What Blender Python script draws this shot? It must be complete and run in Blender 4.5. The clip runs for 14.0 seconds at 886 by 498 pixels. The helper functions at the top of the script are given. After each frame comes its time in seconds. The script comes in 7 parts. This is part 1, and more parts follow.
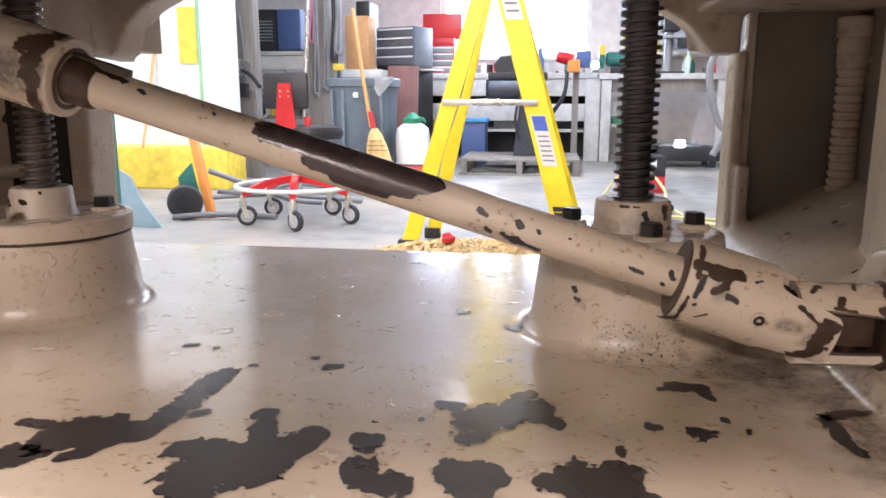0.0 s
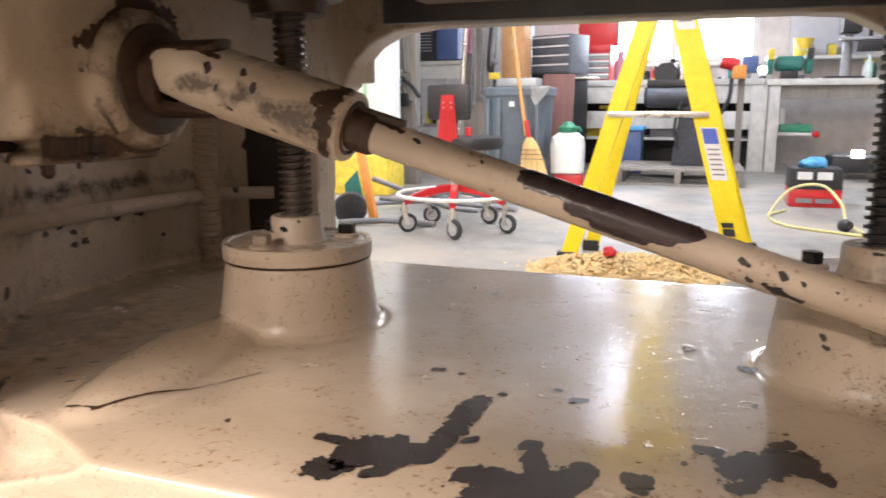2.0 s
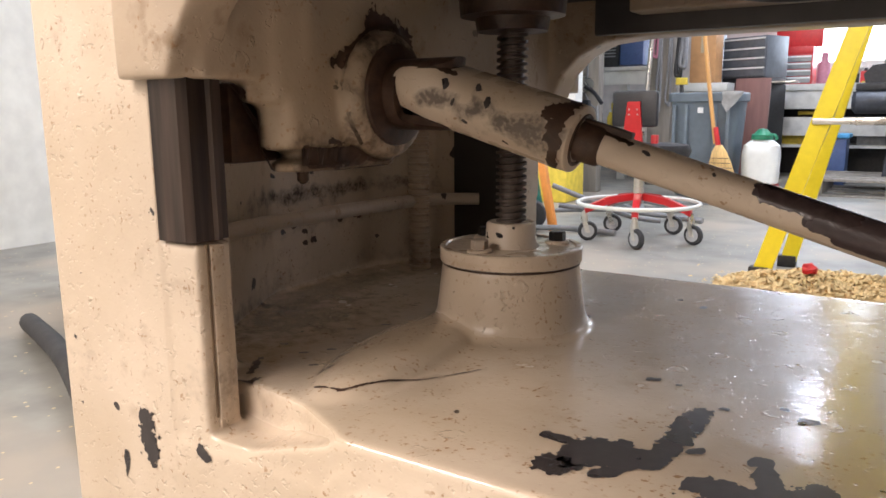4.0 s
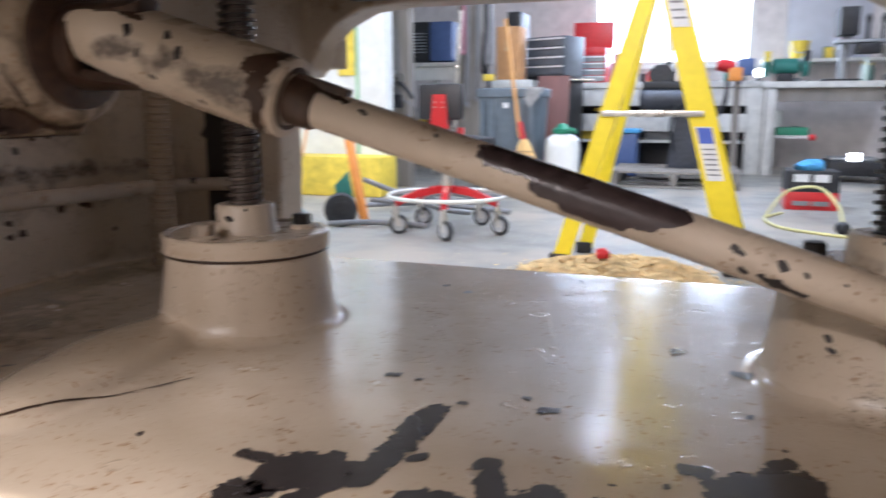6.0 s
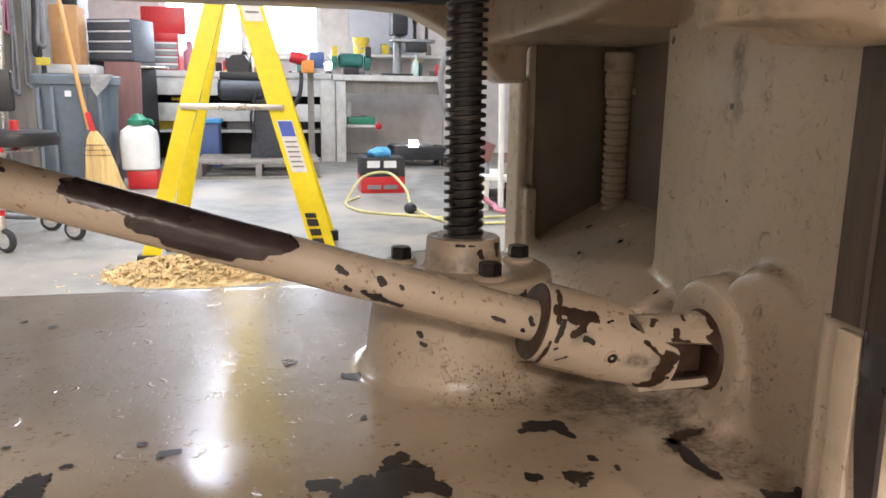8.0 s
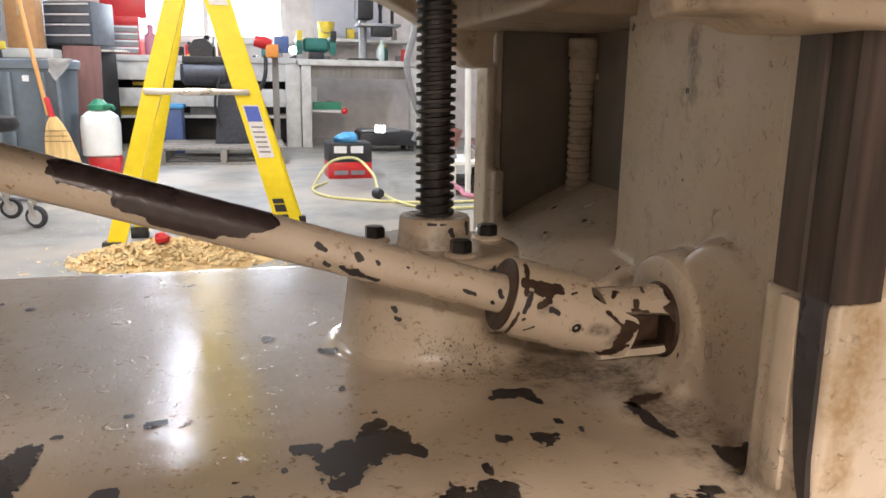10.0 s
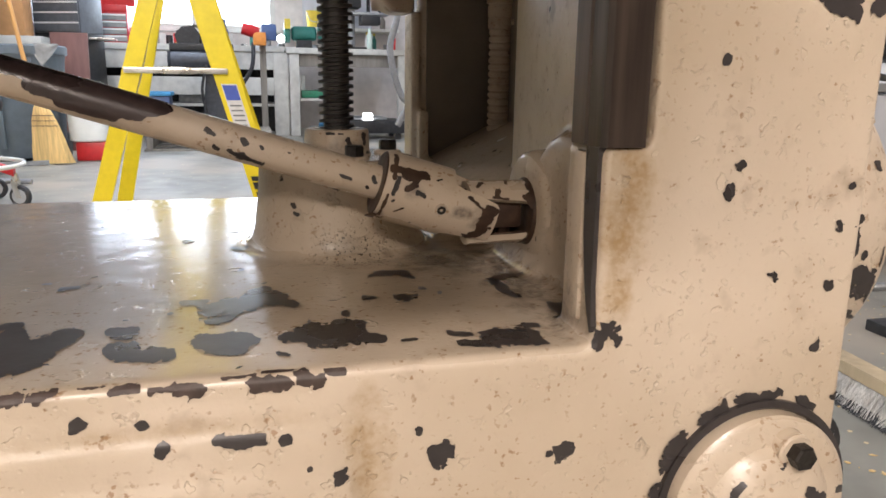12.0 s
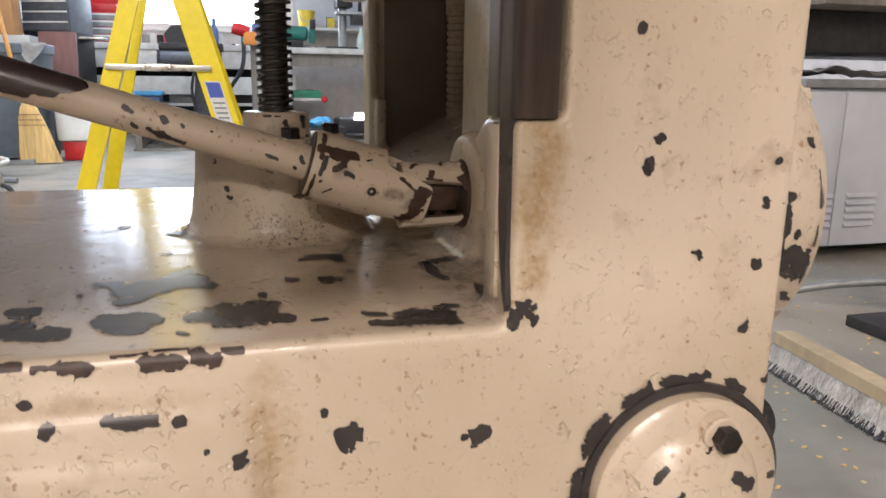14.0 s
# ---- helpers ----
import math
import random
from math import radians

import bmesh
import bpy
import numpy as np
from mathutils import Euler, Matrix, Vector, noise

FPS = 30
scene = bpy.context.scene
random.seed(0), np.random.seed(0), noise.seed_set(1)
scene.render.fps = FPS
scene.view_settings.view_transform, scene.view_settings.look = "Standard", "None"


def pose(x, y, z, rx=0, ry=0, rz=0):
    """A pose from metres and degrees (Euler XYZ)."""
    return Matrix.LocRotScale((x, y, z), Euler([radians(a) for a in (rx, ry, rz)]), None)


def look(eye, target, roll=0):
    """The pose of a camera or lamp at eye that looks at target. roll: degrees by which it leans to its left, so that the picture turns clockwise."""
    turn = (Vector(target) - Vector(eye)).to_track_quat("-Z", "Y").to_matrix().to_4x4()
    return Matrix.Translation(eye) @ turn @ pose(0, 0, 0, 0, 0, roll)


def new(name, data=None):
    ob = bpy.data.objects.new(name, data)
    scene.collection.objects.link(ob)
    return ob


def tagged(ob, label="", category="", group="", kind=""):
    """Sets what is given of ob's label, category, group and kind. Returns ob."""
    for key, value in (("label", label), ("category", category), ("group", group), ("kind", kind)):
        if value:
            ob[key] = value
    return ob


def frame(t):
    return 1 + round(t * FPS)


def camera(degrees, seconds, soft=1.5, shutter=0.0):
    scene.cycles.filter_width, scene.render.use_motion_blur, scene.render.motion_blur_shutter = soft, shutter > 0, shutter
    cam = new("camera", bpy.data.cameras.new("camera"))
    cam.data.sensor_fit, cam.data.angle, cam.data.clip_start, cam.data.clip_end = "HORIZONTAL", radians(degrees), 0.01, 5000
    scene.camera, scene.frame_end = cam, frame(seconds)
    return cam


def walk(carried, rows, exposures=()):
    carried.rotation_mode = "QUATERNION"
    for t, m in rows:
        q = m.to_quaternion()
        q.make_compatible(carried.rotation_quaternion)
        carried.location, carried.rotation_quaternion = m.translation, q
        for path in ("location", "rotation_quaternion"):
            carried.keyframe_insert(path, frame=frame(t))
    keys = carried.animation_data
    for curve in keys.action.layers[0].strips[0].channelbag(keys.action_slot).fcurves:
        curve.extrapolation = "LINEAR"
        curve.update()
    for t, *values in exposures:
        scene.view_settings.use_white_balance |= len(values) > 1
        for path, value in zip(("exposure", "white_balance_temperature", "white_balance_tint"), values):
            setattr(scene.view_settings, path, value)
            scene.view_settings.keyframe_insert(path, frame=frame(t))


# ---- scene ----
cam = camera(61.3, 14.0, 1.6, 0.4)
PATH = [
    (0, (0.1862, -0.2740, 0.6580), (-0.0962, 1.6659, 0.2619), 0.11),
    (0.5, (0.1558, -0.2849, 0.6782), (-0.1419, 1.6529, 0.2831), 0.13),
    (1, (0.1397, -0.2895, 0.6971), (-0.2151, 1.6393, 0.3048), 0.12),
    (1.5, (0.1294, -0.2946, 0.6925), (-0.3321, 1.6120, 0.3026), 0.06),
    (2, (0.1187, -0.3137, 0.6873), (-0.5303, 1.5390, 0.3045), -0.17),
    (2.5, (0.0993, -0.3311, 0.6900), (-0.6932, 1.4659, 0.3121), -0.15),
    (3, (0.0769, -0.3508, 0.6977), (-0.8644, 1.3743, 0.3265), -0.28),
    (3.2, (0.0783, -0.3529, 0.6967), (-0.9045, 1.3491, 0.3262), -0.16),
    (5.3, (0.1163, -0.3234, 0.6574), (-0.9673, 1.3183, 0.2962), -0.63),
    (5.5, (0.1173, -0.2881, 0.6477), (-0.9064, 1.3910, 0.2833), -0.63),
    (6, (0.1246, -0.2437, 0.6644), (-0.5168, 1.6137, 0.2922), -0.01),
    (6.5, (0.1261, -0.2344, 0.6728), (-0.0275, 1.7230, 0.2921), 0.22),
    (7, (0.1181, -0.2275, 0.6774), (0.3226, 1.7235, 0.2877), 0.55),
    (7.5, (0.1228, -0.2337, 0.6847), (0.4724, 1.6954, 0.2892), 0.67),
    (8, (0.1149, -0.2398, 0.6865), (0.5246, 1.6772, 0.2899), 0.77),
    (8.2, (0.1148, -0.2421, 0.6857), (0.5389, 1.6712, 0.2863), 0.58),
    (10.5, (0.1046, -0.2657, 0.6864), (0.6031, 1.6207, 0.2471), 0.95),
    (11, (0.1170, -0.2748, 0.6888), (0.6177, 1.6101, 0.2457), 0.92),
    (11.5, (0.1417, -0.3276, 0.6646), (0.6452, 1.5557, 0.2177), 0.78),
    (12, (0.1669, -0.3663, 0.6286), (0.6713, 1.5166, 0.1812), 0.83),
    (12.5, (0.1817, -0.3588, 0.6476), (0.6888, 1.5234, 0.2001), 0.75),
    (13, (0.2073, -0.3644, 0.6230), (0.7175, 1.5173, 0.1768), 0.82),
    (13.5, (0.2077, -0.3499, 0.6282), (0.7203, 1.5309, 0.1814), 0.79),
    (14, (0.2159, -0.3681, 0.6126), (0.7299, 1.5130, 0.1687), 0.82),
]
EXPO = [(0, 0.42, 5820, 18), (1, 0.38, 6100, 18), (2, 0.27, 6300, 17), (3, -0.03, 6450, 14), (5.5, -0.12, 5400, 14), (6.5, 0.18, 5750, 15), (8, 0.16, 6200, 14), (10.5, 0.1, 6300, 14), (11.5, 0.05, 6350, 13), (12, -0.16, 6080, 12), (14, -0.24, 6000, 12)]
walk(cam, [(t, look(eye, target, roll)) for t, eye, target, roll in PATH],
     exposures=EXPO)

# ---- world, light ----
world = bpy.data.worlds.new("world")
scene.world = world
world.use_nodes = True
sky = world.node_tree.nodes.new("ShaderNodeTexSky")
sky.sky_type, sky.sun_disc = "NISHITA", False
sky.sun_elevation, sky.sun_rotation = radians(35), radians(20)
world.node_tree.links.new(sky.outputs[0], world.node_tree.nodes["Background"].inputs[0])
world.node_tree.nodes["Background"].inputs[1].default_value = 0.12


def area_lamp(name, eye, target, sx, sy, watts, rgb):
    data = bpy.data.lights.new(name, "AREA")
    data.shape, data.size, data.size_y, data.energy, data.color = "RECTANGLE", sx, sy, watts, rgb
    ob = new(name, data)
    ob.matrix_world = look(eye, target) if eye[:2] != target[:2] else Matrix.Translation(eye)
    return ob


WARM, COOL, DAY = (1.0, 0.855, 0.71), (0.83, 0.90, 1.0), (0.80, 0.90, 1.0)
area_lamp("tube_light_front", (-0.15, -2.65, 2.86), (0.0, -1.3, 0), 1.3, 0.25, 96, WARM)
# unseen lamp added to brighten the bed deep under the table
area_lamp("fill_light_far", (-1.1, -5.0, 2.86), (-0.6, -2.6, 0), 1.3, 0.25, 152, WARM)
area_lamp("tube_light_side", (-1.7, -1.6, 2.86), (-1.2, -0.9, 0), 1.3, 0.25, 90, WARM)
# unseen lamp added for the left floor, its reflection kept out of the bed
area_lamp("fill_light_middle", (-2.9, 3.4, 2.86), (-2.9, 3.4, 0), 0.11, 2.4, 50, COOL)
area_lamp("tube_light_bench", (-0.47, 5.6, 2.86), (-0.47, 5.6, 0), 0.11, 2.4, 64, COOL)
# unseen lamp added in line with the bench one to lift the bed
area_lamp("fill_light_row", (-0.47, 3.0, 2.86), (-0.47, 3.0, 0), 0.11, 2.4, 44, COOL)
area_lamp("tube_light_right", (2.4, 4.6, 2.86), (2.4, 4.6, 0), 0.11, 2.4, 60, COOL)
area_lamp("window_daylight", (-0.45, 9.02, 1.62), (-0.45, 0, 1.0), 2.2, 0.95, 44, DAY)

# ---- materials ----
def material(name, rgb, rough=0.5, metal=0.0, spread=0.12, size=30.0, bump=0.1, coat=0.0, stretch=(1, 1, 1)):
    """A surface with colour drift at two scales and a fine relief."""
    m = bpy.data.materials.new(name)
    m.use_nodes = True
    nt = m.node_tree
    n, ln = nt.nodes, nt.links
    b = n["Principled BSDF"]
    tc, mp = n.new("ShaderNodeTexCoord"), n.new("ShaderNodeMapping")
    mp.inputs["Scale"].default_value = stretch
    ln.new(tc.outputs["Object"], mp.inputs[0])
    big, small = n.new("ShaderNodeTexNoise"), n.new("ShaderNodeTexNoise")
    big.inputs["Scale"].default_value, small.inputs["Scale"].default_value = size * 0.15, size
    big.inputs["Detail"].default_value, small.inputs["Detail"].default_value = 4, 6
    ln.new(mp.outputs[0], big.inputs["Vector"]), ln.new(mp.outputs[0], small.inputs["Vector"])
    add = n.new("ShaderNodeMath")
    add.operation = "ADD"
    ln.new(big.outputs[0], add.inputs[0]), ln.new(small.outputs[0], add.inputs[1])
    ramp = n.new("ShaderNodeMapRange")
    ramp.inputs[1].default_value, ramp.inputs[2].default_value = 0.7, 1.3
    ramp.inputs[3].default_value, ramp.inputs[4].default_value = 1 - spread, 1 + spread
    ln.new(add.outputs[0], ramp.inputs[0])
    mul = n.new("ShaderNodeVectorMath")
    mul.operation = "SCALE"
    mul.inputs[0].default_value = rgb
    ln.new(ramp.outputs[0], mul.inputs["Scale"])
    ln.new(mul.outputs[0], b.inputs["Base Color"])
    rr = n.new("ShaderNodeMapRange")
    rr.inputs[1].default_value, rr.inputs[2].default_value = 0.3, 0.7
    rr.inputs[3].default_value, rr.inputs[4].default_value = max(rough - 0.08, 0.03), min(rough + 0.1, 1)
    ln.new(big.outputs[0], rr.inputs[0]), ln.new(rr.outputs[0], b.inputs["Roughness"])
    b.inputs["Metallic"].default_value = metal
    b.inputs["Coat Weight"].default_value = coat
    bp = n.new("ShaderNodeBump")
    bp.inputs["Strength"].default_value, bp.inputs["Distance"].default_value = bump, 0.002
    ln.new(small.outputs[0], bp.inputs["Height"]), ln.new(bp.outputs[0], b.inputs["Normal"])
    return m


def cream_paint(name, rgb, chips=1.0, dirt=0.5, dents=1.0, gloss=0.09, rare=0.93, spots=()):
    """Old thick enamel on cast iron: orange-peel, pits, brown grime, small chips down to dark primer."""
    m = bpy.data.materials.new(name)
    m.use_nodes = True
    nt = m.node_tree
    n, ln = nt.nodes, nt.links
    b = n["Principled BSDF"]
    tc = n.new("ShaderNodeTexCoord")

    def tex(kind, scale, detail=4.0, src=None, **kw):
        t = n.new(kind)
        t.inputs["Scale"].default_value = scale
        if "Detail" in t.inputs:
            t.inputs["Detail"].default_value = detail
        ln.new(src or tc.outputs["Object"], t.inputs["Vector"])
        return t

    def rng(src, a, c, lo, hi):
        r = n.new("ShaderNodeMapRange")
        r.inputs[1].default_value, r.inputs[2].default_value, r.inputs[3].default_value, r.inputs[4].default_value = a, c, lo, hi
        ln.new(src, r.inputs[0])
        return r.outputs[0]

    def math(op, a, c):
        q = n.new("ShaderNodeMath")
        q.operation = op
        for s, v in zip(q.inputs, (a, c)):
            if isinstance(v, (int, float)):
                s.default_value = v
            else:
                ln.new(v, s)
        return q.outputs[0]

    def mix(fac, a, c):
        q = n.new("ShaderNodeMix")
        q.data_type = "RGBA"
        ln.new(fac, q.inputs[0])
        for s, v in zip((q.inputs[6], q.inputs[7]), (a, c)):
            if isinstance(v, tuple):
                s.default_value = (*v, 1)
            else:
                ln.new(v, s)
        return q.outputs[2]

    broad, mid, fine = tex("ShaderNodeTexNoise", 5, 5), tex("ShaderNodeTexNoise", 38, 6), tex("ShaderNodeTexNoise", 320, 3)
    light = tuple(min(c * 1.10, 1) for c in rgb)
    dark = (rgb[0] * 0.86, rgb[1] * 0.83, rgb[2] * 0.76)
    base = mix(rng(broad.outputs[0], 0.35, 0.65, 0, 1), dark, light)
    grime = math("MULTIPLY", rng(mid.outputs[0], 0.56, 0.74, 0, 1), rng(broad.outputs[0], 0.42, 0.62, 0, dirt))
    base = mix(grime, base, (0.20, 0.13, 0.07))
    # rust-brown freckles
    fr = tex("ShaderNodeTexNoise", 230, 2)
    freck = math("MULTIPLY", rng(fr.outputs[0], 0.61, 0.68, 0, 0.8), rng(mid.outputs[0], 0.48, 0.6, 0.05, 1))
    base = mix(freck, base, (0.26, 0.14, 0.06))
    # oil and dirt stains and painted shade, each at its own place
    blot, streak = tex("ShaderNodeTexNoise", 60, 8), tex("ShaderNodeTexNoise", 260, 4)
    for centre, size, amount, tint in spots:
        mp, ln2 = n.new("ShaderNodeMapping"), n.new("ShaderNodeVectorMath")
        mp.vector_type = "TEXTURE"
        mp.inputs["Location"].default_value, mp.inputs["Scale"].default_value = centre, size
        ln2.operation = "LENGTH"
        ln.new(tc.outputs["Object"], mp.inputs[0]), ln.new(mp.outputs[0], ln2.inputs[0])
        edge = math("ADD", ln2.outputs["Value"], rng(blot.outputs[0], 0.3, 0.7, 0.45, -0.45))
        film = math("MULTIPLY", rng(edge, 0.25, 1.0, amount, 0), rng(streak.outputs[0], 0.35, 0.65, 0.45, 1.0))
        base = mix(film, base, tint)
    # fine dark specks at the boss foot
    if spots and chips == 1.0 and rare > 0.9:
        mp, ln2 = n.new("ShaderNodeMapping"), n.new("ShaderNodeVectorMath")
        mp.vector_type = "TEXTURE"
        mp.inputs["Location"].default_value, mp.inputs["Scale"].default_value = (0.255, 0.225, 0.492), (0.075, 0.03, 0.020)
        ln2.operation = "LENGTH"
        ln.new(tc.outputs["Object"], mp.inputs[0]), ln.new(mp.outputs[0], ln2.inputs[0])
        dots = math("MULTIPLY", rng(ln2.outputs["Value"], 0.5, 1.0, 1, 0), rng(tex("ShaderNodeTexNoise", 420, 2).outputs[0], 0.60, 0.64, 0, 0.9))
        base = mix(dots, base, (0.04, 0.028, 0.02))
    # chips: warped cells, only those of a rare random value
    warp = n.new("ShaderNodeVectorMath")
    warp.operation = "MULTIPLY_ADD"
    ln.new(tex("ShaderNodeTexNoise", 120, 3).outputs["Color"], warp.inputs[0])
    warp.inputs[1].default_value = (0.012, 0.012, 0.012)
    ln.new(tc.outputs["Object"], warp.inputs[2])
    chip = None
    for scale, radius in ((26, 0.13), (60, 0.16)):
        v = tex("ShaderNodeTexVoronoi", scale, 0, src=warp.outputs[0])
        sep = n.new("ShaderNodeSeparateColor")
        ln.new(v.outputs["Color"], sep.inputs[0])
        near = math("MULTIPLY", rng(sep.outputs[0], rare, 1.0, 0.0, radius * 1.6), 1.0)
        hit = math("LESS_THAN", v.outputs["Distance"], near)
        chip = hit if chip is None else math("MAXIMUM", chip, hit)
    chip = math("MULTIPLY", chip, chips)
    col = mix(chip, base, (0.035, 0.028, 0.027))
    ln.new(col, b.inputs["Base Color"])
    b.inputs["IOR"].default_value = 1.6
    # relief: broad waviness, pits, flake edges
    flake = tex("ShaderNodeTexVoronoi", 34, 0, src=warp.outputs[0])
    sep = n.new("ShaderNodeSeparateColor")
    ln.new(flake.outputs["Color"], sep.inputs[0])
    ring = rng(math("ABSOLUTE", math("SUBTRACT", flake.outputs["Distance"], 0.24), 0), 0.0, 0.05, 1, 0)
    flk = math("MULTIPLY", math("MULTIPLY", ring, rng(tex("ShaderNodeTexNoise", 70, 2).outputs[0], 0.50, 0.60, 0, 1)), rng(sep.outputs[1], 0.52, 0.56, 0, 1))
    pits = tex("ShaderNodeTexVoronoi", 240, 0)
    sep2 = n.new("ShaderNodeSeparateColor")
    ln.new(pits.outputs["Color"], sep2.inputs[0])
    pit = math("MULTIPLY", rng(pits.outputs["Distance"], 0.05, 0.35, 1, 0), rng(sep2.outputs[0], 0.82, 0.86, 0, 1))
    # old chips painted over, mostly on the upright faces
    geo, nrm = n.new("ShaderNodeNewGeometry"), n.new("ShaderNodeSeparateXYZ")
    ln.new(geo.outputs["Normal"], nrm.inputs[0])
    upright = rng(math("ABSOLUTE", nrm.outputs[2], 0), 0.3, 0.8, 1.0, 0.12)
    sheen = math("ADD", rng(mid.outputs[0], 0.3, 0.7, gloss, gloss + 0.09), math("MULTIPLY", grime, 0.3))
    ln.new(math("ADD", sheen, math("MULTIPLY", upright, 0.27)), b.inputs["Roughness"])
    ln.new(rng(math("ABSOLUTE", nrm.outputs[2], 0), 0.4, 0.9, 0.0, 0.6 if gloss < 0.1 else 0.0), b.inputs["Coat Weight"])
    b.inputs["Coat Roughness"].default_value, b.inputs["Coat IOR"].default_value = 0.12, 1.5
    old = rng(tex("ShaderNodeTexNoise", 130, 2.0).outputs[0], 0.60, 0.64, 0, 1)
    old = math("MULTIPLY", math("MULTIPLY", old, rng(tex("ShaderNodeTexNoise", 17, 2).outputs[0], 0.46, 0.52, 0, 1)), upright)
    h = math("ADD", math("MULTIPLY", mid.outputs[0], 0.50 * dents), math("MULTIPLY", fine.outputs[0], 0.06))
    h = math("ADD", h, math("MULTIPLY", broad.outputs[0], 0.5 * dents))
    h = math("ADD", h, math("MULTIPLY", flk, 0.7 * dents))
    h = math("ADD", h, math("MULTIPLY", old, -0.30 * dents))
    h = math("ADD", h, math("MULTIPLY", pit, -0.2 * dents))
    h = math("ADD", h, math("MULTIPLY", chip, -0.8))
    bp = n.new("ShaderNodeBump")
    bp.inputs["Distance"].default_value = 0.0034
    ln.new(rng(upright, 0.12, 1.0, 0.27, 0.66), bp.inputs["Strength"])
    ln.new(h, bp.inputs["Height"]), ln.new(bp.outputs[0], b.inputs["Normal"]), ln.new(bp.outputs[0], b.inputs["Coat Normal"])
    return m


CREAM = (0.55, 0.459, 0.365)
OIL, GRIME_SHADE, DIRT_SHADE = (0.34, 0.22, 0.10), (0.050, 0.032, 0.020), (0.13, 0.09, 0.06)
M_CAST = cream_paint("cream_enamel", CREAM, 1.0, 0.5, 1.0, spots=(
    ((0.372, 0.0, 0.565), (0.016, 0.03, 0.060), 0.95, OIL), ((0.366, 0.0, 0.525), (0.014, 0.03, 0.050), 0.75, OIL),
    ((0.224, 0.0, 0.425), (0.014, 0.03, 0.050), 0.8, OIL), ((0.12, 0.0, 0.455), (0.10, 0.03, 0.008), 0.35, OIL),
    # under the right joint: grime together with the joint's shadow, as one dark tint
    ((0.36, 0.14, 0.48), (0.028, 0.13, 0.014), 0.6, GRIME_SHADE), ((0.345, 0.20, 0.48), (0.055, 0.05, 0.014), 0.45, GRIME_SHADE), ((0.325, 0.225, 0.48), (0.055, 0.035, 0.016), 0.65, GRIME_SHADE),
    ((0.245, 0.23, 0.49), (0.060, 0.018, 0.014), 0.35, GRIME_SHADE), ((0.352, 0.04, 0.485), (0.022, 0.03, 0.03), 0.55, GRIME_SHADE),
    ((-0.352, 0.022, 0.535), (0.012, 0.012, 0.075), 0.55, OIL), ((-0.352, 0.02, 0.49), (0.03, 0.03, 0.025), 0.5, GRIME_SHADE),
    # left alcove: dirt plus painted shade, with the shadow band along the oil pipe
    ((-0.44, 0.20, 0.48), (0.08, 0.12, 0.035), 0.8, DIRT_SHADE), ((-0.50, 0.30, 0.48), (0.060, 0.30, 0.030), 0.60, DIRT_SHADE), ((-0.52, 0.35, 0.594), (0.06, 0.24, 0.014), 1.1, GRIME_SHADE), ((-0.52, 0.35, 0.56), (0.05, 0.22, 0.018), 0.70, DIRT_SHADE),
    ((-0.53, 0.40, 0.65), (0.05, 0.10, 0.04), 0.55, DIRT_SHADE), ((-0.40, 0.10, 0.48), (0.06, 0.06, 0.03), 0.45, OIL),
    ((0.408, 0.2125, 0.70), (0.03, 0.013, 0.042), 1.1, (0.17, 0.115, 0.07)), ((0.385, 0.20, 0.60), (0.02, 0.05, 0.03), 0.35, OIL)))
M_TABLE = cream_paint("cream_enamel_grimy", (0.42, 0.335, 0.25), 0.6, 1.0, 0.8, 0.26, spots=(
    # the spots next to the slideway mix grime with the shade of the gap
    ((-0.30, 0.187, 0.712), (0.022, 0.062, 0.058), 0.9, GRIME_SHADE), ((-0.30, 0.195, 0.745), (0.03, 0.050, 0.035), 1.0, GRIME_SHADE), ((-0.315, 0.187, 0.648), (0.07, 0.07, 0.018), 1.0, GRIME_SHADE), ((-0.345, 0.14, 0.640), (0.07, 0.10, 0.018), 1.0, GRIME_SHADE), ((-0.365, 0.095, 0.70), (0.03, 0.03, 0.09), 1.2, GRIME_SHADE),
    ((-0.33, 0.13, 0.655), (0.05, 0.06, 0.016), 0.95, GRIME_SHADE), ((-0.37, 0.12, 0.69), (0.02, 0.05, 0.06), 0.9, GRIME_SHADE),
    ((-0.31, 0.22, 0.71), (0.04, 0.03, 0.05), 0.6, GRIME_SHADE), ((-0.33, 0.15, 0.655), (0.07, 0.09, 0.032), 0.9, (0.10, 0.060, 0.030)), ((-0.32, 0.20, 0.69), (0.05, 0.05, 0.05), 0.5, (0.12, 0.075, 0.04)), ((0.30, 0.03, 0.715), (0.03, 0.03, 0.012), 0.6, GRIME_SHADE)))
SMUDGE = (0.13, 0.10, 0.078)
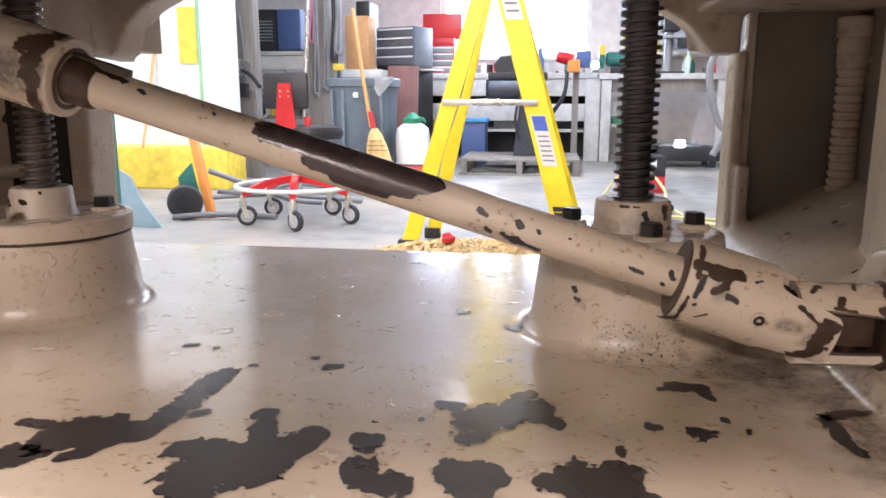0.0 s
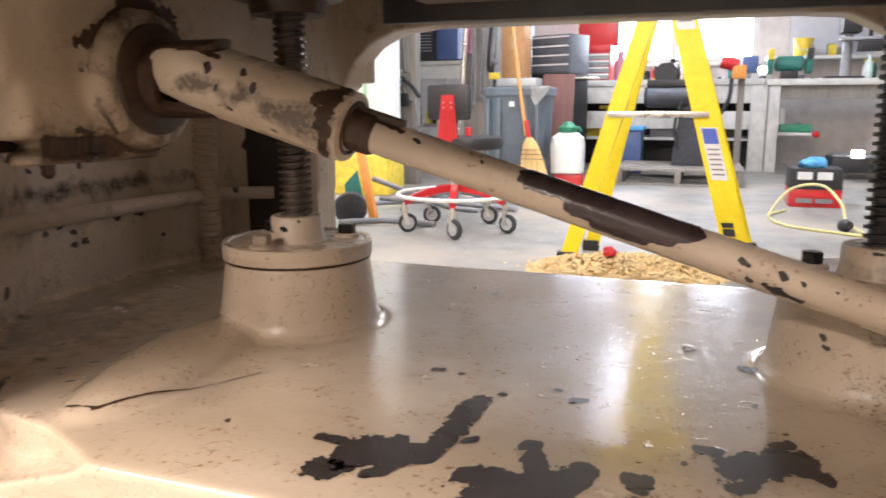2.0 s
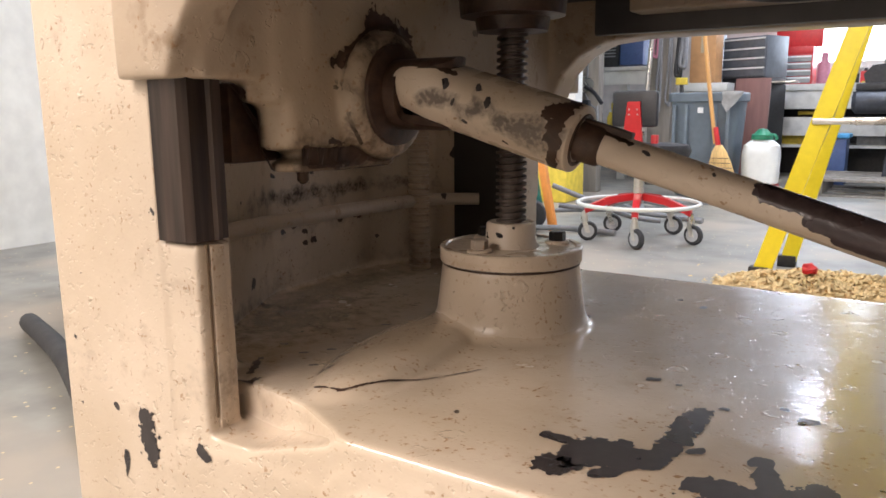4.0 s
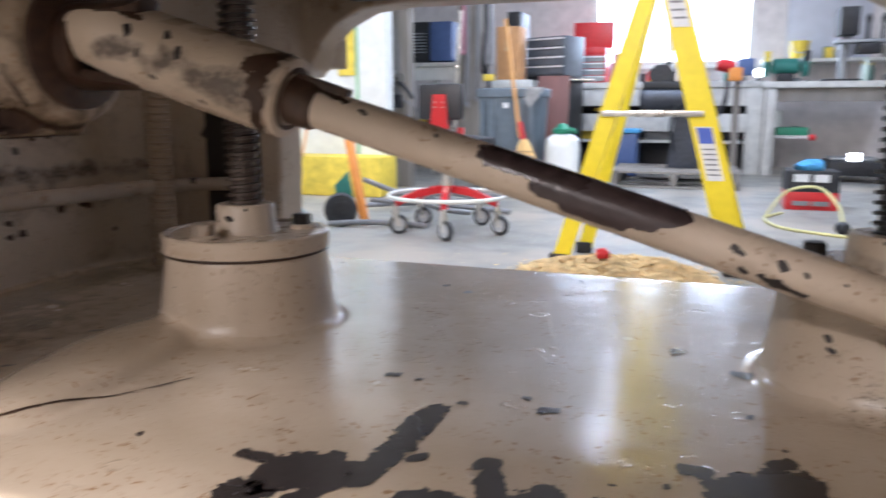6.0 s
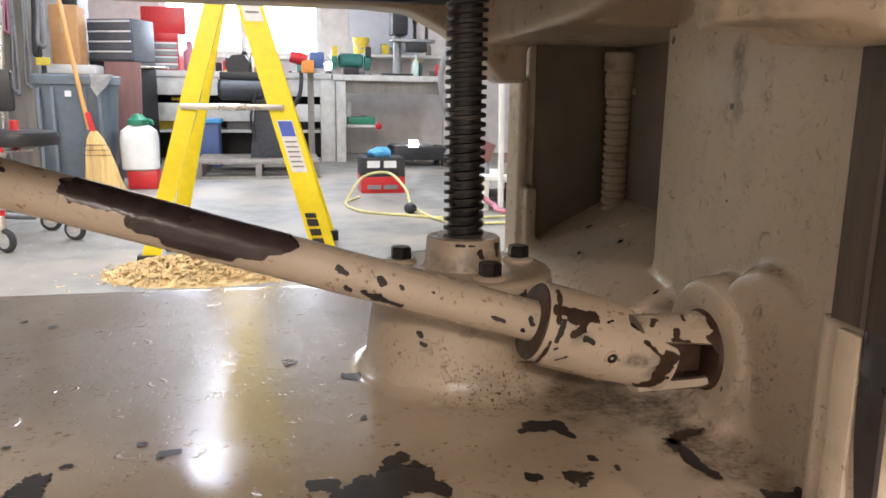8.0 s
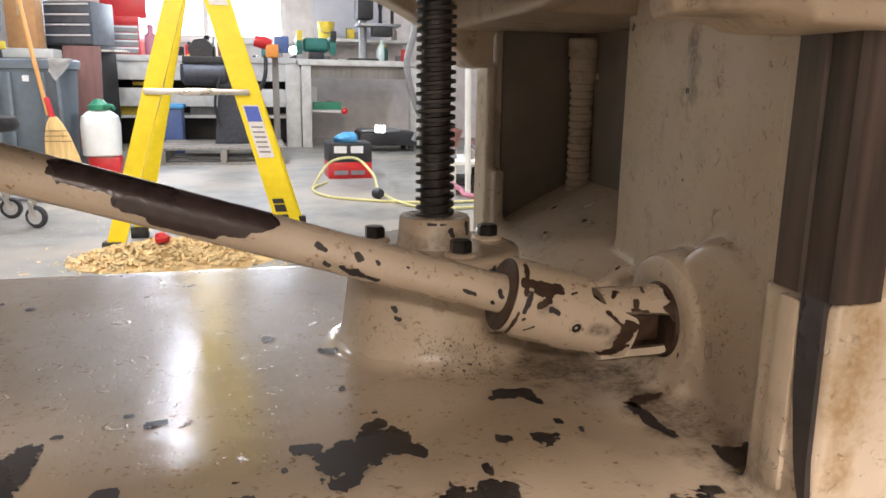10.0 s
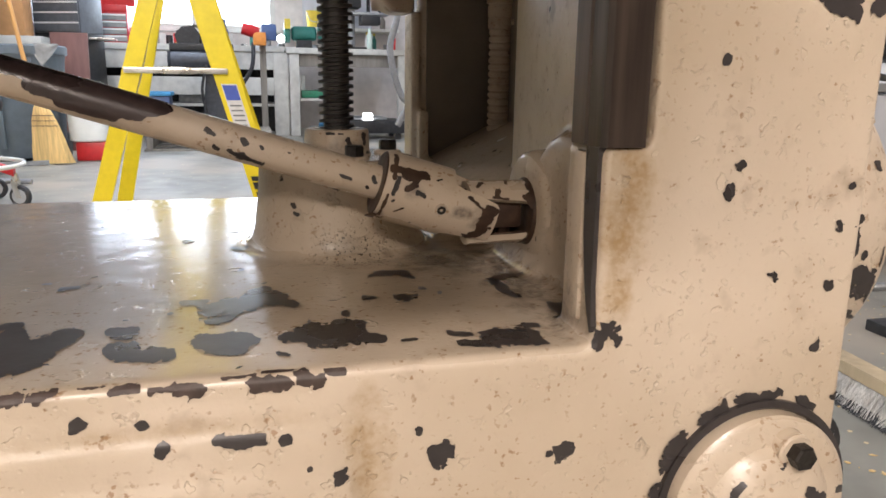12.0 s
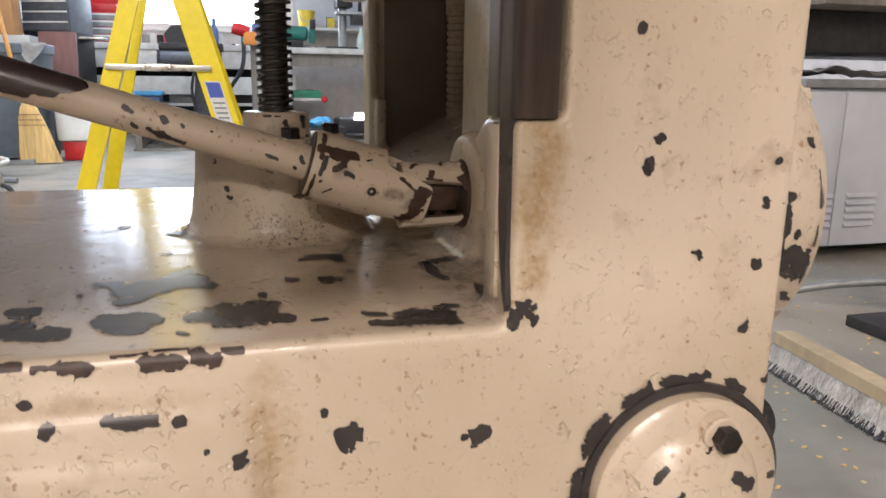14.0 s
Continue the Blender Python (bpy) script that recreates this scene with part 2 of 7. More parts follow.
M_SHAFT = cream_paint("cream_enamel_shaft", CREAM, 0.25, 0.4, 0.35, 0.2, spots=(
    ((0.326, 0.161, 0.529), (0.017, 0.015, 0.0065), 0.85, SMUDGE), ((0.338, 0.162, 0.522), (0.012, 0.015, 0.006), 0.8, SMUDGE), ((0.2615, 0.175, 0.532), (0.004, 0.016, 0.012), 0.9, GRIME_SHADE), ((0.286, 0.161, 0.548), (0.010, 0.015, 0.007), 0.7, SMUDGE),
    ((-0.236, 0.161, 0.7025), (0.030, 0.02, 0.0085), 1.4, SMUDGE), ((-0.205, 0.161, 0.6925), (0.030, 0.02, 0.0100), 1.4, SMUDGE), ((-0.172, 0.161, 0.6815), (0.032, 0.02, 0.0110), 1.4, SMUDGE), ((-0.150, 0.163, 0.672), (0.024, 0.02, 0.012), 1.4, SMUDGE),
    ((0.25, 0.29, 0.565), (0.035, 0.04, 0.012), 0.6, GRIME_SHADE), ((-0.245, 0.23, 0.55), (0.08, 0.02, 0.004), 0.5, OIL)))
M_PIPE = cream_paint("cream_enamel_pipe", (0.40, 0.33, 0.265), 1.0, 1.0, 0.8, 0.26, 0.7)
M_WORN = material("worn_grey_film", (0.155, 0.118, 0.092), 0.4, 0.1, 0.4, 140, 0.3)
M_CHIP = material("bare_iron_chip", (0.045, 0.038, 0.038), 0.30, 0.2, 0.22, 110, 0.05)
M_RIMCHIP = material("brown_bare_edge", (0.062, 0.042, 0.036), 0.5, 0.1, 0.4, 160, 0.3)
M_RUST = material("brown_greasy_iron", (0.055, 0.030, 0.019), 0.45, 0.2, 0.45, 120, 0.5)
M_SCREW = material("oiled_black_screw", (0.058, 0.054, 0.054), 0.40, 0.45, 0.6, 60, 0.3)
M_SCREWOLD = material("dusty_brown_screw", (0.078, 0.060, 0.050), 0.42, 0.45, 0.6, 50, 0.3)
M_WAY = material("dark_machined_way", (0.066, 0.046, 0.037), 0.34, 0.4, 0.85, 90, 0.15, stretch=(1, 1, 0.06))
M_PRIMER = material("dark_purple_brown_primer", (0.048, 0.033, 0.033), 0.3, 0.1, 0.35, 120, 0.3)
M_BOLT = material("black_bolt", (0.03, 0.026, 0.024), 0.4, 0.5, 0.5, 200, 0.3)
M_GREYMETAL = material("grey_metal", (0.30, 0.31, 0.32), 0.42, 0.5, 0.25, 25, 0.1)
M_STEEL = material("bright_steel", (0.62, 0.60, 0.56), 0.3, 0.9, 0.12, 60, 0.05)
M_BLACKSTEEL = material("black_steel", (0.03, 0.03, 0.032), 0.45, 0.3, 0.4, 40, 0.15)
M_YELLOW = material("yellow_fibreglass", (0.90, 0.72, 0.012), 0.38, 0, 0.07, 40, 0.08)
M_YELLOWOLD = material("yellow_worn_paint", (0.72, 0.55, 0.06), 0.55, 0, 0.25, 18, 0.2)
M_RED = material("red_enamel", (0.56, 0.022, 0.026), 0.34, 0, 0.15, 30, 0.05)
M_ORANGE = material("orange_enamel", (0.72, 0.27, 0.05), 0.45, 0, 0.15, 25, 0.1)
M_BLACK = material("black_vinyl", (0.022, 0.022, 0.026), 0.45, 0, 0.3, 80, 0.2)
M_RUBBER = material("dark_rubber", (0.03, 0.03, 0.033), 0.6, 0, 0.3, 60, 0.2)
M_WHEEL = material("grey_wheel", (0.42, 0.43, 0.45), 0.45, 0, 0.12, 60, 0.1)
M_BIN = material("grey_bin_plastic", (0.13, 0.16, 0.19), 0.5, 0, 0.15, 20, 0.1)
M_BLUE = material("blue_plastic", (0.07, 0.12, 0.28), 0.45, 0, 0.15, 30, 0.1)
M_SKYBLUE = material("light_blue_cloth", (0.10, 0.36, 0.66), 0.8, 0, 0.25, 60, 0.4)
M_GREEN = material("green_plastic", (0.03, 0.22, 0.12), 0.42, 0, 0.15, 30, 0.1)
M_TEAL = material("green_machine_enamel", (0.03, 0.17, 0.14), 0.4, 0, 0.2, 30, 0.1)
M_JUG = material("white_plastic", (0.78, 0.79, 0.76), 0.45, 0, 0.06, 20, 0.1)
M_WHITE = material("white_paint", (0.74, 0.74, 0.70), 0.6, 0, 0.10, 12, 0.15)
M_BENCH = material("off_white_bench_paint", (0.60, 0.59, 0.55), 0.55, 0, 0.2, 14, 0.15)
M_PLYWOOD = material("pale_wood", (0.50, 0.40, 0.26), 0.65, 0, 0.22, 30, 0.25, stretch=(1, 1, 0.15))
M_OLDWOOD = material("weathered_grey_wood", (0.26, 0.235, 0.205), 0.75, 0, 0.35, 22, 0.4, stretch=(1, 1, 0.12))
M_BROWN = material("reddish_brown_board", (0.17, 0.075, 0.062), 0.6, 0, 0.25, 25, 0.2, stretch=(1, 1, 0.1))
M_HANDLE = material("varnished_handle_wood", (0.64, 0.33, 0.10), 0.4, 0, 0.15, 60, 0.1, stretch=(1, 1, 0.08))
M_STRAW = material("broom_straw", (0.74, 0.50, 0.20), 0.7, 0, 0.3, 90, 0.6, stretch=(1, 1, 0.06))
M_CARD = material("orange_brown_cardboard", (0.58, 0.31, 0.13), 0.7, 0, 0.15, 15, 0.1)
M_DARKWALL = material("stained_plaster", (0.66, 0.62, 0.60), 0.8, 0, 0.16, 9, 0.3)
M_CEIL = material("ceiling_white", (0.84, 0.83, 0.81), 0.8, 0, 0.1, 5, 0.1)
M_SAWDUST = material("pine_shavings", (0.72, 0.53, 0.26), 0.8, 0, 0.3, 160, 0.5)
M_HOSE = material("yellow_cord", (0.62, 0.58, 0.26), 0.5, 0, 0.2, 60, 0.1)
M_CABLE = material("grey_cable", (0.22, 0.22, 0.23), 0.5, 0, 0.2, 60, 0.1)
M_BRISTLE = material("pale_bristles", (0.62, 0.60, 0.57), 0.8, 0, 0.35, 240, 0.6, stretch=(1, 1, 0.05))
M_CABINET = material("light_grey_cabinet", (0.56, 0.58, 0.64), 0.45, 0, 0.06, 12, 0.05)
M_LABEL = material("paper_label", (0.78, 0.78, 0.78), 0.6, 0, 0.1, 60, 0.05)
M_PINK = material("pink_plastic", (0.50, 0.20, 0.27), 0.5, 0, 0.15, 40, 0.1)
M_CLOTHGREY = material("grey_rag", (0.32, 0.31, 0.31), 0.9, 0, 0.3, 30, 0.6)


def concrete_floor():
    m = material("worn_painted_concrete", (0.255, 0.25, 0.225), 0.5, 0, 0.30, 7, 0.12)
    nt = m.node_tree
    n, ln = nt.nodes, nt.links
    b = n["Principled BSDF"]
    old = b.inputs["Base Color"].links[0].from_socket
    tc, worn = n.new("ShaderNodeTexCoord"), n.new("ShaderNodeTexNoise")
    worn.inputs["Scale"].default_value, worn.inputs["Detail"].default_value = 1.3, 8
    ln.new(tc.outputs["Object"], worn.inputs["Vector"])
    r = n.new("ShaderNodeMapRange")
    r.inputs[1].default_value, r.inputs[2].default_value = 0.46, 0.60
    ln.new(worn.outputs[0], r.inputs[0])
    mixed = n.new("ShaderNodeMix")
    mixed.data_type = "RGBA"
    mixed.inputs[7].default_value = (0.36, 0.32, 0.265, 1)
    ln.new(r.outputs[0], mixed.inputs[0]), ln.new(old, mixed.inputs[6])
    crumbs, keep = n.new("ShaderNodeTexVoronoi"), n.new("ShaderNodeMath")
    crumbs.inputs["Scale"].default_value = 22
    ln.new(tc.outputs["Object"], crumbs.inputs["Vector"])
    keep.operation = "LESS_THAN"
    keep.inputs[1].default_value = 0.10
    ln.new(crumbs.outputs["Distance"], keep.inputs[0])
    last = n.new("ShaderNodeMix")
    last.data_type = "RGBA"
    last.inputs[7].default_value = (0.62, 0.50, 0.30, 1)
    ln.new(keep.outputs[0], last.inputs[0]), ln.new(mixed.outputs[2], last.inputs[6])
    ln.new(last.outputs[2], b.inputs["Base Color"])
    return m


M_FLOOR = concrete_floor()


def glow(name, rgb, strength):
    m = bpy.data.materials.new(name)
    m.use_nodes = True
    b = m.node_tree.nodes["Principled BSDF"]
    b.inputs["Base Color"].default_value = (*rgb, 1)
    b.inputs["Emission Color"].default_value = (*rgb, 1)
    b.inputs["Emission Strength"].default_value = strength
    return m


M_SKYGLOW = glow("bright_daylight_outside", (0.93, 0.97, 1.0), 4.0)
M_LAMPGLOW = glow("lamp_glow", (1.0, 0.97, 0.92), 9.0)
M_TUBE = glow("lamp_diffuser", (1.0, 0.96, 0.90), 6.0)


def stain(name, rgb, lo, hi, size, stretch=(1, 1, 1), rough=0.45):
    """A thin film of dirt: see-through in noise-shaped spots."""
    m = material(name, rgb, rough, 0, 0.3, 60, 0.1)
    n, ln = m.node_tree.nodes, m.node_tree.links
    tc, mp, t, r = n.new("ShaderNodeTexCoord"), n.new("ShaderNodeMapping"), n.new("ShaderNodeTexNoise"), n.new("ShaderNodeMapRange")
    mp.inputs["Scale"].default_value = stretch
    t.inputs["Scale"].default_value, t.inputs["Detail"].default_value = size, 7
    r.inputs[1].default_value, r.inputs[2].default_value, r.inputs[3].default_value, r.inputs[4].default_value = 0.42, 0.66, lo, hi
    ln.new(tc.outputs["Object"], mp.inputs[0]), ln.new(mp.outputs[0], t.inputs["Vector"]), ln.new(t.outputs[0], r.inputs[0])
    ln.new(r.outputs[0], n["Principled BSDF"].inputs["Alpha"])
    return m


M_GRIME = stain("dark_oily_grime", (0.06, 0.038, 0.024), 0.05, 0.85, 45)

# ---- mesh helpers ----
def thing(name, label, category, group="", at=(0, 0, 0)):
    ob = new(name)
    ob.location, ob.empty_display_size = at, 0.05
    return tagged(ob, label, category, group)


def part(name, bm, mat, parent=None, label="", smooth=True, modifiers=()):
    me = bpy.data.meshes.new(name)
    bm.to_mesh(me)
    bm.free()
    me.materials.append(mat)
    if smooth:
        me.shade_smooth()
        me.set_sharp_from_angle(angle=radians(38))
    ob = new(name, me)
    if parent:
        ob.parent = parent
    if label:
        ob["label"] = label
    return ob


def box(bm, x0, x1, y0, y1, z0, z1, bev=0.0, m=None):
    r = bmesh.ops.create_cube(bm, size=1, matrix=Matrix.LocRotScale(((x0 + x1) / 2, (y0 + y1) / 2, (z0 + z1) / 2), None, (x1 - x0, y1 - y0, z1 - z0)))
    vs = r["verts"]
    if bev:
        es = list({e for v in vs for e in v.link_edges})
        out = bmesh.ops.bevel(bm, geom=es, offset=bev, segments=2, affect="EDGES", profile=0.6)
        vs = list({v for f in out["faces"] for v in f.verts} | {v for v in vs if v.is_valid})
    if m is not None:
        bmesh.ops.transform(bm, matrix=m, verts=vs)
    return bm


def B(*a, **k):
    return box(bmesh.new(), *a, **k)


def grid_skin(bm, rings, close=True, caps=True):
    """A skin over rings of points, all of one length."""
    vs = [[bm.verts.new(p) for p in ring] for ring in rings]
    n = len(vs[0])
    for a, c in zip(vs, vs[1:]):
        for i in range(n if close else n - 1):
            bm.faces.new((a[i], a[(i + 1) % n], c[(i + 1) % n], c[i]))
    if caps and close:
        bm.faces.new(vs[0][::-1])
        bm.faces.new(vs[-1])
    return bm


def frame_of(d):
    d = Vector(d).normalized()
    u = d.cross(Vector((0, 0, 1)) if abs(d.z) < 0.95 else Vector((1, 0, 0))).normalized()
    return d, u, d.cross(u)


def turned(bm, profile, a=(0, 0, 0), d=(0, 0, 1), seg=32):
    """A turned solid: profile rows of (distance along d from a, radius)."""
    d, u, v = frame_of(d)
    a = Vector(a)
    rings = [[a + d * h + (u * math.cos(2 * math.pi * i / seg) - v * math.sin(2 * math.pi * i / seg)) * max(r, 1e-4) for i in range(seg)] for h, r in profile]
    return grid_skin(bm, rings)


def T(profile, a=(0, 0, 0), d=(0, 0, 1), seg=32):
    bm = turned(bmesh.new(), profile, a, d, seg)
    bmesh.ops.recalc_face_normals(bm, faces=bm.faces)
    return bm


def tube(bm, pts, r, seg=10):
    """A round bar through points, smoothed."""
    pts = [Vector(p) for p in pts]
    if len(pts) > 2:
        fine = []
        for i in range(len(pts) - 1):
            p0, p1, p2, p3 = pts[max(i - 1, 0)], pts[i], pts[i + 1], pts[min(i + 2, len(pts) - 1)]
            for k in range(8):
                s = k / 8
                fine.append(0.5 * (2 * p1 + (p2 - p0) * s + (2 * p0 - 5 * p1 + 4 * p2 - p3) * s * s + (3 * p1 - p0 - 3 * p2 + p3) * s ** 3))
        pts = fine + [pts[-1]]
    rings, u = [], None
    for i, p in enumerate(pts):
        d = (pts[min(i + 1, len(pts) - 1)] - pts[max(i - 1, 0)]).normalized()
        u = frame_of(d)[1] if u is None else (u - d * u.dot(d)).normalized()
        w = d.cross(u)
        rings.append([p + (u * math.cos(2 * math.pi * k / seg) + w * math.sin(2 * math.pi * k / seg)) * r for k in range(seg)])
    grid_skin(bm, rings)
    bmesh.ops.recalc_face_normals(bm, faces=bm.faces)
    return bm


def U(pts, r, seg=10):
    return tube(bmesh.new(), pts, r, seg)


def prism(bm, poly, axis, lo, hi):
    """A polygon pushed along an axis; poly in the two other axes in order."""
    def at(p, h):
        return {"x": (h, p[0], p[1]), "y": (p[0], h, p[1]), "z": (p[0], p[1], h)}[axis]
    rings = [[at(p, h) for p in poly] for h in (lo, hi)]
    vs = [[bm.verts.new(p) for p in r] for r in rings]
    n = len(poly)
    fs = [bm.faces.new((vs[0][i], vs[0][(i + 1) % n], vs[1][(i + 1) % n], vs[1][i])) for i in range(n)]
    fs += [bm.faces.new(vs[0][::-1]), bm.faces.new(vs[1])]
    bmesh.ops.recalc_face_normals(bm, faces=fs)
    return bm


def P(poly, axis, lo, hi):
    return prism(bmesh.new(), poly, axis, lo, hi)


def hexbolt(name, at, d, r, parent, mat=None, washer=True):
    """A hexagon head with a washer under it."""
    d = Vector(d).normalized()
    at = Vector(at)
    head = part(name, T([(0.002, r), (0.002 + r * 1.1, r), (0.002 + r * 1.25, r * 0.86)], at, d, 6), mat or M_BOLT, parent, smooth=False)
    if washer:
        part("washer", T([(0, r * 1.45), (0.002, r * 1.45), (0.0035, r * 1.3)], at, d, 24), M_SHAFT, head)
    return head


def cast(name, bm, mat, parent, voxel=0.004, rounds=10, label=""):
    """A casting: solids fused into one skin with soft edges."""
    ob = part(name, bm, mat, parent, label)
    re = ob.modifiers.new("fuse", "REMESH")
    re.mode, re.voxel_size, re.use_smooth_shade = "VOXEL", voxel, True
    sm = ob.modifiers.new("soften", "SMOOTH")
    sm.factor, sm.iterations = 0.5, rounds
    return ob


# ---- flaked paint: ragged patches laid on a surface ----
def flake(parent, target, blobs, place, seed=0, cell=0.0013, ragged=0.42, mat=None, lift=0.0006, tall=1.0, grow=1.0):
    """One bare patch from blobs (u, v, u, v, radius), set into space by place(u, v)."""
    blobs = [(b[0], b[1] / tall, b[2], b[3] / tall, b[4] * grow) for b in blobs]
    us = [c for b in blobs for c in (b[0] - b[4] * 2, b[2] - b[4] * 2, b[0] + b[4] * 2, b[2] + b[4] * 2)]
    vs = [c for b in blobs for c in (b[1] - b[4] * 2, b[3] - b[4] * 2, b[1] + b[4] * 2, b[3] + b[4] * 2)]
    u0, u1, v0, v1 = min(us), max(us), min(vs), max(vs)
    small = min(b[4] for b in blobs)
    cell = min(cell, max(small * 0.28, 0.0006))
    nu, nv = int((u1 - u0) / cell) + 2, int((v1 - v0) / cell) + 2
    uu, vv = np.meshgrid(u0 + cell * np.arange(nu), v0 + cell * np.arange(nv), indexing="ij")
    field = np.full(uu.shape, 9.0)
    for a, b, c, d, r in blobs:
        l2 = max((c - a) ** 2 + (d - b) ** 2, 1e-12)
        s = np.clip(((uu - a) * (c - a) + (vv - b) * (d - b)) / l2, 0, 1)
        field = np.minimum(field, (np.hypot(uu - a - s * (c - a), vv - b - s * (d - b)) - r) / r)
    wob = np.array([[0.85 * noise.noise((x * 110 + seed * 7.3, y * tall * 110, seed)) + 0.8 * noise.noise((x * 260, y * tall * 260 + seed, 5)) + 0.45 * noise.noise((x * 620, y * tall * 620, seed + 3)) + 0.22 * noise.noise((x * 1400, y * tall * 1100, seed + 9)) for y in vv[0]] for x in uu[:, 0]])
    field += ragged * wob * 1.6
    bm = bmesh.new()
    made = {}

    def vert(key, u, v):
        if key not in made:
            made[key] = bm.verts.new(place(u, v * tall))
        return made[key]

    inside = field < 0
    for i in range(nu - 1):
        for j in range(nv - 1):
            ring = [(i, j), (i + 1, j), (i + 1, j + 1), (i, j + 1)]
            ins = [inside[k] for k in ring]
            if not any(ins):
                continue
            poly = []
            for k in range(4):
                a, c = ring[k], ring[(k + 1) % 4]
                if ins[k]:
                    poly.append(vert(a, uu[a], vv[a]))
                if ins[k] != ins[(k + 1) % 4]:
                    s = field[a] / (field[a] - field[c])
                    key = (min(a, c), max(a, c))
                    poly.append(vert(key, uu[a] + s * (uu[c] - uu[a]), vv[a] + s * (vv[c] - vv[a])))
            if len(poly) >= 3:
                bm.faces.new(poly)
    # each island of the patch is a patch of its own; crumbs are dropped
    bm.verts.index_update()
    left, ob = set(bm.faces), None
    while left:
        stack, isle = [left.pop()], []
        while stack:
            f = stack.pop()
            isle.append(f)
            for e in f.edges:
                for g in e.link_faces:
                    if g in left:
                        left.discard(g)
                        stack.append(g)
        if len(isle) < 7:
            continue
        piece, seen = bmesh.new(), {}
        for f in isle:
            piece.faces.new([seen.setdefault(v, None) or seen.update({v: piece.verts.new(v.co)}) or seen[v] for v in f.verts])
        ob = part("bare_patch", piece, mat or M_CHIP, parent)
        if target:
            sw = ob.modifiers.new("cling", "SHRINKWRAP")
            sw.target, sw.wrap_method, sw.wrap_mode, sw.offset = target, "NEAREST_SURFACEPOINT", "ABOVE_SURFACE", lift
    bm.free()
    return ob

# ---- the room ----
def structure(name, bm, mat, label, category, smooth=False):
    return tagged(part(name, bm, mat, smooth=smooth), label, category, kind="structure")


RX0, RX1, RY0, RY1, RH = -3.9, 4.2, -6.2, 9.1, 3.0
structure("floor", B(RX0, RX1, RY0, RY1, -0.1, 0), M_FLOOR, "worn grey-green painted concrete workshop floor with wood crumbs", "floor")
structure("ceiling", B(RX0, RX1, RY0, RY1, RH, RH + 0.1), M_CEIL, "plain white workshop ceiling", "ceiling")
structure("wall_west", B(RX0 - 0.15, RX0, RY0, RY1, 0, RH), M_WHITE, "plain painted workshop side wall", "wall")
structure("wall_east", B(RX1, RX1 + 0.15, RY0, RY1, 0, RH), M_DARKWALL, "stained plaster workshop side wall", "wall")
structure("wall_south", B(RX0, RX1, RY0 - 0.15, RY0, 0, RH), M_WHITE, "plain painted wall behind the machine", "wall")
WX0, WX1, WZ0, WZ1 = -1.22, 0.60, 1.14, 2.2
bm = bmesh.new()
box(bm, RX0, WX0, RY1, RY1 + 0.2, 0, RH), box(bm, WX1, RX1, RY1, RY1 + 0.2, 0, RH)
box(bm, WX0, WX1, RY1, RY1 + 0.2, 0, WZ0), box(bm, WX0, WX1, RY1, RY1 + 0.2, WZ1, RH)
structure("wall_north", bm, M_DARKWALL, "stained light plaster wall with a wide window over the benches", "wall")
win = tagged(new("window_1"), "wide white-framed workshop window, blown out by daylight", "window", kind="structure")
bm = bmesh.new()
for x0, x1, z0, z1 in ((WX0, WX0 + 0.06, WZ0, WZ1), (WX1 - 0.06, WX1, WZ0, WZ1), (-0.34, -0.28, WZ0, WZ1), (WX0, WX1, WZ0, WZ0 + 0.05), (WX0, WX1, WZ1 - 0.05, WZ1)):
    box(bm, x0, x1, RY1 + 0.05, RY1 + 0.12, z0, z1)
part("window_frame", bm, M_WHITE, win, smooth=False)
part("window_sill", B(WX0 - 0.05, WX1 + 0.05, RY1 - 0.06, RY1 + 0.05, WZ0 - 0.035, WZ0 - 0.001, 0.004), M_WHITE, win)
structure("backdrop", B(WX0 - 1, WX1 + 1, RY1 + 0.6, RY1 + 0.65, 0.3, 3.2), M_SKYGLOW, "bright overcast daylight outside the window", "daylight")
# white partition with a green stripe, over a yellow kerb block
part_wall = structure("wall_partition", B(-3.85, -2.22, 5.2, 5.34, 0, RH, 0.004), M_WHITE, "white painted partition wall with a thin green stripe", "wall")
part("stripe", B(-2.475, -2.45, 5.194, 5.199, 0, RH), material("green_stripe", (0.28, 0.50, 0.30), 0.6), part_wall, "faded green painted stripe", smooth=False)
note = thing("paper_notice", "bright yellow paper notice on the white partition wall", "notice")
part("sheet", B(-2.62, -2.478, 5.188, 5.193, 0.91, 1.32), M_YELLOWOLD, note, smooth=False)
# a fitting for each ceiling lamp, the added fill lamps included
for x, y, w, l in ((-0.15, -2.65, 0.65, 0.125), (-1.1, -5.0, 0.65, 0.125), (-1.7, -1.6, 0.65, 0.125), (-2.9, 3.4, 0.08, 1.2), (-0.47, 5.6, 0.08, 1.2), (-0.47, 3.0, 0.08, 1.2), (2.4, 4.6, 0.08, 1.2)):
    fix = thing("ceiling_light", "long white fluorescent fitting, out of view on the ceiling", "light fitting", "ceiling lights")
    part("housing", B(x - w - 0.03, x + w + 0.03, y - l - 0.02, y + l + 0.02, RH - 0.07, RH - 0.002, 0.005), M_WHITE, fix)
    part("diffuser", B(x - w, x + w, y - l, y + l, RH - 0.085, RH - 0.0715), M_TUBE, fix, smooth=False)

# ---- the planer: base casting ----
BED, SX, SY = 0.48, 0.2482, 0.3102
base = thing("wood_planer", "cream enamelled cast-iron planer base with badly flaked paint", "machine base")
bm = bmesh.new()
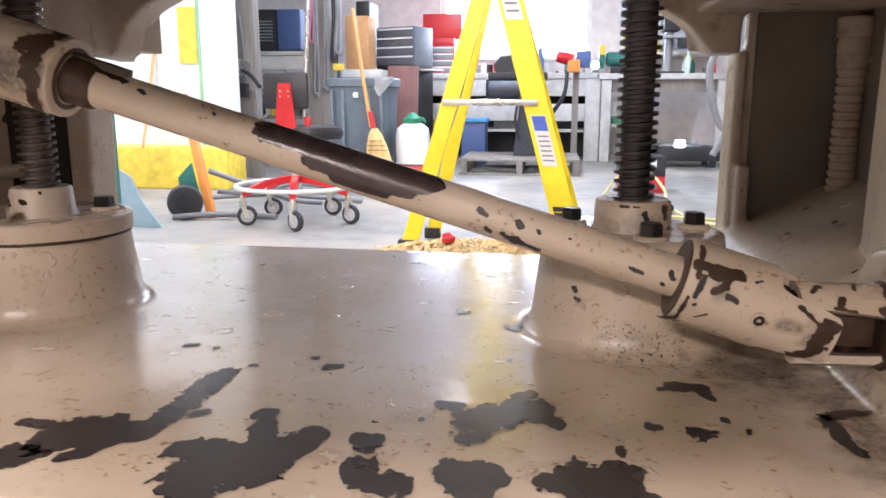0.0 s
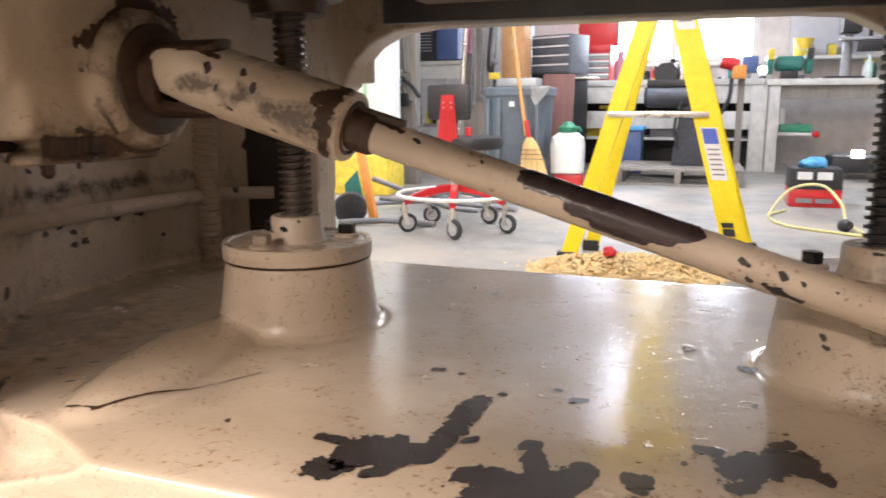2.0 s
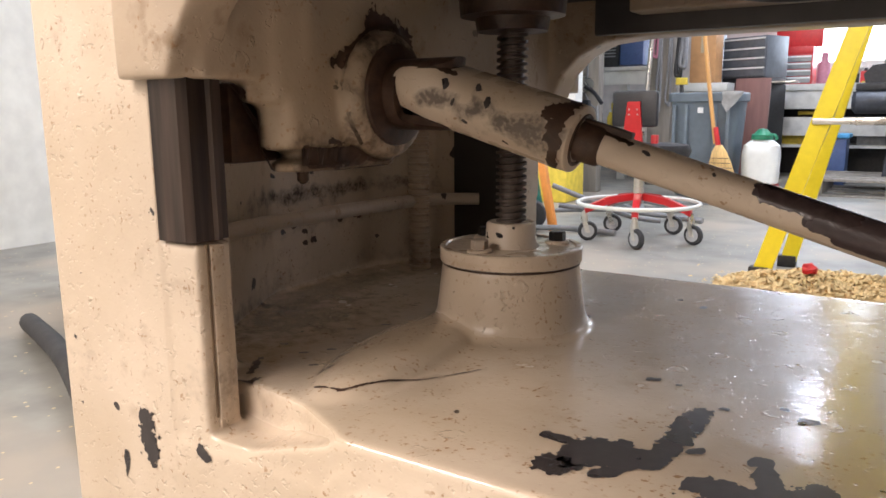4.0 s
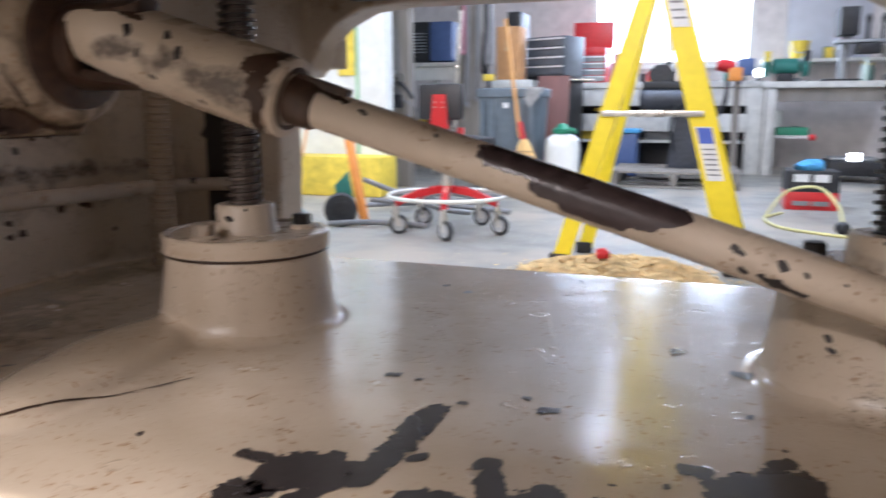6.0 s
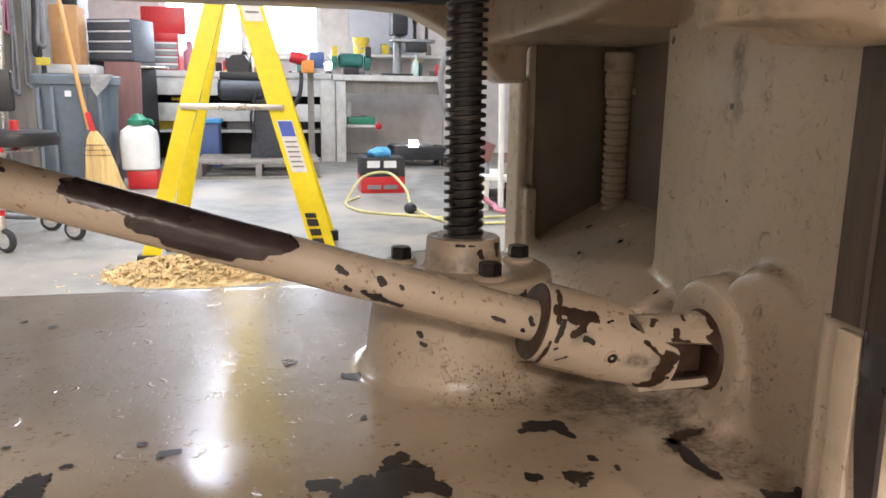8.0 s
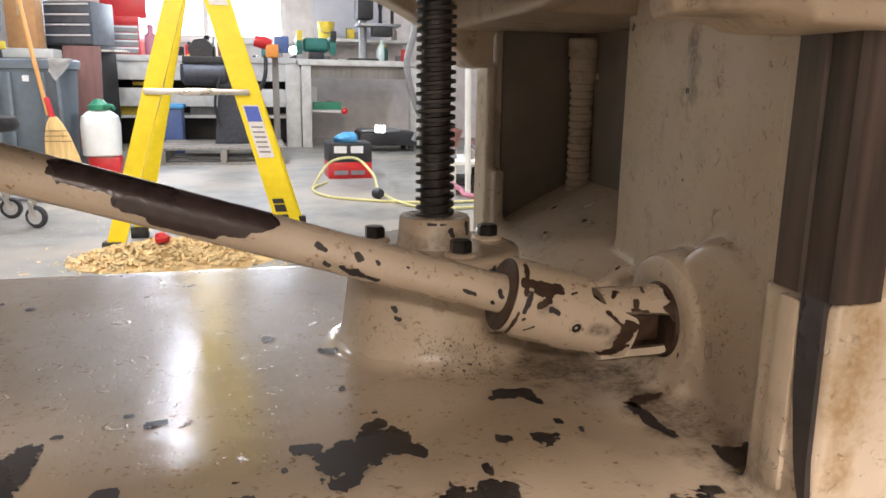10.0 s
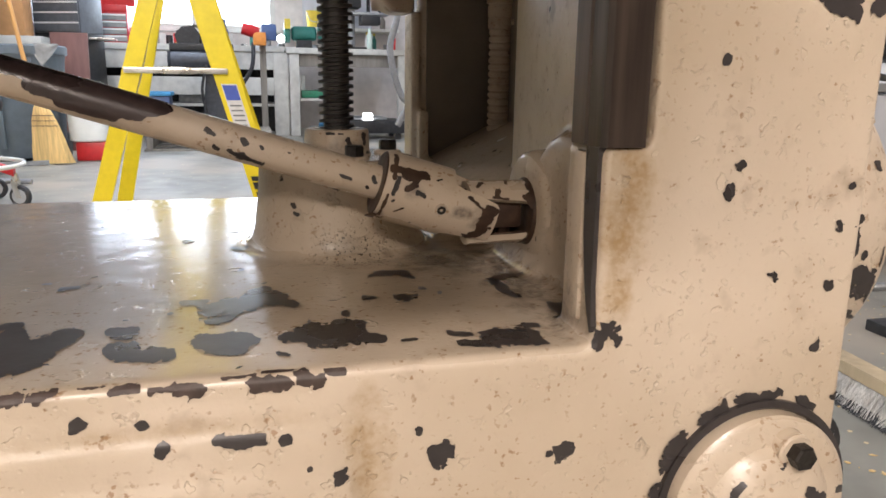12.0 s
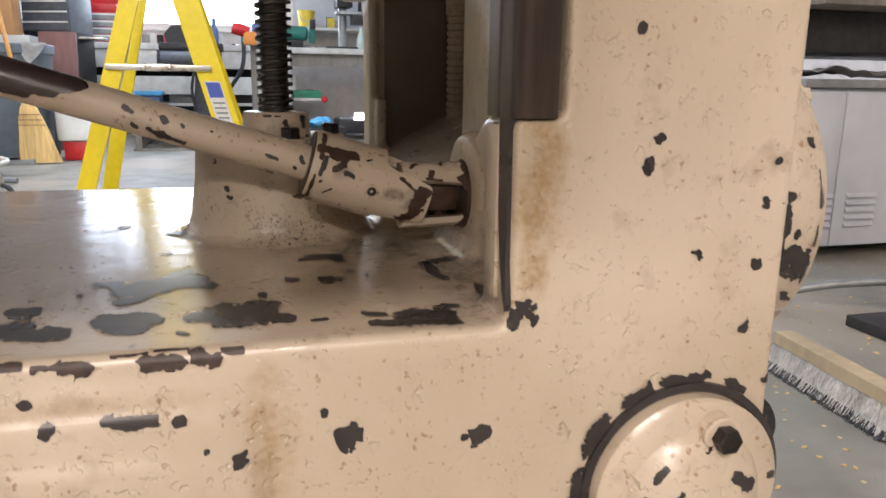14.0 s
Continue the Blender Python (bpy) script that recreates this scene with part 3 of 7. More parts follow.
prism(bm, [(0.52, 0.003), (0.52, 0.585), (-0.56, 0.585), (-0.56, 0.05), (-0.345, 0.045), (-0.275, 0.032), (-0.215, 0.003)], "z", 0.34, BED)
box(bm, -0.40, -0.2, 0.003, 0.06, 0.34, 0.449)
prism(bm, [(-0.30, 0.34), (-0.30, 0.45), (-0.262, 0.462), (-0.205, 0.4775), (-0.205, 0.34)], "y", 0.002, 0.045)
# front wall with a raised, stepped panel
box(bm, -0.212, 0.530, 0, 0.05, BED - 0.018, BED - 0.002)
box(bm, -0.525, 0.530, 0.0005, 0.06, 0.0, 0.44)
box(bm, -0.222, 0.530, 0.0005, 0.05, 0.40, BED - 0.004)
for left, right, top, r, y in ((-0.232, 0.221, 0.4615, 0.040, -0.0018), (-0.214, 0.213, 0.4475, 0.032, -0.0052), (-0.185, 0.186, 0.4235, 0.022, -0.0082)):
    arc = [(right - r + r * math.sin(radians(a)), top - r + r * math.cos(radians(a))) for a in range(0, 91, 15)]
    arc += [(right, 0.02), (left, 0.02)] + [(left + r - r * math.cos(radians(a)), top - r + r * math.sin(radians(a))) for a in range(0, 91, 15)]
    prism(bm, arc, "y", y, 0.05)
box(bm, -0.525, 0.530, 0.55, 0.585, 0, BED - 0.01)
# left upright: front web, outer wall, back wall
TOP = 1.15
box(bm, -0.525, -0.384, 0, 0.07, 0, TOP)
prism(bm, [(-0.40, 0.0), (-0.40, 0.072), (-0.47, 0.14), (-0.54, 0.27), (-0.545, 0.46), (-0.50, 0.56), (-0.40, 0.565), (-0.40, 0.59), (-0.58, 0.60), (-0.58, 0.2), (-0.525, 0.0)], "z", 0.2, TOP)
box(bm, -0.39, -0.345, 0.002, 0.036, 0.3, 0.598)
box(bm, -0.525, -0.375, 0.558, 0.585, 0.3, TOP)
box(bm, -0.384, -0.357, 0.545, 0.60, 0.3, 0.575)
box(bm, -0.384, -0.354, 0.545, 0.60, 0.575, 0.69)
# right upright: front web, inner block, outer wall, back wall
box(bm, 0.382, 0.530, 0, 0.085, 0, TOP)
box(bm, 0.3545, 0.39, 0.0, 0.05, 0.3, 0.5925)
prism(bm, [(0.383, 0.02), (0.386, 0.06), (0.430, 0.352), (0.530, 0.352), (0.530, 0.02)], "z", 0.3, TOP)
box(bm, 0.50, 0.530, 0.0, 0.585, 0, TOP)
box(bm, 0.3885, 0.530, 0.588, 0.612, 0.3, TOP)
box(bm, 0.3760, 0.3875, 0.580, 0.626, 0.3, 0.708)
box(bm, 0.3830, 0.3960, 0.566, 0.600, 0.48, 0.588)
prism(bm, [(0.30, 0.46), (0.335, 0.481), (0.360, 0.506), (0.392, 0.522), (0.53, 0.593), (0.53, 0.46)], "y", 0.30, 0.60)
prism(bm, [(0.440, 0.46), (0.375, 0.474), (0.388, 0.488), (0.402, 0.525), (0.440, 0.525)], "y", 0.03, 0.352)
# bearing pad on the right block: a broad arch, and the round lug that carries the joint
turned(bm, [(0, 0.050), (0.003, 0.055), (0.012, 0.059), (0.05, 0.062)], (0.3880, 0.136, 0.534), (1, 0, 0), 36)
prism(bm, [(0.068, 0.45), (0.077, 0.534), (0.195, 0.534), (0.205, 0.45)], "x", 0.3895, 0.43)
turned(bm, [(0, 0.040), (0.002, 0.0445), (0.010, 0.047), (0.05, 0.050)], (0.3835, 0.189, 0.526), (1, 0, 0), 40)
prism(bm, [(0.138, 0.45), (0.145, 0.526), (0.233, 0.526), (0.246, 0.45)], "x", 0.3850, 0.43)
prism(bm, [(0.362, 0.462), (0.386, 0.500), (0.42, 0.500), (0.42, 0.462)], "y", 0.150, 0.246)
# screw bosses with flared feet, and the low web in front of the left one
for s in (-1, 1):
    turned(bm, [(-0.05, 0.086), (0.0, 0.083), (0.004, 0.079), (0.012, 0.0752), (0.048, 0.0705), (0.066 if s < 0 else 0.080, 0.0685)], (s * SX, SY, BED), (0, 0, 1), 48)
bmesh.ops.create_uvsphere(bm, u_segments=24, v_segments=12, radius=1, matrix=pose(-0.283, 0.175, BED - 0.006, 0, 0, 97) @ Matrix.Diagonal((0.145, 0.050, 0.021, 1)))
casting = cast("casting", bm, M_CAST, base, 0.0034, 4)

# left boss: bolted flange ring; both: hub collar, bolts
part("flange", T([(0.064, 0.0670), (0.0655, 0.0710), (0.0785, 0.0712), (0.0800, 0.0700), (0.0800, 0.0655), (0.0785, 0.0640), (0.0785, 0.02)], (-SX, SY, BED), seg=72), M_SHAFT, base)
part("joint_line", T([(0.0625, 0.0600), (0.0627, 0.0697), (0.0645, 0.0697), (0.0647, 0.0600)], (-SX, SY, BED), seg=64), M_RUST, base, "dark joint under the flange")
for s in (-1, 1):
    low, r = 0.076, 0.0282 if s > 0 else 0.0245
    part("collar", T([(low, r + 0.006), (low + 0.006, r + 0.0012), (0.101, r), (0.103, r - 0.0015), (0.103, 0.015)], (s * SX, SY, BED), seg=48), M_SHAFT, base)
    for k, turn_by in enumerate((12, 158, 280) if s > 0 else (43, 150, 260)):
        a = radians(turn_by)
        hexbolt("bolt", (s * SX + 0.049 * math.cos(a), SY + 0.049 * math.sin(a), BED + (0.0795 if s > 0 else 0.0785)), (0, 0, 1), 0.0085, base, M_BOLT if s > 0 or k < 2 else M_PIPE)
part("bearing_lug", T([(-0.0005, 0.0290), (0.0, 0.0395), (0.0012, 0.0430), (0.0040, 0.0455), (0.0080, 0.0468), (0.030, 0.0490)], (0.3822, 0.189, 0.5265), (1, 0, 0), 64), M_CAST, base, "round cream bearing lug")
# round cover, low on the right upright
cov = part("cover", T([(-0.004, 0.063), (0.010, 0.062), (0.014, 0.058), (0.016, 0.045), (0.026, 0.036), (0.030, 0.02), (0.031, 0.0)], (0.471, 0.0, 0.368), (0, -1, 0), 56), M_CAST, base, "domed cream cover plate with dark chipped rim")
part("rim", T([(-0.004, 0.069), (0.003, 0.0685), (0.0035, 0.064), (0.0015, 0.062), (-0.004, 0.062)], (0.471, 0.0, 0.368), (0, -1, 0), 56), M_CHIP, base, "bare dark joint round the cover")
part("bolt_seat", T([(-0.004, 0.0125), (0.004, 0.0115), (0.0055, 0.0100), (0.0058, 0.0)], (0.481, -0.016, 0.411), (0, -1, 0), 32), M_CAST, base)
hexbolt("cover_bolt", (0.481, -0.021, 0.411), (0, -1, 0), 0.0080, base, M_BOLT)
# side cover and its bolts on the outer face
side_cov = part("side_cover", T([(0, 0.118), (0.042, 0.1175), (0.054, 0.110), (0.059, 0.05)], (0.5285, 0.140, 0.530), (1, 0, 0), 72), M_CAST, base, "round cream side cover with a chipped edge")
hexbolt("side_bolt", (0.5820, 0.075, 0.603), (1, 0, 0), 0.0085, base, M_SHAFT)
part("joint_line", T([(0, 0.1200), (0.0065, 0.1200), (0.0066, 0.10)], (0.5285, 0.140, 0.530), (1, 0, 0), 72), M_CHIP, base, "dark gap behind the side cover")
part("drain_plug", T([(0, 0.011), (0.012, 0.011), (0.012, 0.015), (0.022, 0.015), (0.024, 0.012), (0.024, 0.0)], (0.529, 0.03, 0.390), (1, 0, 0), 20), M_BLACKSTEEL, base)

# machined ways
M_GROOVE = material("brown_crease", (0.17, 0.115, 0.07), 0.5, 0, 0.4, 60, 0.3)
bm = P([(-0.382, -0.001), (-0.352, -0.001), (-0.346, 0.004), (-0.346, 0.02), (-0.343, 0.022), (-0.343, 0.026), (-0.346, 0.028), (-0.346, 0.034), (-0.382, 0.034)], "z", 0.599, TOP)
part("way", bm, M_WAY, base, "dark machined slideway, streaked with oil", smooth=False)
bm = P([(0.3775, -0.001), (0.3550, -0.001), (0.3522, 0.002), (0.3515, 0.016), (0.3530, 0.0175), (0.3530, 0.0195), (0.3515, 0.021), (0.3515, 0.038), (0.3775, 0.038)], "z", 0.593, TOP)
part("way", bm, M_WAY, base, "dark machined slideway, streaked with oil", smooth=False)
part("groove", P([(0.0045, 0.5928), (0.0195, 0.5928), (0.0175, 0.545), (0.0125, 0.515), (0.0085, 0.500), (0.0030, 0.488), (0.0015, 0.492), (0.0035, 0.515)], "x", 0.3525, 0.3570), M_CHIP, base, "dark greasy groove under the slideway", smooth=False)
part("rib", B(0.3518, 0.3580, 0.0200, 0.0350, 0.490, 0.5895, 0.0026), M_CAST, base, "chipped cream rib under the slideway")
part("groove", B(-0.3475, -0.3440, 0.0108, 0.0126, 0.462, 0.597), M_GROOVE, base, "brown greasy groove under the slideway", smooth=False)
part("rib", B(-0.3500, -0.3425, 0.0132, 0.0270, 0.452, 0.5965, 0.003), M_CAST, base, "chipped cream rib under the slideway")

# pipe bead and armoured hoses inside the uprights
part("oil_pipe", U([(-0.440, 0.09, 0.583), (-0.466, 0.20, 0.580), (-0.482, 0.40, 0.575), (-0.470, 0.50, 0.573), (-0.42, 0.545, 0.572)], 0.0085), M_PIPE, base)


def ribbed_hose(x, y, z0, z1, r, parent):
    prof, h = [], 0.0
    while h < z1 - z0:
        prof += [(h, r * 0.86), (h + 0.0012, r), (h + 0.0055, r), (h + 0.0068, r * 0.86)]
        h += 0.0085
    return part("ribbed_hose", T(prof, (x, y, z0), seg=20), M_TABLE, parent, "ribbed armoured hose painted cream")


ribbed_hose(-0.474, 0.478, 0.48, 0.80, 0.0145, base)
ribbed_hose(0.4845, 0.556, 0.545, 0.70, 0.0142, base)
part("hose_cap", T([(0, 0.0150), (0.003, 0.0160), (0.0125, 0.0160), (0.013, 0.0150), (0.0145, 0.0150), (0.015, 0.0165), (0.027, 0.0165), (0.0275, 0.0152), (0.030, 0.0152), (0.0305, 0.0180), (0.048, 0.0185), (0.05, 0.0170)], (0.4845, 0.556, 0.688), seg=24), M_TABLE, base)
hexbolt("clamp_screw", (0.494, 0.541, 0.696), (0.3, -1, 0), 0.004, base, M_TABLE, False)

# ---- lifting screws ----
def lift_screw(x, y, z0, z1, r=0.0165, pitch=0.0068, mat=M_SCREW):
    bm, seg = bmesh.new(), 26
    turns = int((z1 - z0) / pitch)
    prof = ((0.0, r * 0.755), (0.36, r * 0.755), (0.44, r), (0.82, r), (0.90, r * 0.755))
    rings = []
    for i in range(turns * seg + 1):
        a, h = 2 * math.pi * i / seg, z0 + pitch * i / seg
        rings.append([(x + q * math.cos(a), y + q * math.sin(a), h + f * pitch) for f, q in prof])
    grid_skin(bm, rings, close=False)
    bmesh.ops.recalc_face_normals(bm, faces=bm.faces)
    screw = thing("lifting_screw", "oiled black square-threaded lifting screw standing in the planer bed", "screw", "lifting screws")
    part("thread", bm, mat, screw)
    part("core", T([(0, r * 0.75), (z1 - z0, r * 0.75)], (x, y, z0), seg=24), mat, screw)
    return screw


left_screw = lift_screw(-SX, SY, 0.575, 0.80, 0.0152, 0.0068, M_SCREWOLD)
lift_screw(SX, SY, 0.575, 0.86, 0.0154, 0.0068)
part("nut", T([(0, 0.034), (0.012, 0.036), (0.014, 0.050), (0.035, 0.052), (0.06, 0.052)], (-SX, SY, 0.766), seg=40), M_RUST, left_screw, "greasy brown lifting nut")

# ---- the table casting above ----
table = thing("planer_table", "cream cast-iron planer table seen from beneath, grimy with oil", "machine table")
bm = bmesh.new()
arch = [(-0.345, 0.90), (-0.345, 0.708), (-0.312, 0.708), (-0.300, 0.735), (-0.278, 0.757), (-0.246, 0.772), (-0.20, 0.777),
        (0.20, 0.777), (0.246, 0.774), (0.28, 0.757), (0.318, 0.734), (0.345, 0.703), (0.374, 0.703), (0.374, 0.90)]
prism(bm, arch, "y", 0.548, 0.60)
box(bm, -0.425, -0.347, 0.60, 0.72, 0.716, 0.90)
box(bm, -0.36, 0.37, 0.03, 0.60, 0.835, 0.90)
# unseen plate, run far forward to keep the front lamps off the bed
box(bm, -0.335, 0.34, -0.395, 0.95, 0.88, 0.93)
box(bm, -0.20, 0.20, 0.50, 0.60, 0.80, 0.84)
# side walls and lips
prism(bm, [(0.10, 0.735), (0.60, 0.70), (0.60, 0.9), (0.10, 0.9)], "x", -0.345, -0.318)
prism(bm, [(0.20, 0.756), (0.30, 0.745), (0.57, 0.742), (0.60, 0.706), (0.60, 0.9), (0.20, 0.9)], "x", 0.326, 0.352)
box(bm, 0.33, 0.50, 0.33, 0.56, 0.744, 0.80)
# front guide lips over the ways
box(bm, -0.402, -0.345, -0.014, 0.045, 0.716, TOP)
prism(bm, [(-0.402, -0.012), (-0.365, -0.012), (-0.336, 0.012), (-0.330, 0.07), (-0.36, 0.10)], "z", 0.716, TOP)
box(bm, 0.315, 0.428, -0.015, 0.055, 0.7095, TOP)
prism(bm, [(0.428, -0.014), (0.318, -0.014), (0.278, 0.03), (0.29, 0.07), (0.40, 0.07)], "z", 0.716, TOP)
# bearing housing on the left
prism(bm, [(-0.402, 0.716), (-0.345, 0.716), (-0.338, 0.735), (-0.326, 0.755), (-0.306, 0.775), (-0.306, 0.90), (-0.402, 0.90)], "y", -0.012, 0.03)
prism(bm, [(-0.372, 0.075), (-0.345, 0.058), (-0.326, 0.072), (-0.318, 0.110), (-0.314, 0.215), (-0.372, 0.215)], "z", 0.700, 0.82)
prism(bm, [(-0.368, 0.090), (-0.345, 0.072), (-0.324, 0.086), (-0.317, 0.120), (-0.314, 0.215), (-0.368, 0.215)], "z", 0.6625, 0.71)
prism(bm, [(-0.366, 0.100), (-0.345, 0.082), (-0.328, 0.096), (-0.320, 0.125), (-0.318, 0.212), (-0.366, 0.212)], "z", 0.644, 0.652)
prism(bm, [(-0.362, 0.110), (-0.345, 0.095), (-0.336, 0.105), (-0.328, 0.130), (-0.326, 0.205), (-0.362, 0.205)], "z", 0.648, 0.67)
turned(bm, [(0, 0.066), (0.02, 0.062), (0.045, 0.057), (0.060, 0.054), (0.064, 0.048)], (-0.362, 0.187, 0.706), (1, 0, 0), 40)
tcast = cast("casting", bm, M_TABLE, table, 0.004, 7)
part("grease", T([(0, 0.044), (0.005, 0.043), (0.009, 0.034)], (-0.300, 0.187, 0.706), (1, 0, 0), 32), M_RUST, table, "brown grease round the bearing")
# added brown block; its colour carries the dark shadow of the gap
part("gap_shade_block", B(-0.388, -0.3665, 0.060, 0.135, 0.652, 0.7155, 0.004), M_RUST, table, "brown block for the grime and shadow in the gap beside the slideway")
part("drip", T([(0, 0.002), (0.003, 0.005), (0.008, 0.005), (0.012, 0.007), (0.03, 0.010)], (-0.350, 0.122, 0.632), (0, 0, 1), 14), M_RUST, table, "hanging drip of brown grease")
part("cable", U([(-0.10, 0.35, 0.80), (-0.02, 0.36, 0.786), (0.06, 0.37, 0.790), (0.16, 0.40, 0.80), (0.26, 0.42, 0.82)], 0.006), M_BLACK, table)
part("cable", U([(0.0, 0.30, 0.81), (0.07, 0.33, 0.792), (0.16, 0.34, 0.80)], 0.005), M_TABLE, table)
part("cross_beam", B(-0.255, 0.285, 0.536, 0.5475, 0.7795, 0.86, 0.004), material("dark_painted_beam", (0.075, 0.072, 0.076), 0.45, 0.1, 0.25, 25, 0.2), table, "dark grey cross beam")
# near-black sheet: the back wall's shadow put into its colour
part("inner_panel", B(-0.462, -0.3855, 0.549, 0.557, 0.49, 0.73), material("recess_shade_panel", (0.03, 0.027, 0.024), 0.6, 0.1, 0.35, 14, 0.2), base, "dark sheet standing in for the shaded back wall beside the rear post", smooth=False)
# flat sheet added to darken the cream underside
part("underside_panel", B(-0.31, 0.32, 0.06, 0.545, 0.822, 0.834), material("dark_underside", (0.06, 0.058, 0.062), 0.5, 0.2, 0.3, 20, 0.3), table, "dark sheet added under the table", smooth=False)

# thin sheets laid over the right recess walls to darken them
M_PANEL = material("grey_brown_panel", (0.15, 0.125, 0.098), 0.5, 0.0, 0.3, 14, 0.2)
part("side_panel", B(0.494, 0.4995, 0.36, 0.5875, 0.55, 0.84), M_PANEL, base, "grey-brown sheet added over the side of the recess", smooth=False)
part("inner_panel", B(0.3965, 0.4935, 0.583, 0.5875, 0.50, 0.84), M_PANEL, base, "grey-brown panel inside the upright", smooth=False)

# ---- drive shaft with two universal joints ----
shaft = thing("drive_shaft", "slanting cream-painted drive shaft with a large bare patch and universal joints", "shaft")
AX = Vector((1, 0, -0.305)).normalized()
A0 = Vector((-0.06, 0.187, 0.6495))


def on_axis(x):
    return A0 + AX * ((x - A0.x) / AX.x)


part("rod", T([(0, 0.013), ((on_axis(0.275) - on_axis(-0.14)).length, 0.013)], on_axis(-0.14), AX, 40), M_SHAFT, shaft)


def fork(a, d, r, length, bite, toward, hollow=0.62, seg=72, lobe=None, crisp=5):
    """A yoke: a turned sleeve whose end is cut into two rounded cheeks on the sides named by toward."""
    d = Vector(d).normalized()
    u = Vector(toward)
    u = (u - d * u.dot(d)).normalized()
    v = d.cross(u)
    rings = []
    steps = 16
    for side, rad in ((0, r), (1, r * hollow)):
        rows = []
        for k in range(steps + 1):
            s = k / steps
            row = []
            for i in range(seg):
                t = 2 * math.pi * i / seg
                c = math.cos(2 * t)
                if lobe is not None:
                    c = math.tanh(crisp * (c - lobe))
                end = length + bite * c
                q = rad
                if side == 0 and s < 0.06:
                    q = r * (0.97 + 0.03 * s / 0.06)
                row.append(Vector(a) + d * (end * s) + (u * math.cos(t) + v * math.sin(t)) * q)
            rows.append(row)
        rings += rows if side == 0 else rows[::-1]
    bm = bmesh.new()
    grid_skin(bm, rings, caps=True)
    bmesh.ops.recalc_face_normals(bm, faces=bm.faces)
    return bm


def ring_round(at, d, r, thick, seg=48):
    """A thin hoop about an axis."""
    d, u, v = frame_of(d)
    return U([Vector(at) + (u * math.cos(2 * math.pi * k / seg) + v * math.sin(2 * math.pi * k / seg)) * r for k in range(seg + 1)], thick, 6)


# left joint
part("yoke", fork(on_axis(-0.128), -AX, 0.0265, 0.136, 0.026, (0, 1, 0.1), 0.62, lobe=-0.1, crisp=2.2), M_SHAFT, shaft, "cream yoke sleeve with a worn grey streak")
part("sleeve_rim", T([(0.000, 0.0262), (0.0012, 0.0258), (0.0022, 0.0240), (0.0024, 0.0150)], on_axis(-0.128), AX, 48), M_SHAFT, shaft)
part("rim_edge", ring_round(on_axis(-0.1265), AX, 0.0190, 0.0020), M_RUST, shaft, "chipped brown edge")
key = bmesh.new()
box(key, 0.0, 0.040, -0.0045, 0.0045, 0.010, 0.0172, 0.0012, m=Matrix.Translation(on_axis(-0.128)) @ Matrix((AX, Vector((0, 1, 0)), AX.cross(Vector((0, 1, 0))))).transposed().to_4x4())
part("key", key, M_RUST, shaft, "dark steel key on the shaft")
part("ferrule", T([(0.0, 0.0160), (0.019, 0.0152), (0.022, 0.0132)], on_axis(-0.128), AX, 40), M_RUST, shaft, "brown bare collar on the shaft")
part("yoke", fork((-0.305, 0.187, 0.706), (1, 0, 0), 0.0300, 0.050, 0.024, (0, -0.1, 1), 0.74, lobe=0.2, crisp=4), M_RUST, shaft, "brown greasy forked yoke")
part("cross", B(-0.284, -0.250, 0.170, 0.204, 0.695, 0.721, 0.004), M_RUST, shaft)
# right joint
part("yoke", fork(on_axis(0.264), AX, 0.0262, 0.0715, 0.0185, (0, 1, 0.20), 0.70, lobe=0.12, crisp=6), M_SHAFT, shaft, "cream yoke sleeve with a pin hole")
part("sleeve_rim", T([(-0.0010, 0.0130), (-0.0009, 0.0238), (0.0005, 0.0250)], on_axis(0.264), AX, 48), M_RUST, shaft, "bare brown end of the sleeve")
part("yoke", fork((0.392, 0.187, 0.5255), (-1, 0, 0), 0.0250, 0.034, 0.026, (0, -0.20, 1), 0.80, lobe=-0.10, crisp=7), M_SHAFT, shaft, "cream cup-shaped yoke on the bearing side")
part("cup_lining", T([(0.0, 0.0222), (0.004, 0.0222), (0.0042, 0.0)], (0.3895, 0.187, 0.5255), (-1, 0, 0), 32), M_RUST, shaft, "greasy brown bottom of the cup")
part("yoke_ring", T([(0, 0.0285), (0.003, 0.0282), (0.006, 0.0262), (0.007, 0.0250)], (0.3865, 0.187, 0.5255), (-1, 0, 0), 40), M_RUST, shaft, "brown greasy ring against the bearing")
part("cross", B(0.352, 0.376, 0.176, 0.198, 0.514, 0.537, 0.004), M_RUST, shaft)
# inner tubes added so that brown colour gives the fork gaps their shade
part("lining", fork(on_axis(0.272), AX, 0.0180, 0.0625, 0.0180, (0, 1, 0.20), 0.92, lobe=0.12, crisp=7), M_RUST, shaft, "dark brown lining that shades the inside of the sleeve")
part("lining", fork((0.3915, 0.187, 0.5255), (-1, 0, 0), 0.0198, 0.032, 0.0255, (0, -0.20, 1), 0.92, lobe=-0.10, crisp=7), M_RUST, shaft, "dark brown lining that shades the inside of the cup")
part("cross_pin", T([(-0.019, 0.0055), (0.019, 0.0055)], (0.364, 0.184, 0.5255), (0, -0.2, 1), 16), M_RUST, shaft)
pin_at = on_axis(0.3065) + Vector((0, -0.0258, -0.0050))
part("pin_hole", T([(-0.003, 0.0034), (0.0010, 0.0034), (0.0016, 0.0040), (0.0014, 0.0050), (-0.003, 0.0056)], pin_at, (0, -1, -0.19), 24), M_SHAFT, shaft)
part("pin", T([(-0.004, 0.0036), (0.0002, 0.0034), (0.0003, 0.0012), (-0.001, 0.001)], pin_at, (0, -1, -0.19), 20), M_BOLT, shaft, "dark sunk pin")

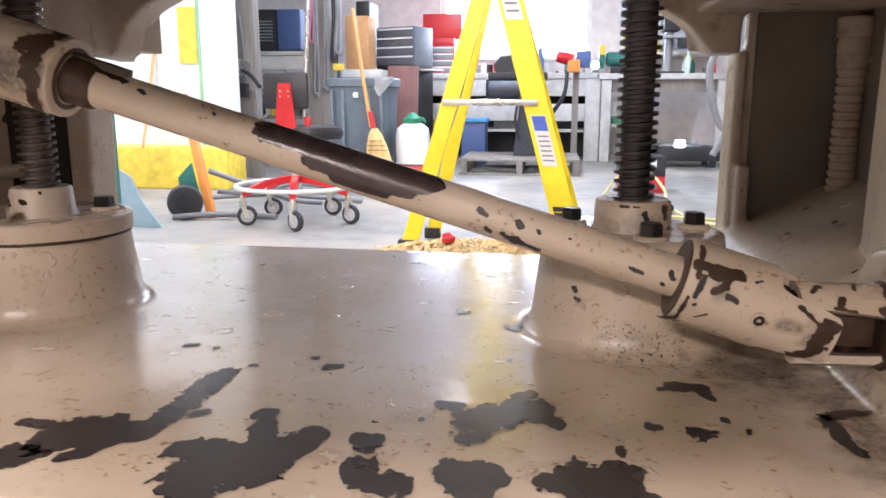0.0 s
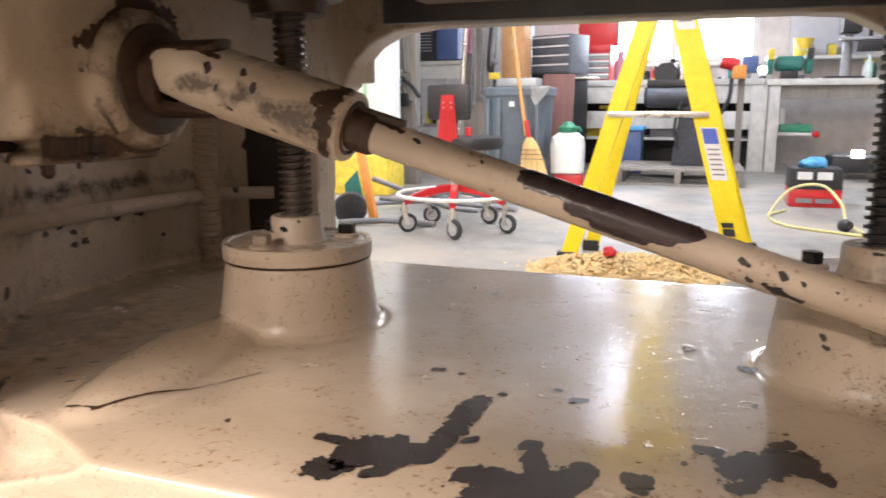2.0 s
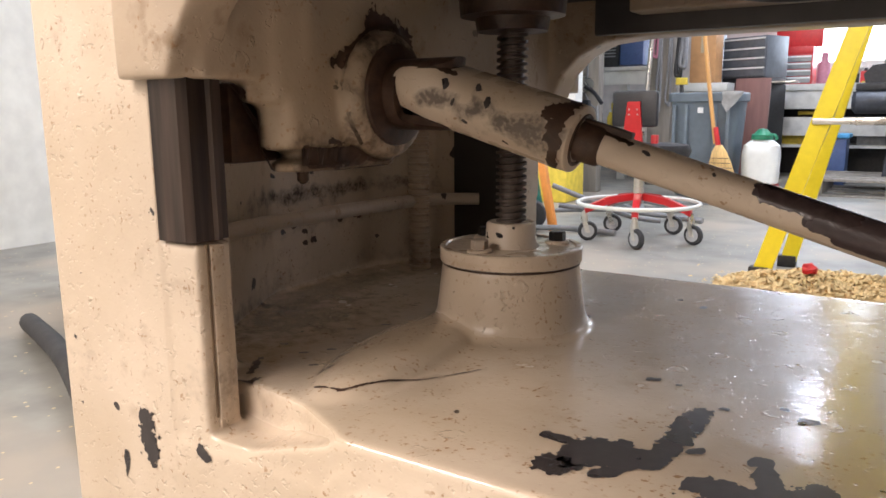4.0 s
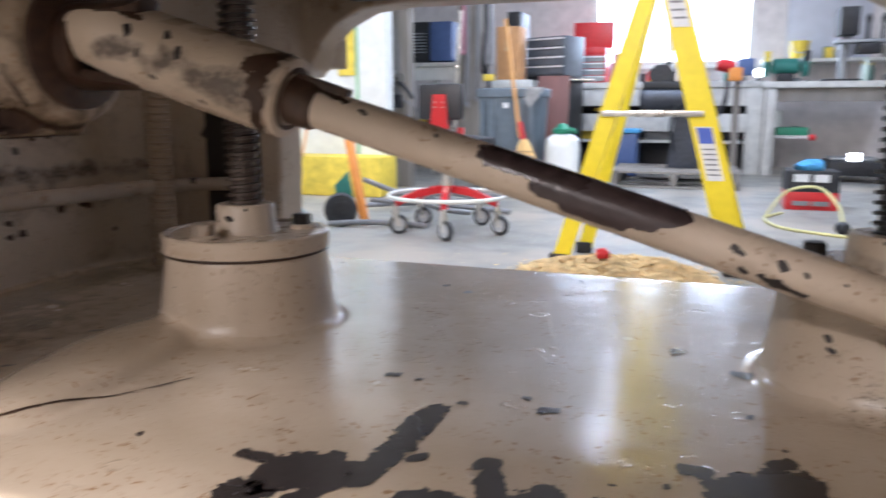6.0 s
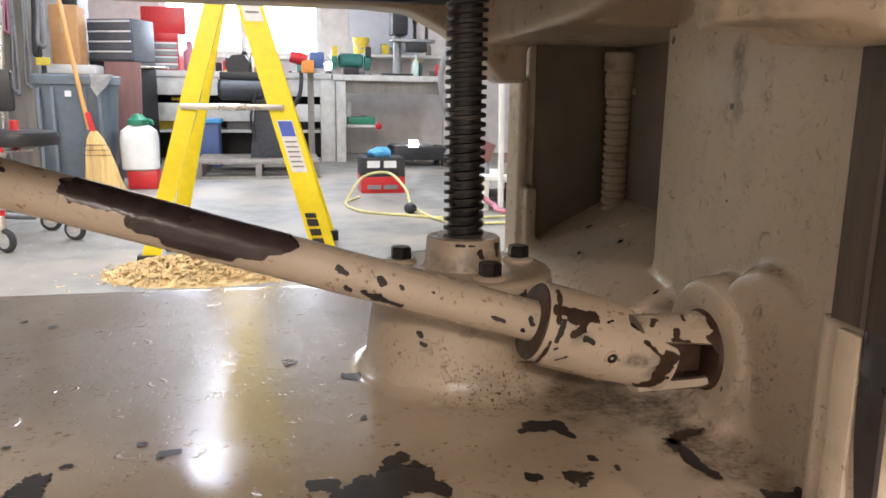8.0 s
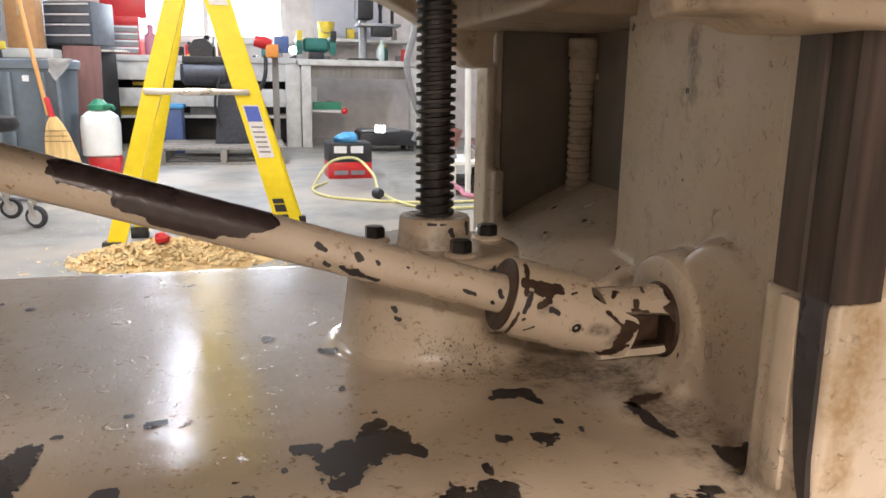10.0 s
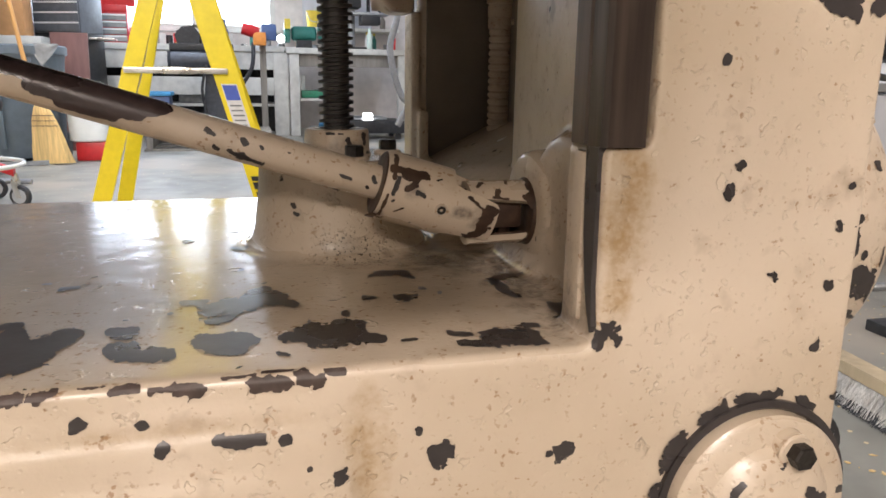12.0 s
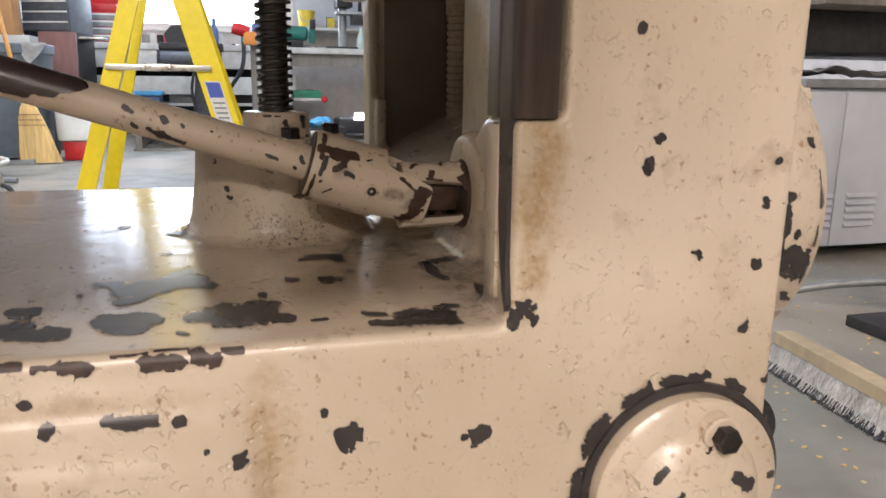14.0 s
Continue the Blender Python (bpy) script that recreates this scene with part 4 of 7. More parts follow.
# ---- flaked patches ----
def on_bed(u, v):
    return (u, v, BED + 0.004)


def on_front(u, v):
    return (u, -0.003, v)


def on_rim(u, v):
    """Round the front edge of the bed: v runs back along the top, minus v down the front."""
    if v > 0.005:
        return (u, 0.006 + v - 0.005, BED + 0.003)
    if v < -0.005:
        return (u, -0.003, BED - 0.006 + v + 0.005)
    a = (v + 0.005) / 0.01 * math.pi / 2
    return (u, 0.006 - 0.009 * math.cos(a), BED - 0.006 + 0.009 * math.sin(a))


def patches(place, *rows, **k):
    k.setdefault("tall", 2.1 if place == on_bed else 1.0)
    k.setdefault("grow", 1.2 if place == on_bed else 1.05)
    for i, blobs in enumerate(rows):
        flake(base, casting, blobs, place, seed=i + len(blobs), **k)


patches(on_bed,
        [(-0.102, 0.078, -0.083, 0.076, 0.0022), (-0.073, 0.066, -0.051, 0.073, 0.0088), (-0.044, 0.067, -0.027, 0.082, 0.0061), (-0.028, 0.087, -0.024, 0.116, 0.0071), (-0.025, 0.124, -0.023, 0.155, 0.0086), (-0.054, 0.043, -0.043, 0.051, 0.0026), (-0.013, 0.101, -0.007, 0.106, 0.0019)],
        [(-0.002, 0.060, 0.017, 0.066, 0.0041), (0.018, 0.039, 0.051, 0.056, 0.0110), (0.049, 0.062, 0.063, 0.080, 0.0072), (0.032, 0.093, 0.042, 0.070, 0.0055), (0.024, 0.107, 0.032, 0.108, 0.0030), (0.019, 0.031, 0.031, 0.015, 0.0058), (0.061, 0.083, 0.070, 0.086, 0.0024)],
        [(-0.087, 0.041, -0.073, 0.039, 0.0046), (-0.072, 0.041, -0.064, 0.045, 0.0017)], ragged=0.24)
patches(on_bed,
        [(0.087, 0.086, 0.100, 0.085, 0.0029), (0.091, 0.077, 0.098, 0.072, 0.0024)],
        [(0.092, 0.056, 0.102, 0.055, 0.0039), (0.099, 0.043, 0.116, 0.038, 0.0037), (0.112, 0.045, 0.123, 0.039, 0.0037), (0.091, 0.050, 0.095, 0.042, 0.0022)],
        [(0.124, 0.136, 0.137, 0.134, 0.0027), (0.143, 0.117, 0.166, 0.128, 0.0074), (0.150, 0.096, 0.155, 0.104, 0.0037), (0.142, 0.092, 0.146, 0.090, 0.0024), (0.165, 0.136, 0.185, 0.139, 0.0062), (0.169, 0.154, 0.178, 0.159, 0.0029), (0.182, 0.127, 0.195, 0.119, 0.0032)], ragged=0.26)
patches(on_bed,
        [(0.139, 0.057, 0.162, 0.058, 0.0049), (0.147, 0.045, 0.160, 0.044, 0.0053), (0.162, 0.052, 0.169, 0.051, 0.0027)],
        [(0.186, 0.053, 0.201, 0.053, 0.0034), (0.202, 0.057, 0.223, 0.052, 0.0080), (0.224, 0.071, 0.230, 0.068, 0.0040), (0.222, 0.045, 0.239, 0.041, 0.0034)],
        [(0.283, 0.022, 0.304, 0.018, 0.0022), (0.303, 0.026, 0.326, 0.028, 0.0060), (0.330, 0.044, 0.337, 0.043, 0.0020), (0.321, 0.018, 0.331, 0.014, 0.0019)],
        [(0.256, 0.180, 0.261, 0.183, 0.0014), (0.262, 0.186, 0.285, 0.185, 0.0028), (0.281, 0.177, 0.286, 0.169, 0.0021)], [(0.364, 0.073, 0.377, 0.068, 0.0050)], ragged=0.28)
patches(on_bed,
        [(0.243, 0.123, 0.249, 0.124, 0.0019)], [(0.266, 0.117, 0.271, 0.117, 0.0030), (0.273, 0.120, 0.279, 0.121, 0.0012)], [(0.286, 0.137, 0.288, 0.137, 0.0016)], [(0.343, 0.143, 0.345, 0.136, 0.0038), (0.341, 0.125, 0.347, 0.109, 0.0027)], [(0.225, 0.092, 0.226, 0.090, 0.0024)], [(0.282, 0.039, 0.291, 0.036, 0.0019)], [(0.181, 0.028, 0.186, 0.025, 0.0012)], [(0.251, 0.034, 0.259, 0.034, 0.0010)], [(0.296, 0.124, 0.297, 0.125, 0.0015)])
patches(on_bed,
        [(-0.092, 0.462, -0.091, 0.462, 0.0024)], [(-0.075, 0.215, -0.067, 0.217, 0.0017)], [(0.025, 0.204, 0.029, 0.204, 0.0014)], [(0.040, 0.188, 0.049, 0.191, 0.0019)], [(-0.012, 0.182, -0.007, 0.183, 0.0011)], [(0.113, 0.332, 0.116, 0.333, 0.0029)], [(0.154, 0.296, 0.164, 0.293, 0.0022)], [(0.160, 0.216, 0.162, 0.218, 0.0014)], [(-0.052, 0.213, -0.049, 0.214, 0.0010)], [(0.117, 0.113, 0.118, 0.114, 0.0010)])
patches(on_rim, [(0.050, -0.003, 0.058, 0.000, 0.0030)], [(0.066, -0.001, 0.072, 0.001, 0.0028)], [(0.100, -0.002, 0.112, 0.000, 0.0026)], [(0.118, -0.003, 0.128, -0.002, 0.0018)], [(0.130, -0.003, 0.141, -0.004, 0.0034)],
        [(0.152, 0.001, 0.168, 0.002, 0.0010)], [(0.166, -0.003, 0.183, -0.004, 0.0040)], [(0.172, 0.003, 0.192, 0.003, 0.0010)], [(0.190, -0.002, 0.199, -0.005, 0.0032)], [(0.205, -0.001, 0.212, -0.001, 0.0026)], [(0.085, 0.002, 0.096, 0.002, 0.0012)], [(0.02, -0.002, 0.035, -0.001, 0.0022)], ragged=0.6, mat=M_RIMCHIP)
patches(on_front,
        [(0.083, 0.463, 0.084, 0.463, 0.0036)], [(0.112, 0.46, 0.113, 0.46, 0.0026)], [(0.121, 0.446, 0.122, 0.447, 0.0032)], [(0.148, 0.448, 0.169, 0.446, 0.0030)], [(0.18, 0.445, 0.182, 0.445, 0.0028)],
        [(0.209, 0.42, 0.209, 0.422, 0.0035)], [(0.253, 0.439, 0.253, 0.441, 0.0024)], [(0.263, 0.424, 0.268, 0.426, 0.0062)], [(0.33, 0.417, 0.331, 0.417, 0.0018)])
patches(on_front,
        [(0.356, 0.486, 0.364, 0.488, 0.0052), (0.364, 0.489, 0.369, 0.484, 0.0030), (0.357, 0.480, 0.360, 0.492, 0.0030)], [(0.44, 0.582, 0.44, 0.583, 0.0032)], [(0.434, 0.566, 0.434, 0.569, 0.0032)], [(0.424, 0.639, 0.424, 0.642, 0.0022)], [(0.47, 0.515, 0.47, 0.516, 0.0032)],
        [(0.51, 0.508, 0.511, 0.508, 0.0030)], [(0.506, 0.468, 0.506, 0.471, 0.0028)], [(0.512, 0.545, 0.512, 0.546, 0.0028)], [(0.517, 0.569, 0.518, 0.569, 0.0020)], ragged=0.5)
patches(on_front,
        [(0.449, 0.687, 0.471, 0.685, 0.0070), (0.479, 0.679, 0.502, 0.671, 0.0070), (0.503, 0.686, 0.504, 0.688, 0.0080)], [(0.519, 0.673, 0.520, 0.676, 0.0055)],
        [(0.415, 0.41, 0.416, 0.411, 0.0056)], [(0.44, 0.427, 0.461, 0.429, 0.0042), (0.461, 0.432, 0.48, 0.430, 0.0034)], [(0.526, 0.433, 0.527, 0.434, 0.0032)],
        [(-0.417, 0.448, -0.414, 0.42, 0.0092)], [(-0.448, 0.413, -0.449, 0.395, 0.0032)], [(-0.353, 0.438, -0.347, 0.434, 0.0050)])


# ragged paint loss round the cover's joint
for i, (deg, run, r) in enumerate(((62, 10, 0.0030), (92, 22, 0.0036), (118, 12, 0.0044), (146, 12, 0.0058), (172, 14, 0.0040), (30, 8, 0.0024))):
    a0, a1, q = radians(deg - run / 2), radians(deg + run / 2), 0.0705 + r * 0.3
    flake(base, casting, [(0.471 + q * math.cos(a0), 0.368 + q * math.sin(a0), 0.471 + q * math.cos(a1), 0.368 + q * math.sin(a1), r)], on_front, i + 70, ragged=0.6, lift=0.0006 + 0.0004 * i)


def on_cover(u, v):
    return (u, -0.03, v)


for i, (u, v, u1, v1, r) in enumerate(((0.492, 0.386, 0.500, 0.380, 0.0045), (0.436, 0.392, 0.440, 0.398, 0.0036), (0.452, 0.378, 0.453, 0.380, 0.0028), (0.428, 0.378, 0.430, 0.372, 0.0030), (0.512, 0.372, 0.513, 0.370, 0.0016), (0.470, 0.405, 0.476, 0.418, 0.0016))):
    flake(base, cov, [(u, v, u1, v1, r)], on_cover, i + 60, ragged=0.5)


def on_cover_edge(u, v):
    return (u, 0.015, v)


for i, (u, v, u1, v1, r) in enumerate(((0.556, 0.500, 0.574, 0.486, 0.0110), (0.545, 0.455, 0.552, 0.440, 0.0050), (0.574, 0.560, 0.578, 0.540, 0.0040), (0.548, 0.545, 0.546, 0.505, 0.0030), (0.566, 0.585, 0.567, 0.582, 0.0022), (0.556, 0.520, 0.557, 0.518, 0.0024), (0.562, 0.466, 0.566, 0.458, 0.0034), (0.576, 0.520, 0.578, 0.512, 0.0034))):
    flake(base, side_cov, [(u, v, u1, v1, r)], on_cover_edge, i + 110, ragged=0.5)


# brown creases and grime
flake(base, casting, [(-0.262, 0.056, -0.243, 0.095, 0.0010), (-0.243, 0.095, -0.200, 0.165, 0.0007), (-0.285, 0.056, -0.262, 0.058, 0.0013)], on_bed, 5, ragged=0.6, mat=M_RUST)
flake(base, casting, [(-0.345, 0.02, -0.345, 0.05, 0.004), (-0.36, 0.06, -0.38, 0.09, 0.003)], on_bed, 8, ragged=0.6, mat=M_RUST)
for i, (u, v) in enumerate(((-0.33, 0.10), (-0.345, 0.14), (-0.36, 0.12), (-0.31, 0.12), (-0.37, 0.20), (-0.35, 0.23), (-0.30, 0.09), (-0.33, 0.155))):
    flake(base, casting, [(u, v, u + 0.004, v + 0.003, 0.0018)], on_bed, i + 40, mat=M_RUST)


def on_housing(u, v):
    return (-0.312, u, v)


flake(table, tcast, [(0.105, 0.650, 0.200, 0.650, 0.0045), (0.125, 0.650, 0.150, 0.651, 0.0065), (0.175, 0.655, 0.20, 0.658, 0.0050)], on_housing, 14, ragged=0.5, mat=M_RUST, cell=0.0015)
flake(table, tcast, [(0.12, 0.668, 0.135, 0.664, 0.0030)], on_housing, 15, ragged=0.6, mat=M_RUST)


flake(table, tcast, [(0.132, 0.732, 0.180, 0.764, 0.0060), (0.180, 0.764, 0.225, 0.752, 0.0150), (0.200, 0.745, 0.197, 0.705, 0.0075), (0.205, 0.700, 0.225, 0.672, 0.0060)], on_housing, 16, ragged=0.4, mat=M_RUST, cell=0.0018, lift=0.0012)
flake(table, tcast, [(0.095, 0.656, 0.150, 0.656, 0.0042), (0.150, 0.656, 0.225, 0.657, 0.0050)], on_housing, 17, ragged=0.4, mat=M_RUST, cell=0.0016, lift=0.0010)
flake(table, tcast, [(0.150, 0.690, 0.170, 0.675, 0.0060), (0.130, 0.715, 0.140, 0.730, 0.0050), (0.165, 0.735, 0.185, 0.715, 0.0080), (0.170, 0.700, 0.175, 0.680, 0.0050)], on_housing, 18, ragged=0.6, mat=M_GRIME, cell=0.0016, lift=0.0016)


def on_housing_front(u, v):
    return (u, 0.06, v)


flake(table, tcast, [(-0.368, 0.700, -0.364, 0.650, 0.0080), (-0.360, 0.655, -0.335, 0.652, 0.0050), (-0.366, 0.705, -0.350, 0.707, 0.0040)], on_housing_front, 19, ragged=0.5, mat=M_RUST, cell=0.0016, lift=0.0010)


def from_below(u, v):
    return (u, v, 0.62)


flake(table, tcast, [(-0.362, 0.11, -0.335, 0.15, 0.012), (-0.35, 0.15, -0.32, 0.20, 0.014), (-0.315, 0.19, -0.305, 0.22, 0.010)], from_below, 4, ragged=0.5, mat=M_RUST, cell=0.002)


flake(base, casting, [(0.345, 0.15, 0.362, 0.16, 0.006)], on_bed, 56, ragged=0.6, mat=M_RUST)


def on_left_wall(u, v):
    return (-0.535, u, v)


for i in range(14):
    r = random.Random(i)
    u, v = r.uniform(0.28, 0.46), r.uniform(0.53, 0.562) if i < 8 else r.uniform(0.615, 0.66)
    flake(base, casting, [(u, v, u + 0.004, v, r.uniform(0.002, 0.0045))], on_left_wall, i + 80, mat=M_RUST, lift=0.001)


def on_rod(u, w):
    p = on_axis(u)
    a = w / 0.013
    up = Vector((0.29, 0, 0.957))
    out = Vector((0, -1, 0)) * math.cos(a) + up * math.sin(a)
    return p + out * 0.0134


for i, (blobs, mat) in enumerate((
        ([(0.006, 0.010, 0.10, 0.012, 0.0080), (0.010, 0.018, 0.108, 0.018, 0.0070), (0.040, 0.002, 0.098, 0.003, 0.0075), (0.098, 0.006, 0.112, 0.010, 0.0065), (0.055, -0.006, 0.085, -0.005, 0.0040)], M_PRIMER),
        ([(0.142, 0.004, 0.147, 0.002, 0.0018)], M_CHIP), ([(0.165, 0.004, 0.168, 0.002, 0.0018)], M_CHIP), ([(0.178, 0.003, 0.179, 0.002, 0.0012)], M_CHIP),
        ([(0.160, -0.006, 0.168, -0.008, 0.0022), (0.166, -0.009, 0.182, -0.010, 0.0019)], M_CHIP), ([(0.149, -0.006, 0.151, -0.007, 0.0016)], M_CHIP), ([(-0.108, 0.014, -0.088, 0.012, 0.0020)], M_RUST), ([(-0.076, 0.009, -0.073, 0.008, 0.0016)], M_CHIP),
        ([(-0.028, 0.010, -0.027, 0.009, 0.0010)], M_CHIP), ([(0.234, -0.001, 0.242, -0.002, 0.0011)], M_CHIP), ([(0.2575, 0.003, 0.259, 0.001, 0.0015)], M_CHIP), ([(0.2545, -0.004, 0.2555, -0.005, 0.0010)], M_CHIP), ([(0.196, 0.004, 0.197, 0.004, 0.0007)], M_CHIP))):
    flake(shaft, None, blobs, on_rod, seed=i + 3, mat=mat, cell=0.001, ragged=0.16 if i == 0 else 0.55)


def on_yoke(u, w):
    p = on_axis(u)
    a = w / 0.0264
    return p + (Vector((0, -1, 0)) * math.cos(a) + Vector((0.29, 0, 0.957)) * math.sin(a)) * 0.0269


for i, (blobs, mat) in enumerate((
        ([(0.2670, -0.024, 0.2675, -0.004, 0.0011), (0.269, 0.008, 0.2685, 0.030, 0.0015)], M_RUST), ([(0.262, -0.034, 0.263, -0.026, 0.0030)], M_RUST),
        ([(0.276, -0.016, 0.281, -0.011, 0.0006)], M_RUST), ([(0.290, -0.024, 0.2905, -0.023, 0.0010)], M_CHIP), ([(0.300, 0.016, 0.303, 0.018, 0.0009)], M_CHIP), ([(0.272, -0.008, 0.273, -0.007, 0.0008)], M_CHIP),
        ([(0.268, 0.016, 0.285, 0.017, 0.0030), (0.278, 0.012, 0.290, 0.018, 0.0042), (0.280, 0.004, 0.284, 0.008, 0.0024)], M_RUST), ([(0.271, -0.003, 0.272, 0.010, 0.0016)], M_CHIP), ([(0.288, 0.003, 0.292, 0.002, 0.0020)], M_CHIP),
        ([(0.341, -0.012, 0.343, 0.004, 0.0050), (0.334, -0.020, 0.338, -0.016, 0.0034), (0.326, 0.010, 0.338, 0.004, 0.0016)], M_RUST),
        ([(-0.137, -0.030, -0.134, 0.000, 0.0040), (-0.138, 0.000, -0.135, 0.034, 0.0056), (-0.148, 0.016, -0.138, 0.026, 0.0058)], M_RUST), ([(-0.2235, -0.002, -0.223, 0.002, 0.0012)], M_CHIP), ([(-0.176, -0.018, -0.173, -0.019, 0.0010)], M_RUST), ([(-0.248, 0.024, -0.232, 0.022, 0.0030)], M_RUST), ([(-0.212, -0.012, -0.209, -0.013, 0.0012)], M_CHIP), ([(-0.196, 0.010, -0.195, 0.007, 0.0026)], M_CHIP), ([(-0.208, 0.018, -0.207, 0.016, 0.0022)], M_CHIP), ([(-0.236, 0.014, -0.234, 0.010, 0.0028)], M_CHIP))):
    flake(shaft, None, blobs, on_yoke, seed=i + 31, mat=mat, cell=0.001, ragged=0.2 if mat == M_WORN else 0.42)


def on_cup(u, w):
    a = w / 0.025
    return Vector((u, 0.187, 0.5255)) + (Vector((0, -1, 0)) * math.cos(a) + Vector((0, 0, 1)) * math.sin(a)) * 0.0254


for i, blobs in enumerate(([(0.380, 0.010, 0.381, 0.044, 0.0032), (0.376, 0.016, 0.380, 0.018, 0.0030)], [(0.349, 0.016, 0.360, 0.014, 0.0013), (0.352, 0.018, 0.354, 0.021, 0.0020)], [(0.338, 0.026, 0.343, 0.032, 0.0016)], [(0.362, 0.030, 0.364, 0.036, 0.0012)], [(0.376, -0.030, 0.381, -0.018, 0.0030)])):
    flake(shaft, None, blobs, on_cup, i + 140, mat=M_RUST, cell=0.001, ragged=0.5)


# paint knocked off the collars and the boss
def on_collar(side, r):
    def place(u, v):
        a = u / r
        return (side * SX + r * math.sin(a), SY - r * math.cos(a), v)
    return place


for i, (side, u, v, u1, v1, r, rad) in enumerate((
        (1, 0.006, 0.575, 0.010, 0.566, 0.0020, 0.0289), (1, 0.024, 0.578, 0.025, 0.571, 0.0026, 0.0289), (1, -0.012, 0.5805, -0.006, 0.580, 0.0009, 0.0287), (1, -0.002, 0.580, 0.002, 0.580, 0.0009, 0.0287),
        (1, 0.002, 0.560, 0.003, 0.559, 0.0010, 0.0294), (1, 0.030, 0.562, 0.034, 0.560, 0.0022, 0.0296),
        (-1, -0.002, 0.573, 0.002, 0.572, 0.0020, 0.0252), (-1, 0.014, 0.580, 0.015, 0.580, 0.0010, 0.0250), (-1, -0.018, 0.572, -0.017, 0.566, 0.0020, 0.0253))):
    flake(base, None, [(u, v, u1, v1, r)], on_collar(side, rad), i + 20, ragged=0.5, mat=M_CHIP)
for i, (u, v, r) in enumerate(((-0.050, 0.525, 0.0020), (-0.047, 0.518, 0.0013), (-0.012, 0.541, 0.0022), (0.004, 0.541, 0.0014))):
    flake(base, casting, [(u, v, u + 0.003, v - 0.001, r)], on_collar(1, 0.074), i + 90, ragged=0.5)

# ---- stepladder ----
ladder = thing("stepladder", "open yellow fibreglass stepladder with steel spreader and paper labels", "stepladder")


def rail(name, a, c, wide, deep, label=""):
    """A channel-section rail from a to c: web across, flanges behind."""
    a, c = Vector(a), Vector(c)
    d = (c - a).normalized()
    side = d.cross(Vector((0, 1, 0))).normalized()
    back = Vector((0, 1, 0))
    bm = bmesh.new()
    w, t = wide / 2, 0.006
    outline = ((-w, 0), (w, 0), (w, deep), (w - t, deep), (w - t, t), (t - w, t), (t - w, deep), (-w, deep))
    grid_skin(bm, [[p + side * s + back * b for s, b in outline] for p in (a, c)])
    bmesh.ops.recalc_face_normals(bm, faces=bm.faces)
    ob = part(name, bm, M_YELLOW, ladder, label, smooth=False)
    part("foot", B(-wide / 2 - 0.006, wide / 2 + 0.006, -0.01, deep + 0.012, 0, 0.05, 0.006, m=Matrix.Translation((a.x, a.y, 0))), M_BLACKSTEEL, ob)
    return ob


LF0, LF1 = (0.284, 2.88, 0.0), (-0.195, 2.90, 1.75)
LR0, LR1 = (-0.432, 2.88, 0.0), (0.073, 2.90, 1.75)
front_rail = rail("front_rail", LF0, LF1, 0.098, 0.03)
rail("front_rail", (0.315, 3.36, 0.0), (-0.20, 3.28, 1.75), 0.085, 0.03)
rail("rear_rail", LR0, LR1, 0.068, 0.03)
rail("rear_rail", (-0.372, 3.2, 0.0), (0.005, 3.22, 1.75), 0.062, 0.03)
part("top_cap", B(-0.27, 0.13, 2.88, 3.36, 1.74, 1.82, 0.01), M_YELLOW, ladder)
for z in (0.3, 0.6, 0.9, 1.2, 1.5):
    s = z / 1.75
    x = 0.30 - 0.49 * s
    part("tread", B(x - 0.035, x + 0.035, 2.893 + 0.02 * s, 3.36 - 0.08 * s, z - 0.03, z, 0.003), M_YELLOW, ladder)
part("spreader", B(-0.275, 0.12, 2.862, 2.872, 0.628, 0.652, 0.004), M_STEEL, ladder, "bright steel spreader bar")
part("hinge", B(-0.13, -0.02, 2.854, 2.861, 0.626, 0.654, 0.004), M_STEEL, ladder)
for x in (-0.115, -0.035):
    part("rivet", T([(0, 0.006), (0.003, 0.005), (0.004, 0.001)], (x, 2.854, 0.64), (0, -1, 0), 12), M_STEEL, ladder)
part("brace", U([(-0.20, 3.02, 0.74), (-0.235, 3.0, 0.60), (-0.32, 2.98, 0.35)], 0.006), M_STEEL, ladder)


def rail_tag(z0, z1, wide, mat, off=0.0, y=0.004, name="sticker"):
    """A flat patch lying on the front rail between two heights."""
    def at(z):
        s = z / LF1[2]
        return Vector((LF0[0] + (LF1[0] - LF0[0]) * s + off, LF0[1] + (LF1[1] - LF0[1]) * s - y, z))
    a, c = at(z0), at(z1)
    bm = bmesh.new()
    vs = [bm.verts.new(p + Vector((k, 0, 0))) for p, k in ((a, -wide / 2), (a, wide / 2), (c, wide / 2), (c, -wide / 2))]
    f = bm.faces.new(vs)
    bmesh.ops.recalc_face_normals(bm, faces=[f])
    return part(name, bm, mat, front_rail, smooth=False)


rail_tag(0.38, 0.59, 0.062, M_LABEL, -0.002)
rail_tag(0.525, 0.585, 0.055, material("blue_print", (0.07, 0.12, 0.48), 0.5), -0.002, 0.006, "print_block")
for z in (0.40, 0.42, 0.44, 0.46, 0.48, 0.50):
    rail_tag(z, z + 0.006, 0.045, M_CABLE, -0.002, 0.006, "print_bar")
rail_tag(0.97, 1.12, 0.07, M_LABEL, 0.0)
for z in (1.0, 1.03, 1.06, 1.09):
    rail_tag(z, z + 0.008, 0.05, M_CABLE, 0.0, 0.006, "print_bar")
for z, h in ((0.155, 0.03), (0.115, 0.028), (0.075, 0.028), (0.035, 0.028), (0.19, 0.02)):
    rail_tag(z, z + h, 0.045, M_BLACK, -0.012, 0.005, "mark")

